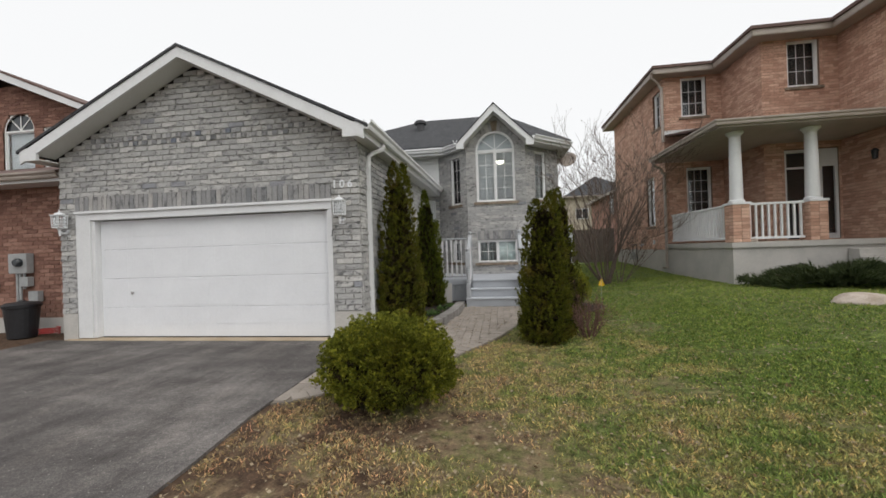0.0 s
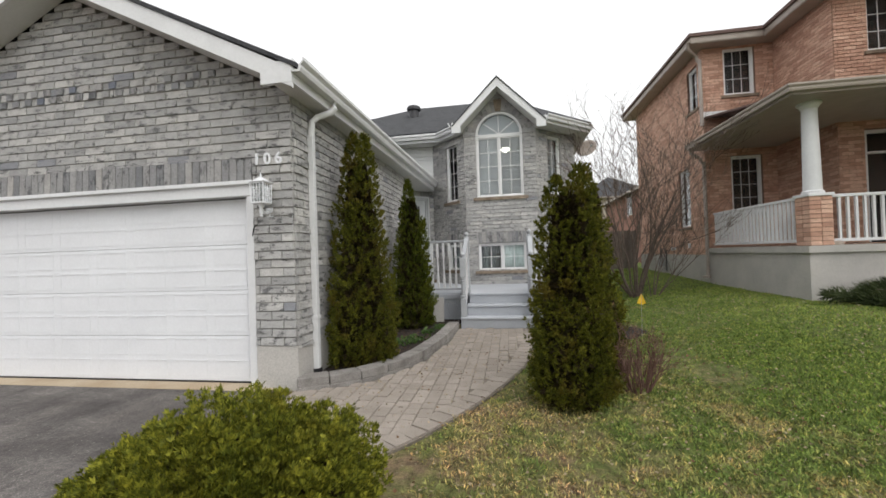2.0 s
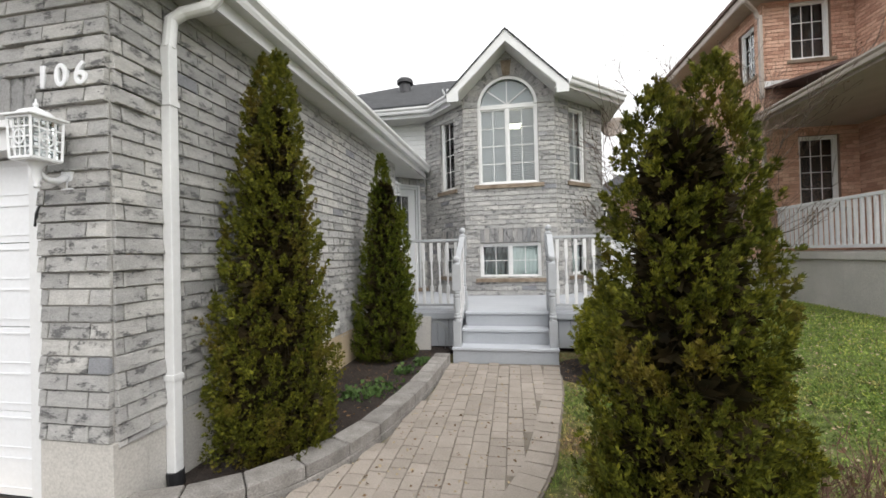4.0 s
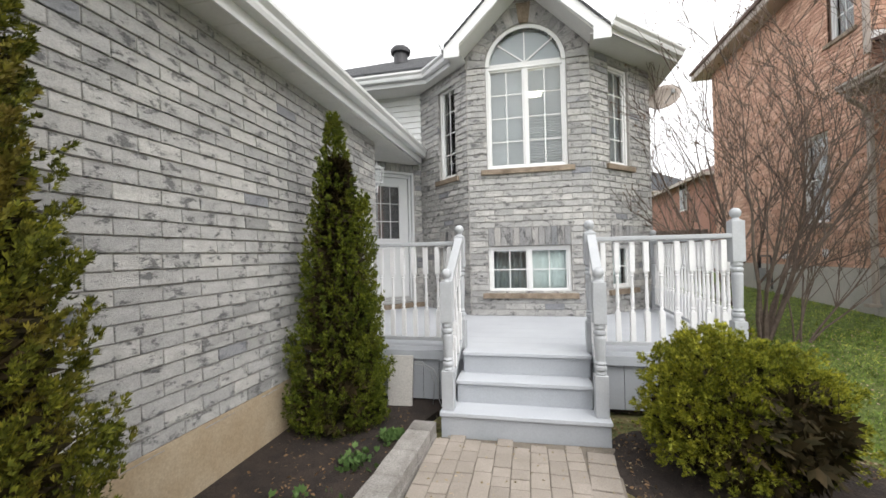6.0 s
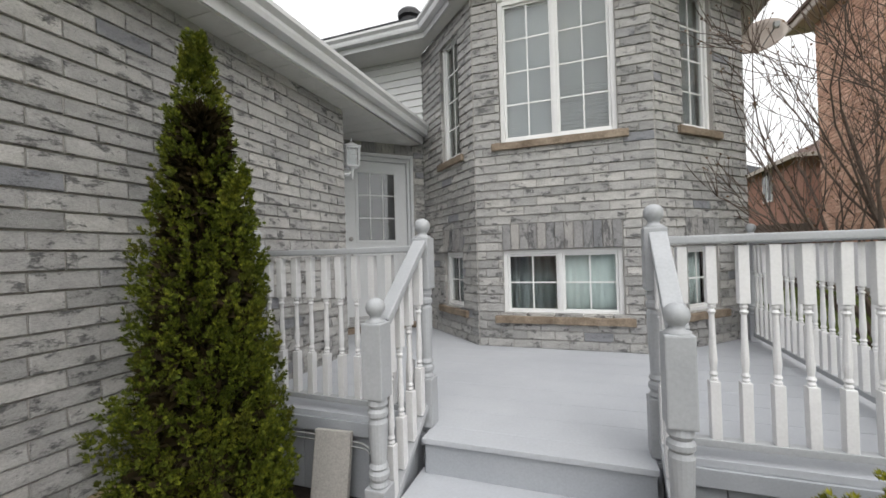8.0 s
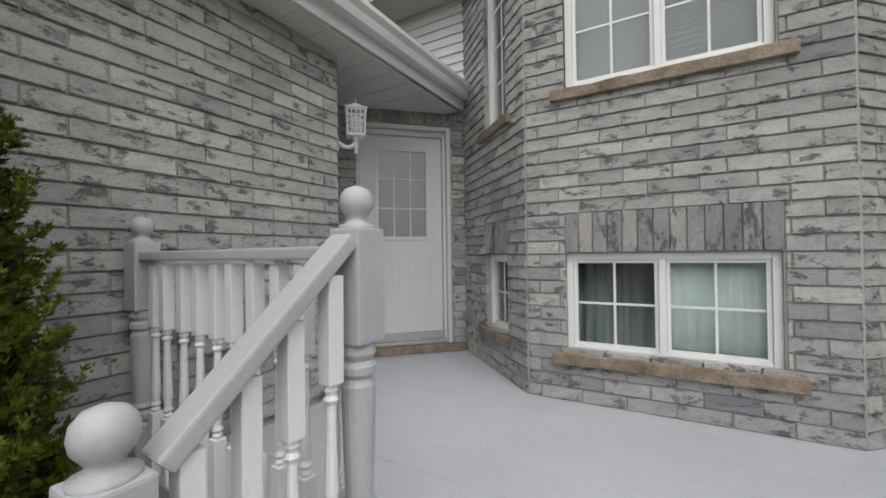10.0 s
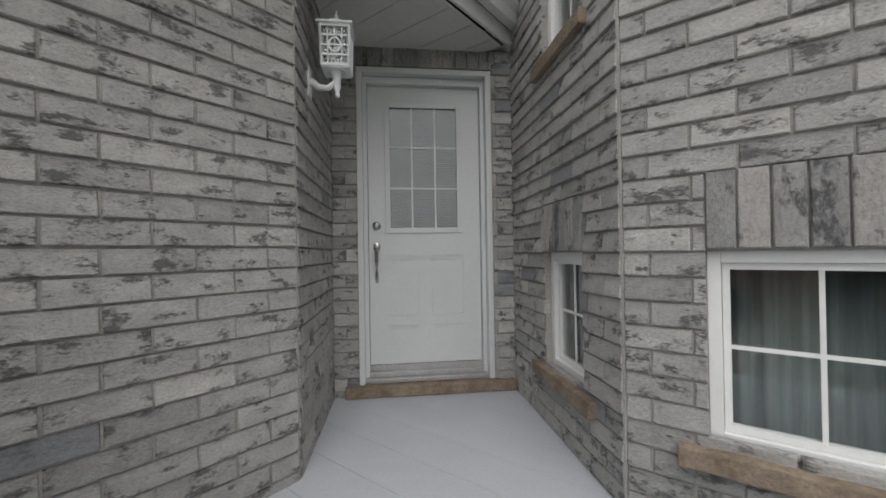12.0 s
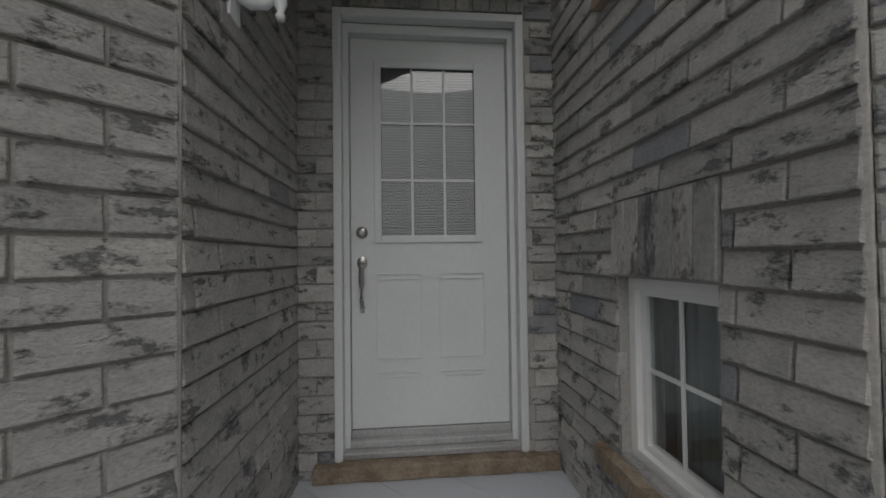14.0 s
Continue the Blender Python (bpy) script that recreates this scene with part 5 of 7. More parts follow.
skirt = tagged(new("deck_skirt"), "grey painted board skirt under the deck edge", kind="structure")
for a, b in ((-3.02, -1.44), (-0.235, 1.30)):
    bm = bmesh.new()
    box(bm, a, b, DY0 - 0.045, DY0 - 0.008, 0.515, 0.608, None, 0.004)
    part("edge_board", bm, DECK_GREY, skirt)
    # thin black strip that stands for the shadow under the deck boards
    bm = bmesh.new()
    box(bm, a, b, DY0 + 0.02, DY0 + 0.06, 0.60, 0.612)
    part("painted_joist_shadow", bm, BLACK, skirt)
    x = a
    while x < b - 0.02:
        bm = bmesh.new()
        box(bm, x + 0.003, min(x + 0.18, b) - 0.003, DY0 + 0.004, DY0 + 0.022, 0.07, 0.515, None, 0.002)
        part("plank", bm, DECK_GREY, skirt)
        x += 0.18
y = DY0 + 0.03
while y < 13.7:
    bm = bmesh.new()
    box(bm, 1.31, 1.33, y, y + 0.174, 0.10, 0.60, None, 0.002)
    part("plank", bm, DECK_GREY, skirt)
    y += 0.18
bm = bmesh.new()
box(bm, -3.02, 1.29, DY0 + 0.06, 13.6, 0.02, 0.10)
tagged(part("under_deck", bm, SOIL), "dark ground under the deck", kind="structure")


def post_meshes(h, lo, t0, t1):
    """A railing post 0.11 m square: plain foot to lo, turned between t0 and t1, square to h, then a ball."""
    a = bmesh.new()
    s = 0.056
    box(a, -s, s, -s, s, 0, t0, None, 0.006)
    L = t1 - t0
    lathe(a, [(0.046, t0 - 0.001), (0.05, t0 + 0.012), (0.041, t0 + 0.03), (0.053, t0 + 0.05), (0.053, t0 + 0.07), (0.040, t0 + 0.085), (0.050, t0 + 0.10), (0.040, t0 + 0.12),
              (0.046, t0 + L * 0.5), (0.050, t1 - 0.12), (0.041, t1 - 0.10), (0.053, t1 - 0.085), (0.053, t1 - 0.065), (0.040, t1 - 0.05), (0.052, t1 - 0.03), (0.046, t1 + 0.001)], sides=18)
    box(a, -s, s, -s, s, t1, h - 0.012, None, 0.008)
    b = bmesh.new()
    lathe(b, [(0.05, h - 0.02), (0.052, h - 0.004), (0.032, h + 0.004), (0.027, h + 0.016), (0.034, h + 0.026), (0.046, h + 0.042), (0.050, h + 0.062), (0.046, h + 0.085), (0.032, h + 0.102), (0.012, h + 0.11)], sides=20)
    return a, b


def post(x, y, z, h, t0, t1, label, group="railing posts"):
    t = thing("railing_post", label, "post", (x, y, z), 0, group)
    a, b = post_meshes(h, 0, t0, t1)
    part("shaft", a, RAIL_GREY, t)
    part("ball", b, RAIL_GREY, t, smooth=True)
    return t


post(-1.50, 10.40, DZ, 1.20, 0.30, 0.86, "grey turned deck post with a ball top above the steps")
post(-0.175, 10.38, DZ, 1.20, 0.30, 0.86, "grey turned deck post with a ball top above the steps")
post(1.15, 10.45, DZ - 0.55, 1.82, 0.86, 1.42, "grey turned wooden corner post of the deck")
post(-2.93, 10.46, DZ, 1.20, 0.30, 0.86, "grey turned wooden deck post by the garage wall")
post(1.28, 13.45, DZ, 1.22, 0.30, 0.86, "grey turned wooden deck post beside the bay")
post(-1.53, 9.82, 0.217, 1.19, 0.36, 0.80, "grey turned wooden newel post at the foot of the steps")
post(-0.185, 9.86, 0.217, 1.18, 0.36, 0.80, "grey turned wooden newel post at the foot of the steps")


def baluster_mesh(h):
    bm = bmesh.new()
    s = 0.024
    t0, t1 = h * 0.30, h * 0.70
    box(bm, -s, s, -s, s, 0, t0, None, 0.004)
    lathe(bm, [(0.014, t0 - 0.001), (0.020, t0 + 0.012), (0.013, t0 + 0.022), (0.021, t0 + 0.034), (0.014, t0 + 0.05), (0.019, t0 + 0.10), (0.016, (t0 + t1) / 2), (0.013, t1 - 0.055),
               (0.021, t1 - 0.04), (0.013, t1 - 0.028), (0.020, t1 - 0.014), (0.014, t1 + 0.001)], sides=10)
    box(bm, -s, s, -s, s, t1, h, None, 0.004)
    me = bpy.data.meshes.new("baluster")
    bmesh.ops.recalc_face_normals(bm, faces=bm.faces)
    bm.to_mesh(me)
    bm.free()
    me.materials.append(RAIL_WHITE)
    return me


BAL = baluster_mesh(0.985)
BAL_SHORT = baluster_mesh(0.955)


def railing(a, b, label, top=1.14, foot=0.10, spacing=0.128, mesh=None, rise=0.0, z=DZ):
    """A level or rising railing between two posts: top rail, bottom rail and balusters."""
    t = thing("railing", label, "railing", (a[0], a[1], z), 0, "deck railings")
    d = Vector((b[0] - a[0], b[1] - a[1], rise))
    flat = Vector((d.x, d.y, 0)).length
    bm = bmesh.new()
    up = Vector((0, 0, 1))
    bar(bm, up * (top - 0.022), d + up * (top - 0.022), 0.085, 0.042, 0.008)
    part("top_rail", bm, RAIL_GREY, t)
    bm = bmesh.new()
    bar(bm, up * (foot - 0.02), d + up * (foot - 0.02), 0.055, 0.038, 0.004)
    part("bottom_rail", bm, RAIL_GREY, t)
    n = max(2, round(flat / spacing))
    turn = math.atan2(d.y, d.x)
    for i in range(n):
        f = (i + 0.5) / n
        ob = new("baluster", mesh or BAL)
        ob.parent = t
        p = d * f
        ob.location = (p.x, p.y, p.z + foot - 0.002)
        ob.rotation_euler = (radians(random.uniform(-0.5, 0.5)), radians(random.uniform(-0.5, 0.5)), turn)
    return t


railing((-1.555, 10.42), (-2.875, 10.46), "white and grey wooden railing on the deck towards the garage")
railing((-0.12, 10.42), (1.095, 10.44), "white and grey wooden railing along the deck front")
railing((1.17, 10.505), (1.28, 13.40), "white and grey wooden railing on the deck's open side")
railing((-1.53, 9.895), (-1.495, 10.345), "short sloping white and grey handrail of the steps", top=1.19, foot=0.17, spacing=0.11, mesh=BAL_SHORT, rise=0.42, z=0.217)
railing((-0.175, 9.895), (-0.165, 10.345), "short sloping white and grey handrail of the steps", top=1.19, foot=0.17, spacing=0.11, mesh=BAL_SHORT, rise=0.42, z=0.217)

# the board leaning on the skirt, and the cable over it
bd = thing("stone_slab", "weathered grey slab leaning against the deck skirt", "slab", (-2.15, 10.25, 0.045), radians(4))
bm = bmesh.new()
box(bm, -0.14, 0.13, -0.02, 0.02, 0.0, 0.52, pose(0, 0, 0, -10), 0.006)
part("slab", bm, CONCRETE, bd)
cb = thing("cable", "thin grey cable hanging from the deck edge", "cable")
bm = bmesh.new()
tube(bm, [(-2.9, 10.36, 0.49), (-2.3, 10.355, 0.50), (-1.95, 10.35, 0.485), (-1.80, 10.34, 0.42), (-1.75, 10.33, 0.30), (-1.74, 10.30, 0.12), (-1.70, 10.26, 0.055)], 0.006, 6)
tube(bm, [(-2.9, 10.345, 0.475), (-2.2, 10.34, 0.47), (-1.92, 10.335, 0.46), (-1.83, 10.33, 0.40), (-1.79, 10.32, 0.28), (-1.80, 10.28, 0.06)], 0.005, 6)
part("wire", bm, METER_GREY, cb, smooth=True)


# ---- lanterns, numbers, downspouts ----
def lantern(x, y, z, turn, label):
    """A square white wall lantern on a curled bracket; its wall is behind it (local -y)."""
    t = thing("wall_lantern", label, "wall lamp", (x, y, z), turn, "white wall lanterns")
    bm = bmesh.new()
    box(bm, -0.045, 0.045, -0.17, -0.15, -0.20, -0.02, None, 0.008)
    part("back_plate", bm, WHITE, t)
    bm = bmesh.new()
    tube(bm, [(0, -0.15, -0.10), (0, -0.10, -0.135), (0, -0.05, -0.135), (0, -0.01, -0.10), (0, 0, -0.06)], [0.022, 0.02, 0.018, 0.016, 0.016], 8)
    lathe(bm, [(0.012, -0.19), (0.018, -0.175), (0.010, -0.16), (0.024, -0.13), (0.02, -0.09), (0.035, -0.06), (0.06, -0.035)], sides=12)
    part("bracket", bm, WHITE, t, smooth=True)
    bm = bmesh.new()
    w0, w1, h = 0.074, 0.080, 0.22
    for sx in (-1, 1):
        for sy in (-1, 1):
            bar(bm, (sx * w0, sy * w0, -0.03), (sx * w1, sy * w1, h - 0.03), 0.012, 0.012)
    for k in range(4):
        q = pose(0, 0, 0, 0, 0, 90 * k)
        n0 = len(bm.verts)
        for zz, ww in ((-0.03, w0), (h - 0.03, w1)):
            bar(bm, q @ Vector((-ww, -ww, zz)), q @ Vector((ww, -ww, zz)), 0.012, 0.014)
        for j in range(1, 4):
            f = j / 4
            ww = w0 + (w1 - w0) * f
            bar(bm, q @ Vector((-ww, -ww, -0.03 + h * f)), q @ Vector((ww, -ww, -0.03 + h * f)), 0.006, 0.009)
            a = -1 + 2 * f
            bar(bm, q @ Vector((a * w0, -w0, -0.03)), q @ Vector((a * w1, -w1, h - 0.03)), 0.006, 0.009)
        cz = -0.03 + h / 2
        cw = (w0 + w1) / 2
        ring = [q @ Vector((0.033 * math.cos(2 * math.pi * j / 12), -cw, cz + 0.04 * math.sin(2 * math.pi * j / 12))) for j in range(13)]
        for p0, p1 in zip(ring, ring[1:]):
            bar(bm, p0, p1, 0.007, 0.009)
    part("cage", bm, WHITE, t)
    bm = bmesh.new()
    box(bm, -w0 + 0.01, w0 - 0.01, -w0 + 0.01, w0 - 0.01, -0.028, h - 0.035)
    part("pane", bm, GLASS, t)
    bm = bmesh.new()
    box(bm, -w0, w0, -w0, w0, -0.045, -0.036, None, 0.004)
    part("base_plate", bm, WHITE, t)
    bm = bmesh.new()
    box(bm, -0.1, 0.1, -0.1, 0.1, h - 0.024, h - 0.010, None, 0.004)
    lathe(bm, [(0.085, h - 0.010), (0.075, h + 0.01), (0.05, h + 0.025), (0.02, h + 0.04), (0.009, h + 0.045), (0.014, h + 0.06), (0.006, h + 0.075), (0.004, h + 0.095)], sides=16)
    part("lamp_cap", bm, WHITE, t)
    return t


lantern(-3.34, GY - 0.16, 2.17, radians(180), "white square lattice wall lantern beside the garage door")
lantern(-8.87, GY - 0.16, 2.17, radians(180), "white square lattice wall lantern on the far garage pier")
lantern(-3.26 + 0.12, 12.08 + 0.12, 2.86, radians(-45), "white square lattice wall lantern beside the front door")

for i, (ch, x) in enumerate((("1", -3.47), ("0", -3.335), ("6", -3.195))):
    c = bpy.data.curves.new("house_number", "FONT")
    c.body, c.size, c.extrude, c.bevel_depth, c.align_x = ch, 0.185, 0.008, 0.006, "CENTER"
    ob = new("house_number", c)
    ob.matrix_world = pose(x, GY - 0.028, 2.61, 90, 0, 0)
    c.materials.append(WHITE)
    tagged(ob, f"white metal house number {ch} on the garage pier", "house number", "house numbers")


def downspout(name, pts, label, material, w=0.075, kindly="structure"):
    bm = bmesh.new()
    pts = [Vector(p) for p in pts]
    for a, b in zip(pts, pts[1:]):
        d = (b - a).normalized() * 0.012
        bar(bm, a - d, b + d, w, w * 0.72, 0.008)
    ob = part(name, bm, material)
    return tagged(ob, label, kind="structure")


bm = bmesh.new()
tube(bm, [(-2.735, 6.62, 3.50), (-2.735, 6.62, 3.40), (-2.78, 6.60, 3.34), (-2.93, 6.53, 3.27), (-2.985, 6.49, 3.20), (-2.99, 6.47, 3.0)], 0.042, 12)
box(bm, -3.026, -2.955, 6.435, 6.505, 0.12, 3.02, None, 0.008)
box(bm, -3.032, -2.948, 6.428, 6.512, 2.60, 2.64, None, 0.003)
box(bm, -3.032, -2.948, 6.428, 6.512, 0.75, 0.79, None, 0.003)
tagged(part("downspout", bm, TRIM_WHITE), "white metal downspout on the garage side wall", kind="structure")
bm = bmesh.new()
tube(bm, [(-2.99, 6.47, 0.14), (-2.98, 6.47, 0.02)], 0.055, 12)
part_ = part("drain_pipe", bm, BLACK)
tagged(part_, "black plastic drain stub under the downspout", kind="structure")
tap = thing("wall_outlet", "small rusty tap on the garage wall near the deck", "tap", (-3.02, 10.6, 1.0))
bm = bmesh.new()
tube(bm, [(0, 0, 0), (0.05, 0, 0.0), (0.065, 0.0, -0.03)], 0.012, 8)
lathe(bm, [(0.02, 0.01), (0.025, 0.03)], (0.045, 0, 0), 8)
part("spout", bm, METER_GREY, tap)
strip = thing("cable_clip", "thin dark cord beside the garage door", "cord")
bm = bmesh.new()
tube(bm, [(-3.52, GY - 0.02, 1.92), (-3.53, GY - 0.035, 1.86), (-3.55, GY - 0.03, 1.78)], 0.007, 6)
part("cord", bm, BLACK, strip)

dish = thing("satellite_dish", "brownish grey satellite dish under the eave of the bay", "satellite dish", (1.86, 14.9, 4.52))
bm = bmesh.new()
lathe(bm, [(0.001, 0.0), (0.12, 0.012), (0.24, 0.045), (0.31, 0.085), (0.312, 0.078), (0.24, 0.035), (0.12, 0.002), (0.001, -0.01)], sides=28)
bmesh.ops.transform(bm, matrix=pose(0.06, -0.12, 0.1, 62, 0, -25), verts=bm.verts)
part("reflector", bm, TAUPE, dish, smooth=True)
bm = bmesh.new()
tube(bm, [(-0.02, 0.15, 0.38), (-0.02, 0.12, 0.15), (0.03, 0.0, 0.08)], 0.018, 8)
tube(bm, [(0.03, -0.12, -0.08), (0.12, -0.45, 0.12)], 0.009, 6)
box(bm, 0.09, 0.15, -0.50, -0.44, 0.09, 0.16)
part("arm", bm, METER_GREY, dish)


# ---- plants ----
rng = np.random.default_rng(7)


def fronds(name, pos, way, size, material, parent, width=0.32, leaves=3, spread=0.55, kind="stuff"):
    """Many small flat sprays: at pos, growing along way, of the given sizes."""
    n = len(pos)
    way = way / np.maximum(1e-6, np.linalg.norm(way, axis=1, keepdims=True))
    side = np.cross(way, rng.normal(size=(n, 3)))
    side /= np.maximum(1e-6, np.linalg.norm(side, axis=1, keepdims=True))
    size = size[:, None]
    vs, count = [], 0
    for k in range(leaves):
        off = (k - (leaves - 1) / 2) * spread
        d = way + side * off + rng.normal(scale=0.12, size=(n, 3))
        d /= np.linalg.norm(d, axis=1, keepdims=True)
        w = side - d * np.sum(side * d, axis=1, keepdims=True)
        base = pos + way * size * 0.15 * abs(off)
        L = size * (1.0 - 0.25 * abs(off))
        a, b = base, base + d * L * 0.5 + w * L * width * 0.5
        c, e = base + d * L, base + d * L * 0.5 - w * L * width * 0.5
        vs.append(np.stack([a, b, c, e], axis=1))
    vs = np.concatenate(vs, axis=0).reshape(-1, 3)
    m = len(vs) // 4
    me = bpy.data.meshes.new(name)
    me.vertices.add(len(vs))
    me.vertices.foreach_set("co", vs.astype(np.float32).ravel())
    me.loops.add(4 * m)
    me.loops.foreach_set("vertex_index", np.arange(4 * m, dtype=np.int32))
    me.polygons.add(m)
    me.polygons.foreach_set("loop_start", np.arange(0, 4 * m, 4, dtype=np.int32))
    me.update(calc_edges=True)
    me.materials.append(material)
    ob = new(name, me)
    if parent:
        ob.parent = parent
    if kind and parent:
        ob["kind"] = kind
    return ob


def lumps(theta, z, seed, scale=3.0):
    return np.array([noise.noise(Vector((math.cos(t) * scale * 0.5 + seed, math.sin(t) * scale * 0.5, q * scale))) for t, q in zip(theta, z)])


def clumps(p, w, per, length, share):
    """Spreads each spray into a small pointed tuft of many."""
    m = len(p)
    w = w / np.linalg.norm(w, axis=1, keepdims=True)
    t = rng.random((m, per)) ** 0.8
    long = length * share * (0.6 + 0.7 * rng.random(m))
    off = w[:, None, :] * (t * long[:, None])[:, :, None]
    wide = (0.040 * (1 - 0.75 * t) * share[:, None])[:, :, None]
    off = off + rng.normal(size=(m, per, 3)) * wide * 0.62
    pts = (p[:, None, :] + off).reshape(-1, 3)
    pts[:, 2] = np.maximum(0.015, pts[:, 2])
    way = (w[:, None, :] + 9.0 * (off - w[:, None, :] * (t * long[:, None])[:, :, None]) + rng.normal(scale=0.22, size=(m, per, 3))).reshape(-1, 3)
    return pts, way, np.repeat(1 - share, per)


def cedar(x, y, h, r, label, tips, n=15000, material=None, seed=1.0, base_z=0.0, size=0.028, group="columnar cedars", peak=0.68):
    """A columnar cedar: trunks, twigs within darkened like shade, and a crown of small upright sprays. tips: (dx, dy,
    height share, width share) of its leaders.
    """
    t = thing("cedar_tree", label, "shrub", (x, y, base_z), 0, group)
    bm = bmesh.new()
    for dx, dy, hs, ws in tips:
        tube(bm, [(dx * 0.1, dy * 0.1, -0.05), (dx * 0.5, dy * 0.5, h * 0.3 * hs), (dx * 0.75, dy * 0.75, h * hs * 0.6)], [0.035, 0.022, 0.004], 7)
    part("trunk", bm, BARK, t)
    P, W, S = [], [], []
    total = sum(q[2] * q[3] for q in tips)
    for j, (dx, dy, hs, ws) in enumerate(tips):
        m = int(n * hs * ws / total)
        m = m // 30
        f = rng.random(m) ** 1.3
        z = 0.02 + f * h * hs * 0.97
        th = rng.random(m) * 2 * math.pi
        prof = r * ws * np.minimum(1.0, 0.80 + 1.4 * f) * 1.08 * (1 - f) ** peak
        rad = prof * (1 + 0.22 * lumps(th, z, seed + j * 9.0) + 0.26 * lumps(th, z, seed + 4 + j, 9.0)) * (1 - 0.30 * rng.random(m) ** 2.5)
        cx, cy = dx * (z / (h * hs)) ** 0.8, dy * (z / (h * hs)) ** 0.8
        p = np.stack([cx + rad * np.cos(th) * 0.88, cy + rad * np.sin(th) * 0.88, z], axis=1)
        w = np.stack([np.cos(th) * 0.62, np.sin(th) * 0.62, np.full(m, 1.05)], axis=1) + rng.normal(scale=0.22, size=(m, 3))
        p, w, q = clumps(p, w, 30, 0.14, (1 - 0.55 * f))
        P.append(p)
        W.append(w)
        S.append(size * (0.6 + 0.8 * rng.random(len(p))) * (1 - 0.3 * q))
    fronds("crown", np.concatenate(P), np.concatenate(W), np.concatenate(S), material or CEDAR, t, width=0.26, leaves=4, spread=0.42)
    # dense twigs inside, near black so that the crown's gaps read as shade
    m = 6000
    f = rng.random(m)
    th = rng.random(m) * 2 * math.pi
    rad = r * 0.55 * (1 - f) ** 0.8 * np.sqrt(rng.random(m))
    fronds("shaded_inner_growth", np.stack([rad * np.cos(th), rad * np.sin(th), 0.05 + f * h * 0.80], axis=1), rng.normal(size=(m, 3)) + np.array([0, 0, 0.6]), np.full(m, 0.17), SHADED_TWIG, t, width=0.35)
    return t


# Twig colour with the shade of the crown's inside put into it.
SHADED_TWIG = leaf_mat("shaded_twig", [(0.0, (0.014, 0.014, 0.006)), (1.0, (0.05, 0.035, 0.018))])


def globe_shrub(x, y, h, r, label, lobes, n, material, seed, group="clipped shrubs", size=0.027):
    """A rounded shrub of tight sprays. lobes: (dx, dy, radius share, height share)."""
    t = thing("globe_cedar", label, "shrub", (x, y, 0.0), 0, group)
    bm = bmesh.new()
    for k in range(7):
        a = k * 0.9
        tube(bm, [(0.03 * math.cos(a), 0.03 * math.sin(a), -0.03), (0.2 * math.cos(a), 0.2 * math.sin(a), h * 0.35), (r * 0.6 * math.cos(a), r * 0.6 * math.sin(a), h * 0.7)], [0.02, 0.014, 0.004], 6)
    part("trunk", bm, BARK, t)
    P, W, S = [], [], []
    for j, (dx, dy, rs, hs) in enumerate(lobes):
        m = int(n / len(lobes)) // 22
        u = rng.normal(size=(m, 3))
        u /= np.linalg.norm(u, axis=1, keepdims=True)
        u[:, 2] = np.where(u[:, 2] < -0.45, -u[:, 2], u[:, 2])
        th = np.arctan2(u[:, 1], u[:, 0])
        k = 0.96 + 0.12 * lumps(th, u[:, 2], seed + 5 * j, 3.0) + 0.20 * lumps(th, u[:, 2], seed + 2 + j, 9.0)
        k = k * (1 - 0.26 * rng.random(m) ** 2.5)
        R, H = r * rs, h * hs * 0.56
        p = np.stack([dx + u[:, 0] * R * k, dy + u[:, 1] * R * k, np.maximum(0.02, h * hs * 0.44 + u[:, 2] * H * k)], axis=1)
        p, w, q = clumps(p, u * np.array([0.9, 0.9, 0.8]) + np.array([0, 0, 0.45]) + rng.normal(scale=0.15, size=(m, 3)), 22, 0.062, np.ones(m))
        P.append(p)
        W.append(w)
        S.append(size * (0.6 + 0.8 * rng.random(len(p))))
    fronds("crown", np.concatenate(P), np.concatenate(W), np.concatenate(S), material, t, width=0.27, leaves=4, spread=0.45)
    # inner sprays, darkened to stand for the shade within the shrub
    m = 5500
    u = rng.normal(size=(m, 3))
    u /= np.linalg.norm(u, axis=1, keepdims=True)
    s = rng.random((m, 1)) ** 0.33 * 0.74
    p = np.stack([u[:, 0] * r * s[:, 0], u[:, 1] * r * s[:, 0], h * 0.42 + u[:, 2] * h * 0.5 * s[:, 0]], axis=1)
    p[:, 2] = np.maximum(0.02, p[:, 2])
    fronds("shaded_inner_growth", p, rng.normal(size=(m, 3)), np.full(m, 0.15), SHADED_TWIG, t, width=0.4)
    return t


cedar(-2.62, 7.06, 3.22, 0.60, "tall dark green columnar cedar with two leaders against the garage wall", [(-0.09, 0.06, 1.0, 0.88), (0.15, -0.12, 0.97, 0.74)], n=58000, seed=1.5, base_z=0.04)
cedar(-2.57, 9.72, 3.02, 0.57, "bright green young cedar beside the deck", [(-0.03, 0.0, 1.0, 0.88), (0.27, 0.0, 0.74, 0.62)], n=56000, material=YOUNG_CEDAR, seed=6.2, base_z=0.04, size=0.027, peak=0.80)
cedar(-0.03, 5.90, 2.34, 0.46, "broad dark green cedar on the lawn by the path", [(-0.11, 0.0, 0.95, 0.88), (0.15, 0.05, 1.0, 0.82)], n=48000, seed=11.0, peak=0.58)
cedar(0.34, 6.88, 2.52, 0.44, "slender dark green cedar behind the lawn cedar", [(0.0, 0.0, 1.0, 0.95)], n=22000, seed=17.0)
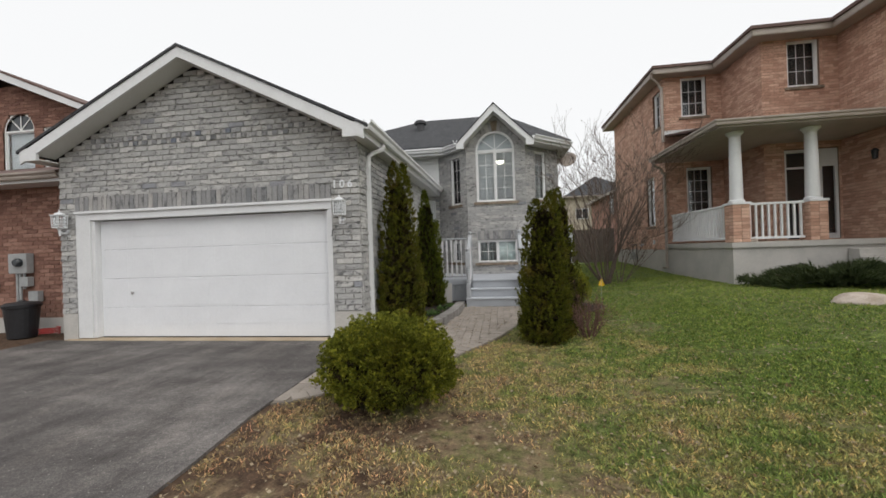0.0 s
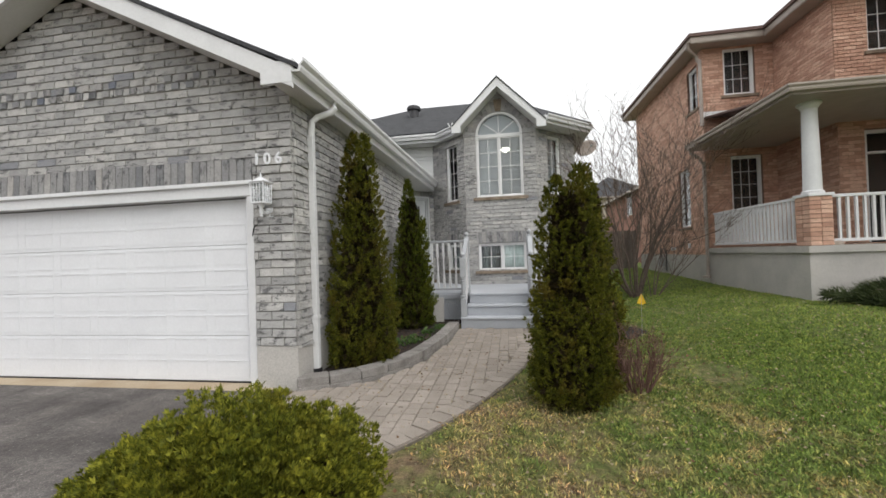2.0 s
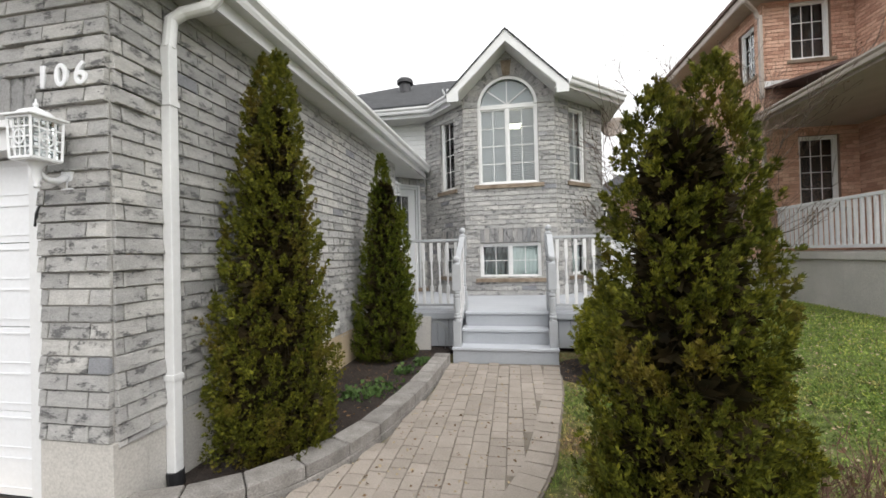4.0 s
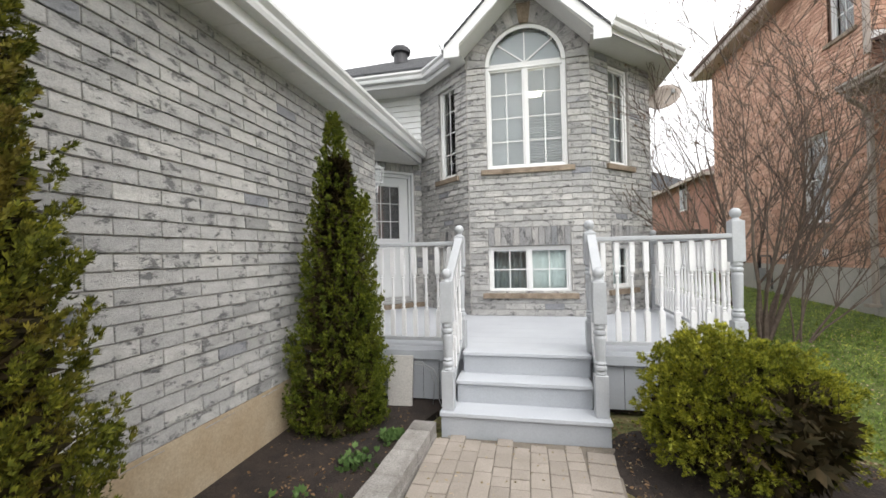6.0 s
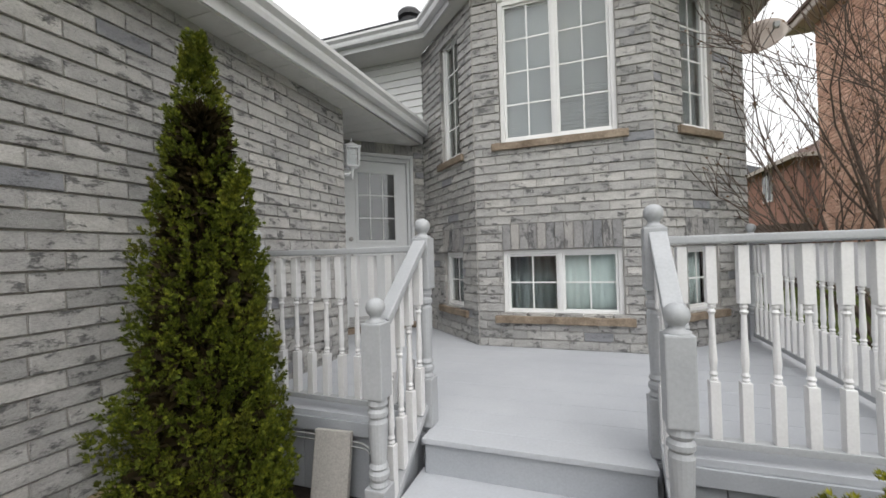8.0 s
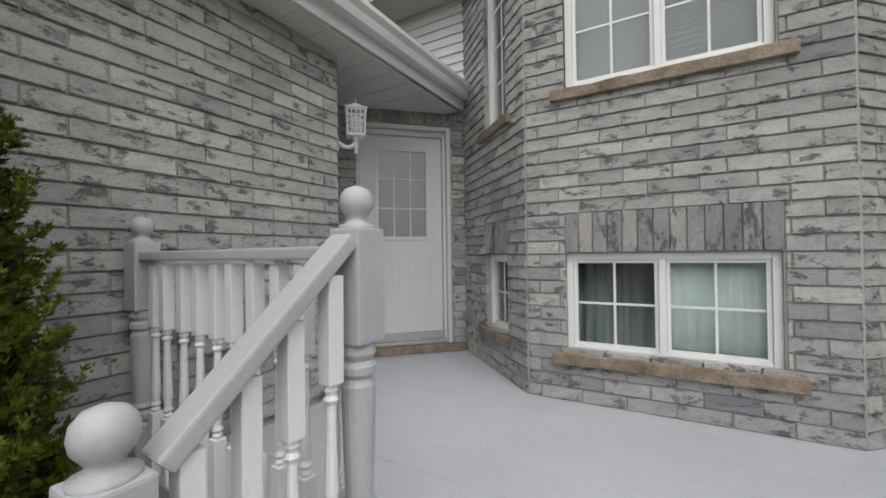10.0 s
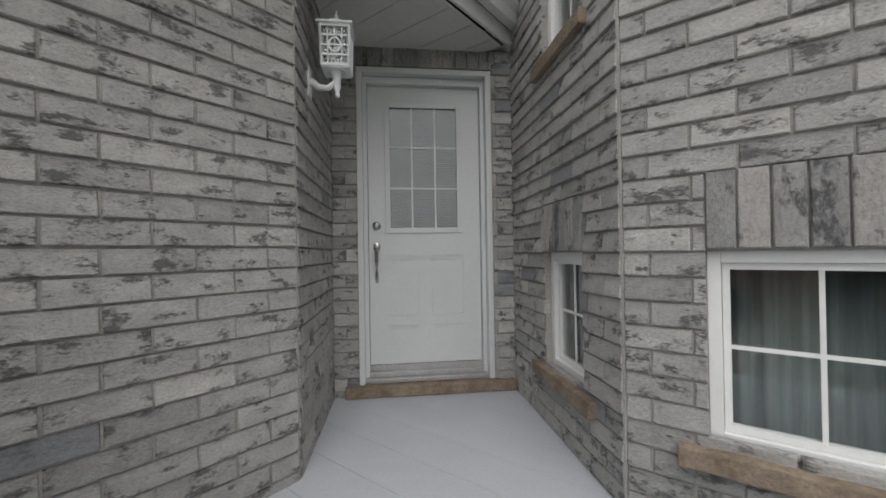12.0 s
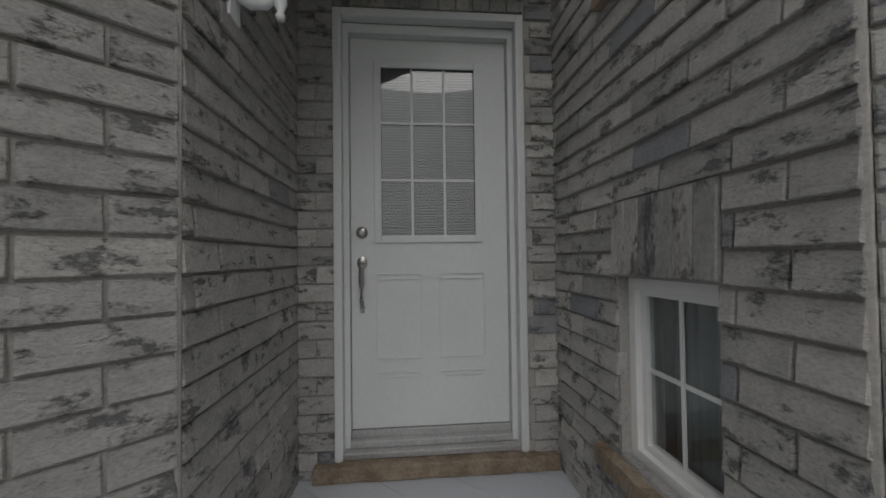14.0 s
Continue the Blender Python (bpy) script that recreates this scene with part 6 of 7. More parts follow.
globe_shrub(-1.86, 3.46, 0.80, 0.66, "round yellow-green clipped cedar on the lawn edge", [(0, 0, 1.0, 1.0), (0.12, -0.10, 0.84, 0.90)], 50000, GLOBE, 3.0)
globe_shrub(0.72, 9.45, 1.00, 0.68, "low spreading clipped cedar beside the steps", [(-0.20, 0.0, 0.66, 1.04), (0.17, 0.08, 0.72, 0.90), (-0.2, -0.12, 0.60, 0.74)], 46000, GOLD_GLOBE, 8.0)


def bare_shrub(x, y, z, label, stems, height, seed, spread=0.5, group="bare shrubs", twig=0.0048, levels=3, buds=900, lean=(0, 0), bark=None, girth=1.0):
    """A leafless many-stemmed shrub: stems, forks and twigs, each a tapering tube, with a few dry leaves."""
    r = random.Random(seed)
    t = thing("bare_shrub", label, "shrub", (x, y, z), 0, group)
    vs, fs, tips = [], [], []

    def limb(p, d, length, rad, level):
        n = 5 if level < 2 else 4
        pts = [p]
        q = p
        dd = d.copy()
        for i in range(n):
            dd = (dd + Vector((r.gauss(0, 0.13), r.gauss(0, 0.13), r.gauss(0.06, 0.07)))).normalized()
            q = q + dd * length / n
            pts.append(q)
        sides = 6 if level < 2 else 3
        base = len(vs)
        for i, c in enumerate(pts):
            qd = (pts[min(i + 1, n)] - pts[max(i - 1, 0)]).normalized().to_track_quat("Z", "Y")
            ra = max(twig * 0.5, rad * (1 - 0.62 * i / n))
            for k in range(sides):
                a = 2 * math.pi * k / sides
                vs.append(c + qd @ Vector((ra * math.cos(a), ra * math.sin(a), 0)))
        for i in range(n):
            for k in range(sides):
                a, b = base + i * sides + k, base + i * sides + (k + 1) % sides
                fs.append((a, b, b + sides, a + sides))
        if level >= levels:
            tips.append((pts[-1], dd))
            return
        kids = r.randint(3, 5) if level < levels - 1 else r.randint(3, 6)
        for k in range(kids):
            i = r.randint(2, n)
            axis = Vector((r.gauss(0, 1), r.gauss(0, 1), r.gauss(0.4, 0.6))).normalized()
            nd = (dd * 0.95 + axis * 0.62).normalized()
            limb(pts[i], nd, length * r.uniform(0.42, 0.68), max(twig, rad * (1 - 0.62 * i / n) * 0.62), level + 1)

    for k in range(stems):
        a = 2 * math.pi * k / stems + r.uniform(-0.4, 0.4)
        tilt = spread * r.uniform(0.35, 1.15)
        d = Vector((math.cos(a) * tilt + lean[0], math.sin(a) * tilt + lean[1], 1)).normalized()
        limb(Vector((0.08 * math.cos(a), 0.08 * math.sin(a), -0.05)), d, height * r.uniform(0.5, 0.68), girth * (0.008 + 0.006 * height / 2 * r.uniform(0.5, 1.0)), 0)
    tagged(raw("branch_work", vs, fs, bark or BARK, t, smooth=True), kind="stuff")
    if tips and buds:
        k = min(buds, len(tips))
        pick = r.sample(tips, k)
        fronds("dry_leaves", np.array([p for p, d in pick]), np.array([d for p, d in pick]), np.full(k, 0.035), BUD, t, width=0.5, leaves=2)
    return t


bare_shrub(2.75, 13.3, land(2.75, 13.3), "tall bare many-stemmed shrub with dry seed heads beside the deck", 15, 4.6, 5, spread=0.52, levels=3, buds=2600, lean=(-0.20, -0.04), twig=0.0055, girth=1.7)
bare_shrub(3.15, 13.1, land(3.15, 13.1), "thin upright bare shrub on the lawn by the neighbour's house", 6, 3.2, 9, spread=0.42, levels=3, buds=300, lean=(0.22, -0.05), twig=0.0045)
bare_shrub(0.68, 6.30, 0.0, "low reddish bare shrub behind the lawn cedar", 30, 0.72, 14, spread=0.5, levels=2, buds=60, twig=0.0022, bark=RED_TWIG)

# small sprigs in the bed and dead leaves on the soil
def sprigs(name, label, cx, cy, rx, ry, n, material, z=0.05, size=0.05):
    t = thing(name, label, "plant", (cx, cy, z), 0, "low plants")
    p = np.stack([rng.normal(scale=rx, size=n), rng.normal(scale=ry, size=n), np.abs(rng.normal(scale=0.02, size=n))], axis=1)
    fronds("leaves", p, rng.normal(size=(n, 3)) * 0.8 + np.array([0, 0, 1.0]), size * (0.6 + 0.8 * rng.random(n)), material, t, width=0.5)


sprigs("bed_plant", "small green sprouting plant in the dark soil", -2.22, 8.35, 0.09, 0.12, 130, SPRIG)
sprigs("bed_plant", "small green sprouting plant in the dark soil", -2.12, 9.05, 0.07, 0.07, 90, SPRIG)
sprigs("bed_plant", "small green sprouting plant in the dark soil", -2.42, 8.15, 0.10, 0.08, 80, SPRIG)
sprigs("bed_plant", "small green sprouting plant by the kerb", -1.98, 9.5, 0.06, 0.05, 120, SPRIG)


def litter(name, n, x0, x1, y0, y1, material, label, z=0.055, size=0.03, terrain=False):
    xs, ys = rng.uniform(x0, x1, n), rng.uniform(y0, y1, n)
    zs = np.array([land(a, b) + 0.012 for a, b in zip(xs, ys)]) if terrain else np.full(n, z)
    w = rng.normal(size=(n, 3)) * np.array([1, 1, 0.15])
    ob = fronds(name, np.stack([xs, ys, zs], axis=1), w, size * (0.4 + rng.random(n)), material, None, width=0.6, leaves=1)
    tagged(ob, label, "litter", kind="stuff")


litter("wood_litter", 500, -2.95, -1.95, 7.2, 10.2, BUD, "scattered bits of bark and dry leaves on the soil")
litter("dry_leaves", 2200, -0.1, 1.7, 8.4, 10.3, BUD, "dry leaves under the shrub beside the steps", terrain=True)
litter("dry_leaves", 2200, -2.4, 2.5, 1.5, 8.0, BUD, "scattered dry leaves on the lawn", terrain=True, size=0.028)
STRAW = leaf_mat("pale_straw", [(0.0, (0.22, 0.17, 0.11)), (1.0, (0.42, 0.35, 0.27))])
litter("straw", 16000, -2.9, 7, 0.2, 13.5, STRAW, "thin pale straw lying in the lawn", terrain=True, size=0.028)


def grass():
    """The lawn's blades, thicker where it is green, none on paving and beds."""
    zones = [(270000, -2.95, 3.4, -0.1, 9.0, 0.033, 0.09), (200000, 0.2, 8.5, 1.0, 13.5, 0.038, 0.11), (30000, 1.5, 8.5, 12.5, 20.5, 0.05, 0.16), (9000, -11.0, -9.1, 4.0, 7.5, 0.06, 0.12)]
    P, S = [], []
    for n, x0, x1, y0, y1, s, ww in zones:
        xs, ys = rng.uniform(x0, x1, n), rng.uniform(y0, y1, n)
        keep = []
        for i in range(n):
            a, b = xs[i], ys[i]
            if a > -9 and 3.2 < b < 9.8 and a < edge_at(RIGHT_EDGE, b) + 0.03:
                continue
            if -9 < a < drive_right(min(b, 3.3)) + 0.06 and b < 6.2:
                continue
            if (a - 0.75) ** 2 + (b - 9.45) ** 2 < 0.9 or (a > -3 and a < 1.4 and b > 10.2):
                continue
            g = noise.noise(Vector((a * 0.9, b * 0.9, 2.0))) + 0.5 * noise.noise(Vector((a * 3.5, b * 3.5, 7.0))) + 0.12 * (a - 0.5)
            if g < -0.18 and (i % 3) or g < -0.48:
                continue
            if a > 5.15 and b > 10.4:
                continue
            keep.append(i)
        xs, ys = xs[keep], ys[keep]
        P.append(np.stack([xs, ys, np.array([land(a, b) - 0.008 for a, b in zip(xs, ys)])], axis=1))
        S.append(s * (0.5 + 1.0 * rng.random(len(xs))))
    P, S = np.concatenate(P), np.concatenate(S)
    ob = fronds("grass", P, rng.normal(size=(len(P), 3)) * np.array([0.75, 0.75, 0.1]) + np.array([0, 0, 0.8]), S, BLADES, None, width=0.22, leaves=1)
    tagged(ob, "short spring grass, green with thin and straw-coloured patches", "grass", kind="stuff")


grass()


# ---- the neighbour's red brick house ----
NX, NY, NY2, NX2, NX3 = 5.20, 14.60, 12.50, 7.08, 9.10
NF, NTOP = 1.22, 7.30
nb_side = brick_wall("wall_neighbour_side", (NX, NY), 90, NF, NTOP, opened(0.0, 6.0, [(1.05, 1.85, 2.10, 4.0), (0.30, 0.95, 5.68, 6.98)]), "red brick side wall of the neighbour's house", material=RED_BRICK, mortar=RED_MORTAR,
                     levels=(2.1, 4.0, 5.68, 6.98), course=0.085, length=0.26)
brick_wall("wall_neighbour_front", (NX2, NY), 180, NF, NTOP, opened(0.0, NX2 - NX, [(NX2 - 6.69, NX2 - 5.87, 2.40, 4.08), (NX2 - 6.60, NX2 - 5.77, 5.86, 7.26)]), "red brick front of the neighbour's house", material=RED_BRICK, mortar=RED_MORTAR,
           levels=(2.40, 4.08, 5.86, 7.26), course=0.085, length=0.26)
brick_wall("wall_neighbour_return", (NX2, NY2), 90, NF, NTOP, lambda z: [(0.0, NY - NY2)], "red brick return wall of the neighbour's house", material=RED_BRICK, mortar=RED_MORTAR, course=0.085, length=0.26)
brick_wall("wall_neighbour_middle", (NX3, NY2), 180, NF, NTOP, opened(0.0, NX3 - NX2, [(NX3 - 8.61, NX3 - 7.77, 5.88, 7.26), (NX3 - 9.02, NX3 - 7.62, 1.45, 4.05)]), "red brick middle wall of the neighbour's house", material=RED_BRICK, mortar=RED_MORTAR,
           levels=(1.45, 4.05, 5.88, 7.26), course=0.085, length=0.26)
brick_wall("wall_neighbour_wing", (NX3, 8.2), 90, NF, NTOP, lambda z: [(0.0, NY2 - 8.2)], "red brick wing of the neighbour's house", material=RED_BRICK, mortar=RED_MORTAR, course=0.085, length=0.26)
# solid near-black mass that stands for the unlit rooms
bm = bmesh.new()
prism(bm, [(NX + 0.2, 20.4), (NX + 0.2, NY + 0.25), (NX2 + 0.25, NY + 0.25), (NX2 + 0.25, NY2 + 0.25), (NX3 + 0.25, NY2 + 0.25), (NX3 + 0.25, 8.3), (14, 8.3), (14, 20.4)], 0.2, 7.35)
tagged(part("wall_neighbour_inner", bm, UNLIT_ROOM), "near-black filling for the unlit inside of the neighbour's house", kind="structure")
bm = bmesh.new()
prism(bm, [(NX - 0.012, 20.6), (NX - 0.012, NY - 0.01), (NX + 0.4, NY - 0.01), (NX + 0.4, 20.6)], 0.0, NF)
tagged(part("foundation", bm, CONCRETE), "grey concrete foundation of the neighbour's house", kind="structure")


def nb_window(origin, turn, u0, u1, z0, z1, lights, label, inside="dark"):
    return window(origin, turn, u0, u1, z0, z1, lights, label, recess=0.09, edge=0.06, sill=0.08)


nb_window((NX, NY), 90, 1.05, 1.85, 2.10, 4.0, [(1.0, 1, 2)], "white sash window on the red brick side wall")
nb_window((NX, NY), 90, 0.30, 0.95, 5.68, 6.98, [(1.0, 2, 3)], "white upper window on the red brick side wall")
nb_window((NX2, NY), 180, NX2 - 6.69, NX2 - 5.87, 2.40, 4.08, [(1.0, 3, 4)], "white grid window on the neighbour's porch")
nb_window((NX2, NY), 180, NX2 - 6.60, NX2 - 5.77, 5.86, 7.26, [(1.0, 3, 3)], "white upper grid window of the neighbour's house")
nb_window((NX3, NY2), 180, NX3 - 8.61, NX3 - 7.77, 5.88, 7.26, [(1.0, 3, 3)], "white upper grid window above the porch roof")
ndoor = tagged(new("door_neighbour"), "closed white framed dark glass storm door with a side light", kind="structure")
bm = bmesh.new()
for a, b, c, d in ((7.62, 7.69, 1.45, 4.05), (8.32, 8.40, 1.45, 4.05), (8.95, 9.02, 1.45, 4.05), (7.69, 8.95, 3.97, 4.05), (7.69, 8.32, 3.50, 3.55), (8.40, 8.95, 3.55, 3.97), (8.40, 8.95, 1.45, 1.60), (8.55, 8.62, 1.60, 3.55)):
    box(bm, a, b, NY2 + 0.03, NY2 + 0.10, c, d)
part("door_frame", bm, TRIM_WHITE, ndoor)
bm = bmesh.new()
box(bm, 7.69, 8.32, NY2 + 0.05, NY2 + 0.09, 1.45, 2.35)
part("door_panel", bm, BLACK, ndoor)
for a, b, c, d in ((7.69, 8.32, 2.35, 3.50), (7.69, 8.32, 3.55, 3.97), (8.62, 8.95, 1.60, 3.55)):
    bm = bmesh.new()
    box(bm, a, b, NY2 + 0.06, NY2 + 0.066, c, d)
    part("pane", bm, GLASS, ndoor)
for x, y, z in ((9.03, 11.4, 3.6),):
    t = thing("porch_lamp", "small black porch lamp on the red brick wall", "wall lamp", (x, y, z))
    bm = bmesh.new()
    lathe(bm, [(0.05, -0.12), (0.07, 0.08), (0.09, 0.09), (0.02, 0.16)], sides=10)
    box(bm, -0.0, 0.07, -0.02, 0.02, 0.0, 0.05)
    part("body", bm, BLACK, t)

# porch
PF = 1.42
bm = bmesh.new()
box(bm, NX - 0.01, 9.3, 10.66, NY2 + 0.0, 0.0, PF - 0.14)
box(bm, NX - 0.012, NX2, NY2, NY - 0.02, 0.0, PF - 0.141)
tagged(part("foundation_porch", bm, CONCRETE), "grey concrete base of the neighbour's porch", kind="structure")
bm = bmesh.new()
box(bm, NX - 0.06, 9.09, 10.60, NY2 - 0.01, PF - 0.14, PF, None, 0.01)
box(bm, NX - 0.06, NX2 - 0.01, NY2 - 0.008, NY - 0.02, PF - 0.139, PF - 0.001)
tagged(part("floor_porch", bm, CONCRETE), "concrete porch floor with a projecting edge", kind="structure")
for i in range(4):
    bm = bmesh.new()
    box(bm, 7.75, 9.2, 10.62 - 0.30 * (i + 1), 10.62 - 0.30 * i, 0.0, PF - 0.20 * (i + 1) - 0.03, None, 0.01)
    tagged(part("steps_porch", bm, CONCRETE), "concrete porch step", kind="structure")


def porch_column(x, label):
    t = thing("porch_column", label, "column", (x, 10.86, PF), 0, "porch columns")
    bm = bmesh.new()
    box(bm, -0.19, 0.19, -0.19, 0.19, 0.0, 0.97)
    pier = part("pier", bm, RED_MORTAR, t)
    for k in range(11):
        for s in range(4):
            for j in range(2):
                l = 0.195 if (j + k) % 2 else 0.19
                me = brick_mesh(0.19, 0.08, RED_BRICK)
                ob = new("brick", me)
                ob.parent = pier
                ob.matrix_local = pose(0, 0, 0, 0, 0, 90 * s) @ pose(0.195 - j * 0.2 - (0.0), 0, 0) @ pose(0, -0.19, 0.01 + k * 0.088, 0, 0, 180)
    bm = bmesh.new()
    box(bm, -0.225, 0.225, -0.225, 0.225, 0.97, 1.03, None, 0.01)
    part("pier_cap", bm, TRIM_WHITE, t)
    bm = bmesh.new()
    lathe(bm, [(0.18, 1.03), (0.18, 1.08), (0.15, 1.10), (0.145, 1.5), (0.125, 2.72), (0.14, 2.74), (0.17, 2.79), (0.20, 2.81), (0.20, 2.86)], sides=24)
    part("shaft", bm, TRIM_WHITE, t)
    return t


porch_column(5.42, "white round porch column on a red brick pier")
porch_column(7.18, "white round porch column on a red brick pier")


def porch_rail(a, b, label):
    t = thing("porch_railing", label, "railing", (a[0], a[1], PF), 0, "porch railings")
    d = Vector((b[0] - a[0], b[1] - a[1], 0))
    up = Vector((0, 0, 1))
    for z, nm in ((0.98, "top_rail"), (0.10, "bottom_rail")):
        bm = bmesh.new()
        bar(bm, up * z, d + up * z, 0.07, 0.06, 0.006)
        part(nm, bm, TRIM_WHITE, t)
    bm = bmesh.new()
    box(bm, -0.022, 0.022, -0.022, 0.022, 0.13, 0.95)
    me = bpy.data.meshes.new("baluster")
    bm.to_mesh(me)
    bm.free()
    me.materials.append(TRIM_WHITE)
    n = int(d.length / 0.135)
    for i in range(n):
        ob = new("baluster", me)
        ob.parent = t
        ob.location = d * ((i + 0.5) / n)
    return t


porch_rail((5.33, 11.08), (5.33, 14.5), "white wooden railing on the side of the neighbour's porch")
porch_rail((5.64, 10.86), (6.97, 10.86), "white wooden railing on the front of the neighbour's porch")

# porch roof
bm = bmesh.new()
EZ = 4.42
slab(bm, [(4.70, 10.20, EZ), (9.2, 10.20, EZ), (9.2, 12.52, 4.90), (NX2, 12.52, 4.90), (NX2, NY + 0.02, 5.28), (5.20, NY + 0.02, 5.28), (5.20, 10.7, 4.52)], 0.05)
slab(bm, [(4.70, 10.20, EZ + 0.001), (5.22, 10.7, 4.54), (5.22, 14.65, 4.56), (4.70, 14.5, EZ + 0.001)], 0.05)
tagged(part("roof_porch", bm, BROWN_SHINGLE), "brown shingle porch roof", kind="structure")
bm = bmesh.new()
prism(bm, [(4.74, 10.24), (9.08, 10.24), (9.08, 12.49), (NX2 - 0.02, 12.49), (NX2 - 0.02, NY - 0.02), (4.74, NY - 0.1)], 4.27, 4.30)
tagged(part("ceiling_porch", bm, TAUPE), "taupe porch ceiling", kind="structure")
bm = bmesh.new()
bar(bm, (4.74, 10.24, 4.34), (9.08, 10.24, 4.34), 0.03, 0.15)
bar(bm, (4.74, 10.24, 4.34), (4.74, 14.5, 4.34), 0.03, 0.15)
bar(bm, (4.74, 14.5, 4.34), (5.18, 14.5, 4.34), 0.03, 0.15)
tagged(part("fascia_porch", bm, TAUPE), "taupe fascia of the porch roof", kind="structure")
gutter("gutter_porch", [(9.08, 10.22, 4.31), (4.72, 10.22, 4.31), (4.72, 14.5, 4.31)], "taupe gutter round the porch roof", TAUPE, side=-1, size=0.13)
bm = bmesh.new()
box(bm, NX2 - 0.03, NX3, NY2 - 0.03, NY2 - 0.006, 4.88, 5.08)
box(bm, NX - 0.02, NX2 - 0.03, NY - 0.03, NY - 0.006, 5.25, 5.42)
tagged(part("trim_porch_flashing", bm, TRIM_WHITE), "pale flashing band above the porch roof", kind="structure")

# main eave
EO = [(4.75, 21.0), (4.75, 14.15), (6.63, 14.15), (6.63, 12.05), (8.65, 12.05), (8.65, 7.8)]
bm = bmesh.new()
prism(bm, EO + [(14.4, 7.8), (14.4, 21.0)], 7.28, 7.31)
tagged(part("ceiling_soffit", bm, TAUPE), "taupe soffit of the neighbour's roof", kind="structure")
gutter("gutter_neighbour", [(x, y, 7.34) for x, y in EO], "taupe gutter round the neighbour's roof", TAUPE, side=-1, size=0.14)
bm = bmesh.new()
for a, b in zip(EO, EO[1:]):
    bar(bm, (*a, 7.38), (*b, 7.38), 0.03, 0.16)
tagged(part("fascia_neighbour", bm, TAUPE), "taupe fascia of the neighbour's roof", kind="structure")
bm = bmesh.new()
prism(bm, [(4.68, 21.0), (4.68, 14.08), (6.56, 14.08), (6.56, 11.98), (8.58, 11.98), (8.58, 7.7), (14.4, 7.7), (14.4, 21.0)], 7.46, 7.55)
slab(bm, [(4.9, 21.0, 7.60), (4.9, 14.3, 7.60), (9.6, 16.6, 8.5)], 0.06)
slab(bm, [(4.9, 14.3, 7.60), (14.2, 14.3, 7.60), (9.6, 16.6, 8.5)], 0.06)
tagged(part("roof_neighbour", bm, BROWN_SHINGLE), "brown shingle roof of the neighbour's house", kind="structure")
bm = bmesh.new()
tube(bm, [(4.68, 14.2, 7.36), (4.72, 14.3, 7.2), (5.02, 14.5, 7.05), (5.08, 14.53, 6.9)], 0.045, 10)
box(bm, 5.08, 5.15, 14.48, 14.56, 5.0, 6.95, None, 0.006)
tagged(part("downspout", bm, TAUPE), "taupe downspout on the neighbour's corner", kind="structure")
bm = bmesh.new()
tube(bm, [(4.66, 14.3, 4.33), (4.72, 14.38, 4.18), (5.02, 14.5, 4.05), (5.08, 14.53, 3.9)], 0.045, 10)
box(bm, 5.08, 5.15, 14.48, 14.56, 0.62, 3.95, None, 0.006)
box(bm, 4.95, 5.15, 14.44, 14.56, 0.56, 0.62, None, 0.006)
tagged(part("downspout", bm, TAUPE), "taupe downspout beside the porch", kind="structure")
gm = thing("gas_meter", "grey gas meter with dark pipes at the house wall", "gas meter", (5.05, 17.6, 0.66))
bm = bmesh.new()
tube(bm, [(0.02, -0.15, -0.05), (0.02, -0.15, 0.72), (0.0, -0.15, 0.76), (0.0, 0.28, 0.76), (0.0, 0.30, 0.45)], 0.022, 8)
part("pipe", bm, BLACK, gm)
bm = bmesh.new()
box(bm, -0.10, 0.08, 0.18, 0.42, 0.12, 0.45, None, 0.03)
part("body", bm, METER_GREY, gm)
hv = thing("wall_vent", "white hooded wall vent on the red brick", "vent", (NX - 0.02, 16.9, 1.42))
bm = bmesh.new()
tube(bm, [(0, 0, 0), (-0.10, 0, 0), (-0.13, 0, -0.05)], 0.05, 10)
part("hood", bm, WHITE, hv)
ob2 = thing("wall_outlet_box", "small white outdoor socket on the red brick", "socket", (NX - 0.02, 15.75, 1.5))
bm = bmesh.new()
box(bm, -0.05, 0, -0.05, 0.05, -0.08, 0.08, None, 0.01)
part("cover", bm, WHITE, ob2)


# juniper, rock, stone and flag
jn = thing("juniper", "low spreading dark juniper before the porch", "shrub", (7.15, 9.85, land(7.15, 9.85)))
m_ = 9000
ang = rng.random(m_) * 2 * math.pi
rr_ = np.sqrt(rng.random(m_)) * (1 + 0.30 * np.sin(ang * 7.0) * (rng.random(m_) > 0.3))
px_, py_ = rr_ * np.cos(ang) * 1.65, rr_ * np.sin(ang) * 0.75
tier = np.array([noise.noise(Vector((a * 1.6, b * 1.6, 0))) for a, b in zip(px_, py_)])
pz_ = 0.06 + 0.24 * np.maximum(0, 1 - rr_ ** 2) * rng.random(m_) ** 0.5 + 0.30 * tier + 0.08
fronds("foliage", np.stack([px_, py_, np.maximum(0.04, pz_)], axis=1), np.stack([np.cos(ang), np.sin(ang), np.full(m_, 0.25)], axis=1) + rng.normal(scale=0.3, size=(m_, 3)), 0.20 * (0.4 + 1.1 * rng.random(m_)), JUNIPER, jn, width=0.09, leaves=4)
bm = bmesh.new()
for k in range(14):
    a = k * 0.449
    tube(bm, [(0, 0, 0), (0.7 * math.cos(a), 0.35 * math.sin(a), 0.18), (1.5 * math.cos(a), 0.65 * math.sin(a), 0.28)], [0.03, 0.02, 0.006], 6)
part("trunk", bm, BARK, jn)


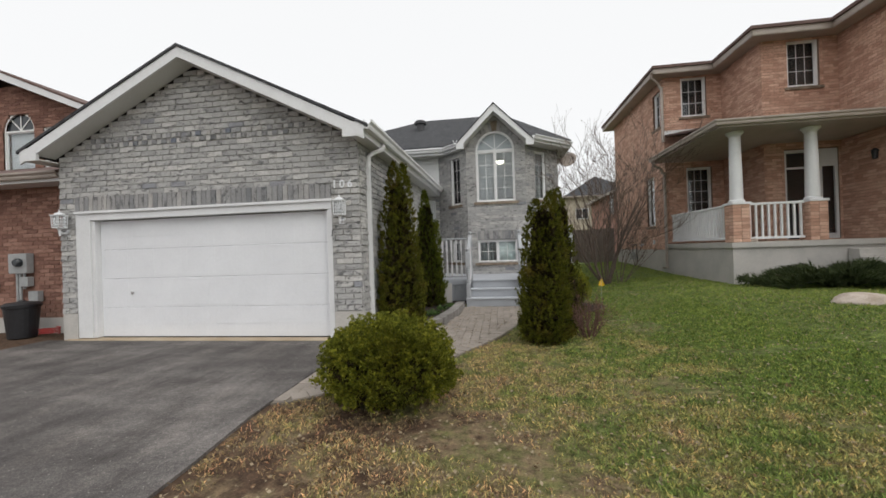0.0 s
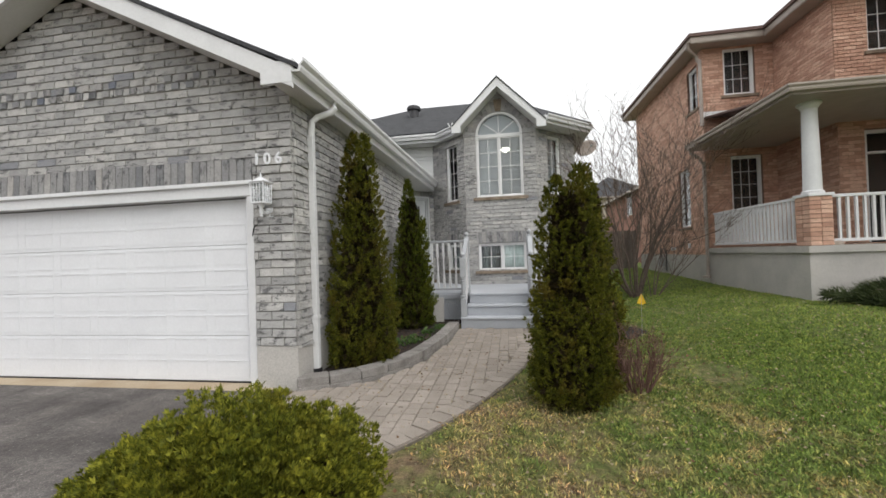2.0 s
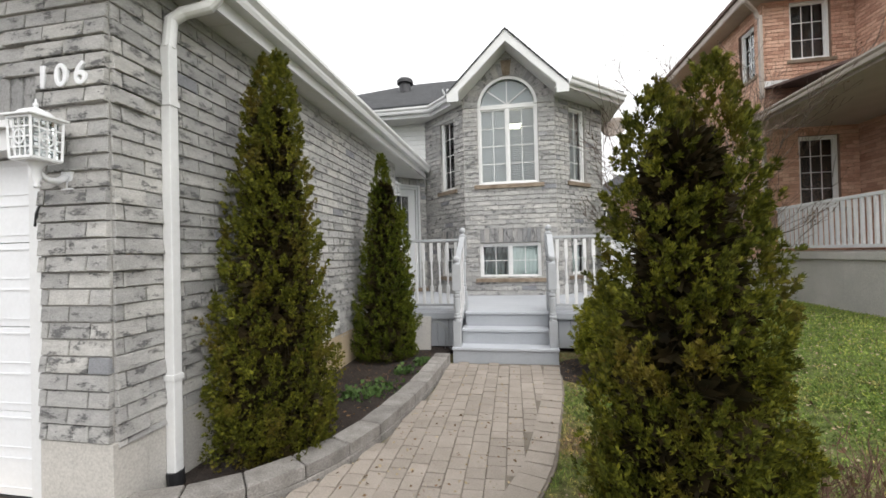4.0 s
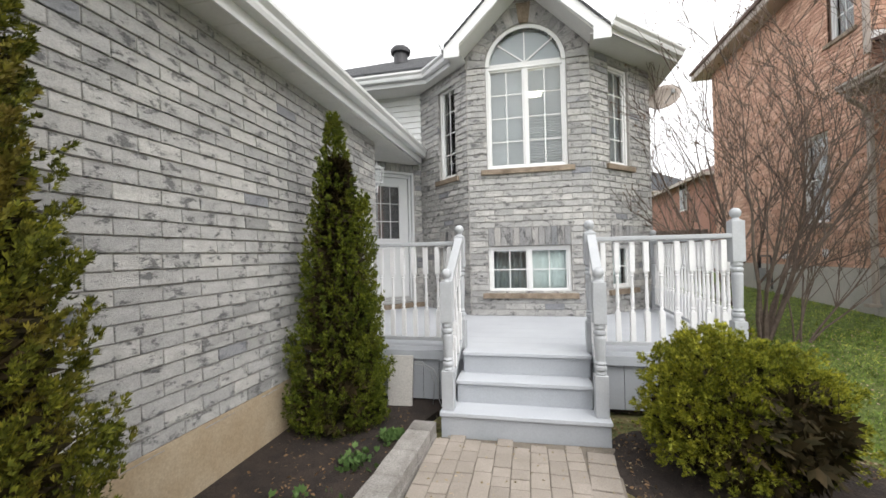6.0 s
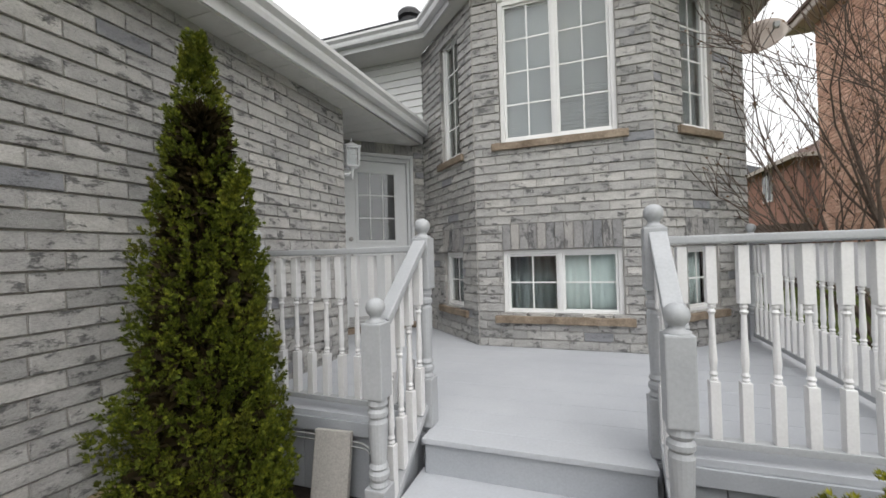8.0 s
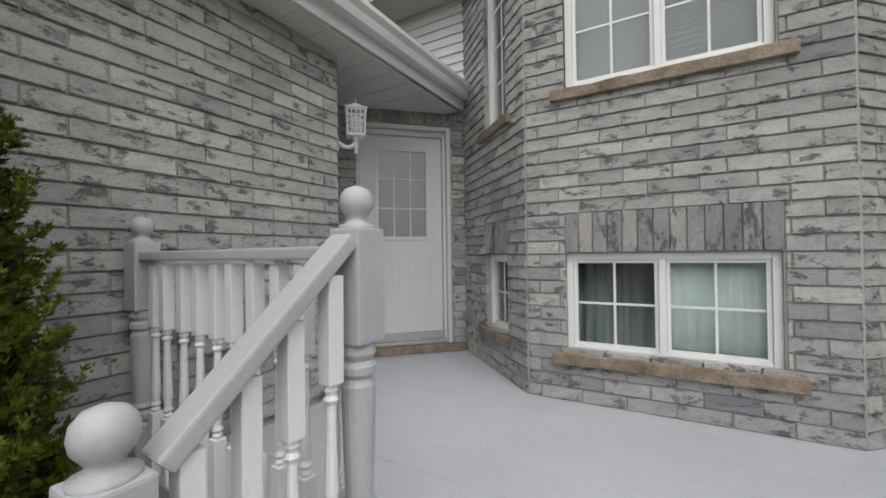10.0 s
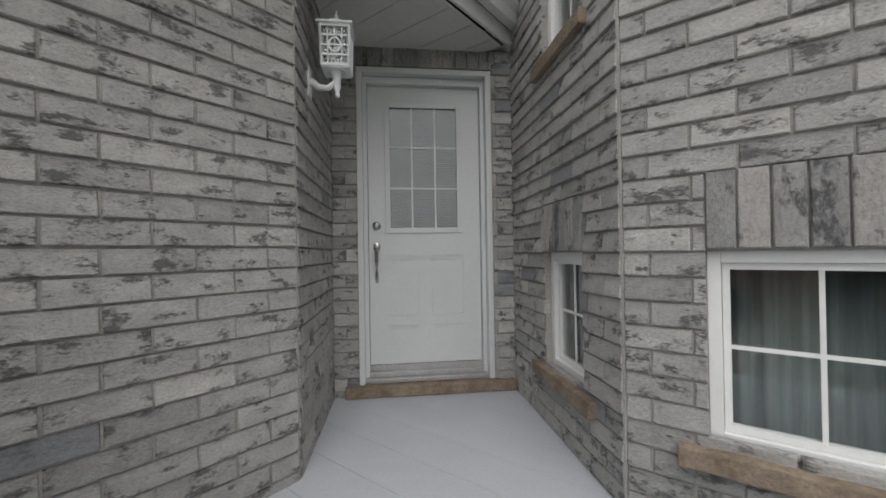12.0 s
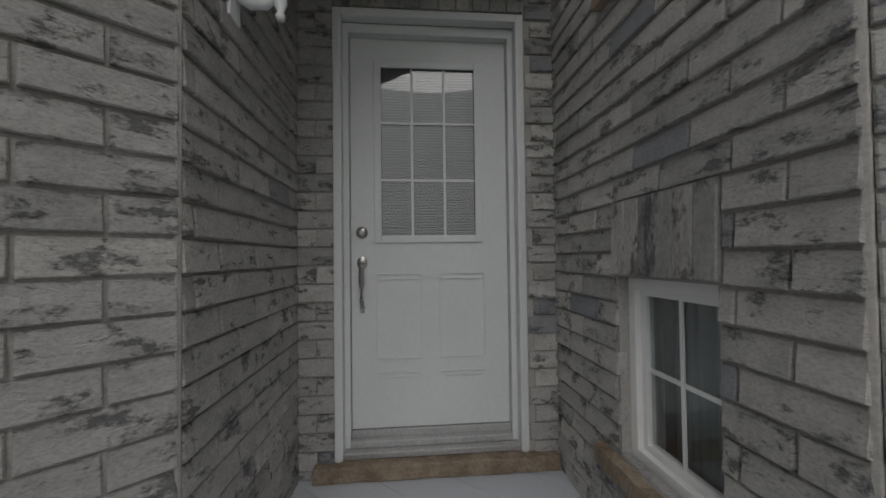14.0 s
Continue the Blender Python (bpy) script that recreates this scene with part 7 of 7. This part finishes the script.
def boulder(name, x, y, z, sx, sy, sz, material, label, category, seed):
    t = thing(name, label, category, (x, y, z))
    bm = bmesh.new()
    bmesh.ops.create_icosphere(bm, subdivisions=4, radius=1)
    for v in bm.verts:
        k = 1 + 0.22 * noise.noise(v.co * 1.3 + Vector((seed, 0, 0))) + 0.06 * noise.noise(v.co * 5)
        v.co = Vector((v.co.x * sx * k, v.co.y * sy * k, max(-0.4, v.co.z) * sz * k))
    part("stone", bm, material, t, smooth=True)


boulder("boulder", 5.35, 7.25, land(5.35, 7.25) + 0.02, 0.42, 0.28, 0.17, ROCK, "pale brown rounded boulder on the lawn", "boulder", 2)
boulder("pebble", 5.72, 10.72, PF + 0.03, 0.10, 0.07, 0.055, ROCK, "small pale stone on the porch edge", "stone", 5)
fl = thing("marker_flag", "small yellow marker flag standing in the lawn", "flag", (1.50, 8.80, land(1.50, 8.80)))
bm = bmesh.new()
tube(bm, [(0, 0, -0.02), (0.01, 0, 0.72)], 0.003, 6)
part("wire", bm, METER_GREY, fl)
bm = bmesh.new()
vs_ = [bm.verts.new(p) for p in ((0.01, 0.0, 0.72), (-0.07, -0.02, 0.56), (0.03, 0.02, 0.53), (0.08, 0.0, 0.56))]
bm.faces.new(vs_)
cl2 = part("cloth", bm, YELLOW, fl)
cl2.modifiers.new("thickness", "SOLIDIFY").thickness = 0.002

# fence between the houses
fence = thing("fence", "weathered brown board fence between the houses", "fence", (0, 21.3, 0.55))
x = 1.4
while x < 5.2:
    bm = bmesh.new()
    box(bm, x, x + 0.135, -0.012, 0.012, 0.0, 1.75 + random.uniform(-0.015, 0.015))
    part("board", bm, FENCE_WOOD, fence)
    x += 0.142
for z in (0.35, 1.4):
    bm = bmesh.new()
    box(bm, 1.4, 5.2, 0.013, 0.05, z, z + 0.09)
    part("rail", bm, FENCE_WOOD, fence)


def far_house(x0, x1, y0, y1, base, eave, ridge, wall_mat, roof_mat, label, wins, face="front"):
    t = thing("house", label, "house", (x0, y0, base))
    w, d, e, r = x1 - x0, y1 - y0, eave - base, ridge - base
    bm = bmesh.new()
    box(bm, 0, w, 0, d, -1, e)
    part("wall", bm, wall_mat, t)
    bm = bmesh.new()
    o = 0.4
    a = min(w, d) / 2
    if w > d:
        p, q = (a, d / 2, r), (w - a, d / 2, r)
    else:
        p, q = (w / 2, a, r), (w / 2, d - a, r)
    c = [(-o, -o, e), (w + o, -o, e), (w + o, d + o, e), (-o, d + o, e)]
    if w > d:
        for poly in ([c[0], c[1], q, p], [c[1], c[2], q], [c[2], c[3], p, q], [c[3], c[0], p]):
            slab(bm, poly, 0.1)
    else:
        for poly in ([c[0], c[1], p], [c[1], c[2], q, p], [c[2], c[3], q], [c[3], c[0], p, q]):
            slab(bm, poly, 0.1)
    part("roof", bm, roof_mat, t)
    bm = bmesh.new()
    for s0, s1, t0, t1 in ((-o - 0.08, w + o, -o - 0.08, -o), (-o - 0.08, -o, -o, d + o)):
        box(bm, s0, s1, t0, t1, e - 0.15, e - 0.001)
    part("gutter", bm, TAUPE, t)
    for side, u, z, ww, hh in wins:
        win = tagged(new("window"), "")
        win.parent = t
        win.location = (u, -0.02, z - base) if side == "front" else (-0.02, u, z - base)
        win.rotation_euler = (0, 0, 0 if side == "front" else -math.pi / 2)
        bm = bmesh.new()
        box(bm, -ww / 2, ww / 2, -0.05, 0.0, -hh / 2, hh / 2)
        part("window_frame", bm, TRIM_WHITE, win)
        bm = bmesh.new()
        for s in (-1, 1):
            box(bm, s * ww / 4 - ww / 4 + 0.06, s * ww / 4 + ww / 4 - 0.06, -0.06, -0.051, -hh / 2 + 0.07, hh / 2 - 0.07)
        part("pane", bm, GLASS_DARK, win)
    return t


FAR_BRICK = brick_mat("far_red_brick", [(0.0, (0.30, 0.155, 0.12)), (1.0, (0.38, 0.20, 0.155))], (0.20, 0.10, 0.08), 0.9)
GLASS_DARK, nt_, b_ = nodes_of("dark_glass")
b_.inputs["Base Color"].default_value = (0.03, 0.035, 0.04, 1)
b_.inputs["Roughness"].default_value = 0.08
far_house(7.4, 15.0, 26.5, 36, 0.6, 5.1, 7.1, FAR_BRICK, BROWN_SHINGLE, "red brick two-storey house beyond the fence", [("left", 3.0, 4.4, 0.9, 1.5), ("front", 1.2, 4.4, 0.9, 1.4)])
far_house(7.0, 15.0, 46, 56, 0.6, 7.0, 9.8, BEIGE, SHINGLE, "beige two-storey house far behind the fence", [("front", 1.6, 5.0, 1.4, 1.2), ("front", 4.5, 5.0, 1.2, 1.2)])

# ---- the red brick house beyond the garage ----
LB, LM = DARK_RED_BRICK, RED_MORTAR
brick_wall("wall_west_lower", (-9.55, 6.75), 180, 0.3, 3.2, lambda z: [(0.0, 7.0)], "dark red brick lower front of the far neighbour's house", material=LB, mortar=LM, course=0.085, length=0.26)
brick_wall("wall_west_upper", (-11.6, 8.95), 180, 3.0, 6.5, lambda z: minus(0.0, 6.0, ([(14.52 - 11.6 - 1.02, 14.55 - 11.6)] if 3.6 < z < 5.25 else []) + ([(14.02 - 11.6 - math.sqrt(max(0, 0.52 ** 2 - (z - 5.25) ** 2)), 14.02 - 11.6 + math.sqrt(max(0, 0.52 ** 2 - (z - 5.25) ** 2)))] if 5.25 <= z < 5.77 else []) + ([(12.75 - 11.6, 13.2 - 11.6)] if 4.0 < z < 5.3 else []))
           if z < 5.7 or z > 9 else [(max(0.0, 14.44 - 11.6 - (6.7 - z) / 0.42), min(6.0, 14.44 - 11.6 + (6.7 - z) / 0.42))], "dark red brick upper gable of the far neighbour's house", material=LB, mortar=LM, course=0.085, length=0.26, step=0.1)
# near-black filling in place of rooms without light
bm = bmesh.new()
box(bm, -17, -9.6, 6.98, 16, 0.0, 3.15)
box(bm, -17, -11.65, 9.2, 16, 3.15, 5.6)
tagged(part("wall_west_inner", bm, UNLIT_ROOM), "near-black filling for the unlit inside of the far neighbour's house", kind="structure")
bm = bmesh.new()
box(bm, -16.5, -9.54, 6.73, 6.95, -0.1, 0.32)
tagged(part("foundation", bm, CONCRETE), "grey concrete foundation of the far neighbour's house", kind="structure")
bm = bmesh.new()
slab(bm, [(-17, 6.25, 3.32), (-9.2, 6.25, 3.32), (-9.2, 8.96, 4.15), (-17, 8.96, 4.15)], 0.06)
for s in (-1, 1):
    slab(bm, [(-14.44, 8.55, 6.95), (-14.44, 16, 6.95), (-14.44 + s * 3.0, 16, 5.68), (-14.44 + s * 3.0, 8.55, 5.68)], 0.06)
tagged(part("roof_west", bm, BROWN_SHINGLE), "brown shingle roofs of the far neighbour's house", kind="structure")
gutter("gutter_west", [(-17, 6.27, 3.16), (-9.22, 6.27, 3.16)], "taupe gutter of the far neighbour's lower roof", TAUPE, side=1, size=0.13)
bm = bmesh.new()
box(bm, -17, -9.2, 6.29, 6.75, 3.10, 3.13)
box(bm, -17, -9.2, 6.27, 6.29, 3.10, 3.27)
for s in (-1, 1):
    vs = [bm.verts.new((-14.44 + s * u, yy, 6.89 - u * 0.4233 - dz)) for yy in (8.56, 8.60) for u, dz in ((0, 0), (3.0, 0), (3.0, 0.16), (0, 0.2))]
    for f in ((0, 1, 2, 3), (7, 6, 5, 4), (0, 4, 5, 1), (2, 6, 7, 3), (1, 5, 6, 2), (3, 7, 4, 0)):
        bm.faces.new([vs[i] for i in f])
tagged(part("trim_west", bm, TRIM_WHITE), "pale eave boards of the far neighbour's house", kind="structure")
ww = window((-11.6, 8.95), 180, 1.90, 2.95, 3.6, 5.25, [(1.0, 1, 1)], "tall arched white window on the dark red gable", recess=0.06, stone=False)
blind((-11.6, 8.95), 180, 1.96, 2.89, 3.66, 5.2, "closed white blind behind the arched window", gap=0.05, tilt=75)
window((-11.6, 8.95), 180, 1.15, 1.60, 4.0, 5.3, [(1.0, 1, 2)], "small white window on the dark red gable", recess=0.06, stone=False)
bm = bmesh.new()
uc = 14.02 - 11.6
for k in range(20):
    a0, a1 = math.pi * k / 20, math.pi * (k + 1) / 20
    vs = [bm.verts.new((uc + r * math.cos(a), yy, 5.25 + r * math.sin(a))) for yy in (-0.11, -0.03) for r, a in ((0.46, a0), (0.53, a0), (0.53, a1), (0.46, a1))]
    for f in ((0, 1, 2, 3), (7, 6, 5, 4), (0, 4, 5, 1), (2, 6, 7, 3)):
        bm.faces.new([vs[i] for i in f])
for a in (45, 90, 135):
    bar(bm, (uc, -0.06, 5.26), (uc + 0.47 * math.cos(radians(a)), -0.06, 5.26 + 0.47 * math.sin(radians(a))), 0.01, 0.03)
part("arch_frame", bm, VINYL, ww)
bm = bmesh.new()
c0 = bm.verts.new((uc, -0.075, 5.25))
arc = [bm.verts.new((uc + 0.47 * math.cos(math.pi * k / 20), -0.075, 5.25 + 0.47 * math.sin(math.pi * k / 20))) for k in range(21)]
for a, b in zip(arc, arc[1:]):
    bm.faces.new((c0, a, b))
part("pane", bm, GLASS_DARK, ww)

em = thing("electric_meter", "grey electric meter box with conduits on dark red brick", "electric meter", (-10.75, 6.70, 1.45))
bm = bmesh.new()
box(bm, -0.26, 0.20, -0.12, 0.02, -0.17, 0.25, None, 0.012)
part("box", bm, METER_GREY, em)
bm = bmesh.new()
lathe(bm, [(0.09, 0), (0.09, 0.06), (0.07, 0.09)], sides=18)
bmesh.ops.transform(bm, matrix=pose(0.03, -0.12, 0.06, 90), verts=bm.verts)
part("dial", bm, GLASS_DARK, em)
bm = bmesh.new()
for u, za in ((-0.12, -1.3), (-0.04, -1.3), (0.06, -0.5)):
    tube(bm, [(u, -0.06, -0.17), (u, -0.06, za)], 0.025, 8)
box(bm, -0.0, 0.19, -0.1, 0.02, -0.45, -0.25, None, 0.01)
box(bm, 0.18, 0.42, -0.09, 0.02, -0.78, -0.55, None, 0.01)
part("conduit", bm, METER_GREY, em)
cbx = thing("wall_outlet_box", "small cream utility box on dark red brick", "utility box", (-11.55, 6.70, 1.0))
bm = bmesh.new()
box(bm, -0.11, 0.11, -0.06, 0.02, -0.08, 0.08, None, 0.02)
part("cover", bm, BEIGE, cbx)
hs_ = thing("garden_hose", "coiled red garden hose lying by the wall", "hose", (-9.85, 6.45, 0.02))
bm = bmesh.new()
tube(bm, [(0.19 * math.cos(k * 0.5) * (1 + 0.02 * k % 0.1), 0.13 * math.sin(k * 0.5), 0.02 + 0.003 * k) for k in range(42)], 0.012, 6)
part("coil", bm, RED_RUBBER, hs_, smooth=True)
bn = thing("rubbish_bin", "round black plastic rubbish bin with a lid", "bin", (-10.22, 6.25, 0.0))
bm = bmesh.new()
lathe(bm, [(0.20, 0.0), (0.22, 0.02), (0.27, 0.60), (0.285, 0.61), (0.285, 0.65), (0.26, 0.66)], sides=24)
part("tub", bm, BLACK, bn)
bm = bmesh.new()
lathe(bm, [(0.295, 0.62), (0.30, 0.67), (0.24, 0.71), (0.06, 0.73), (0.05, 0.75)], sides=24)
part("lid", bm, BLACK, bn)

lay_bricks()
lay_pavers()
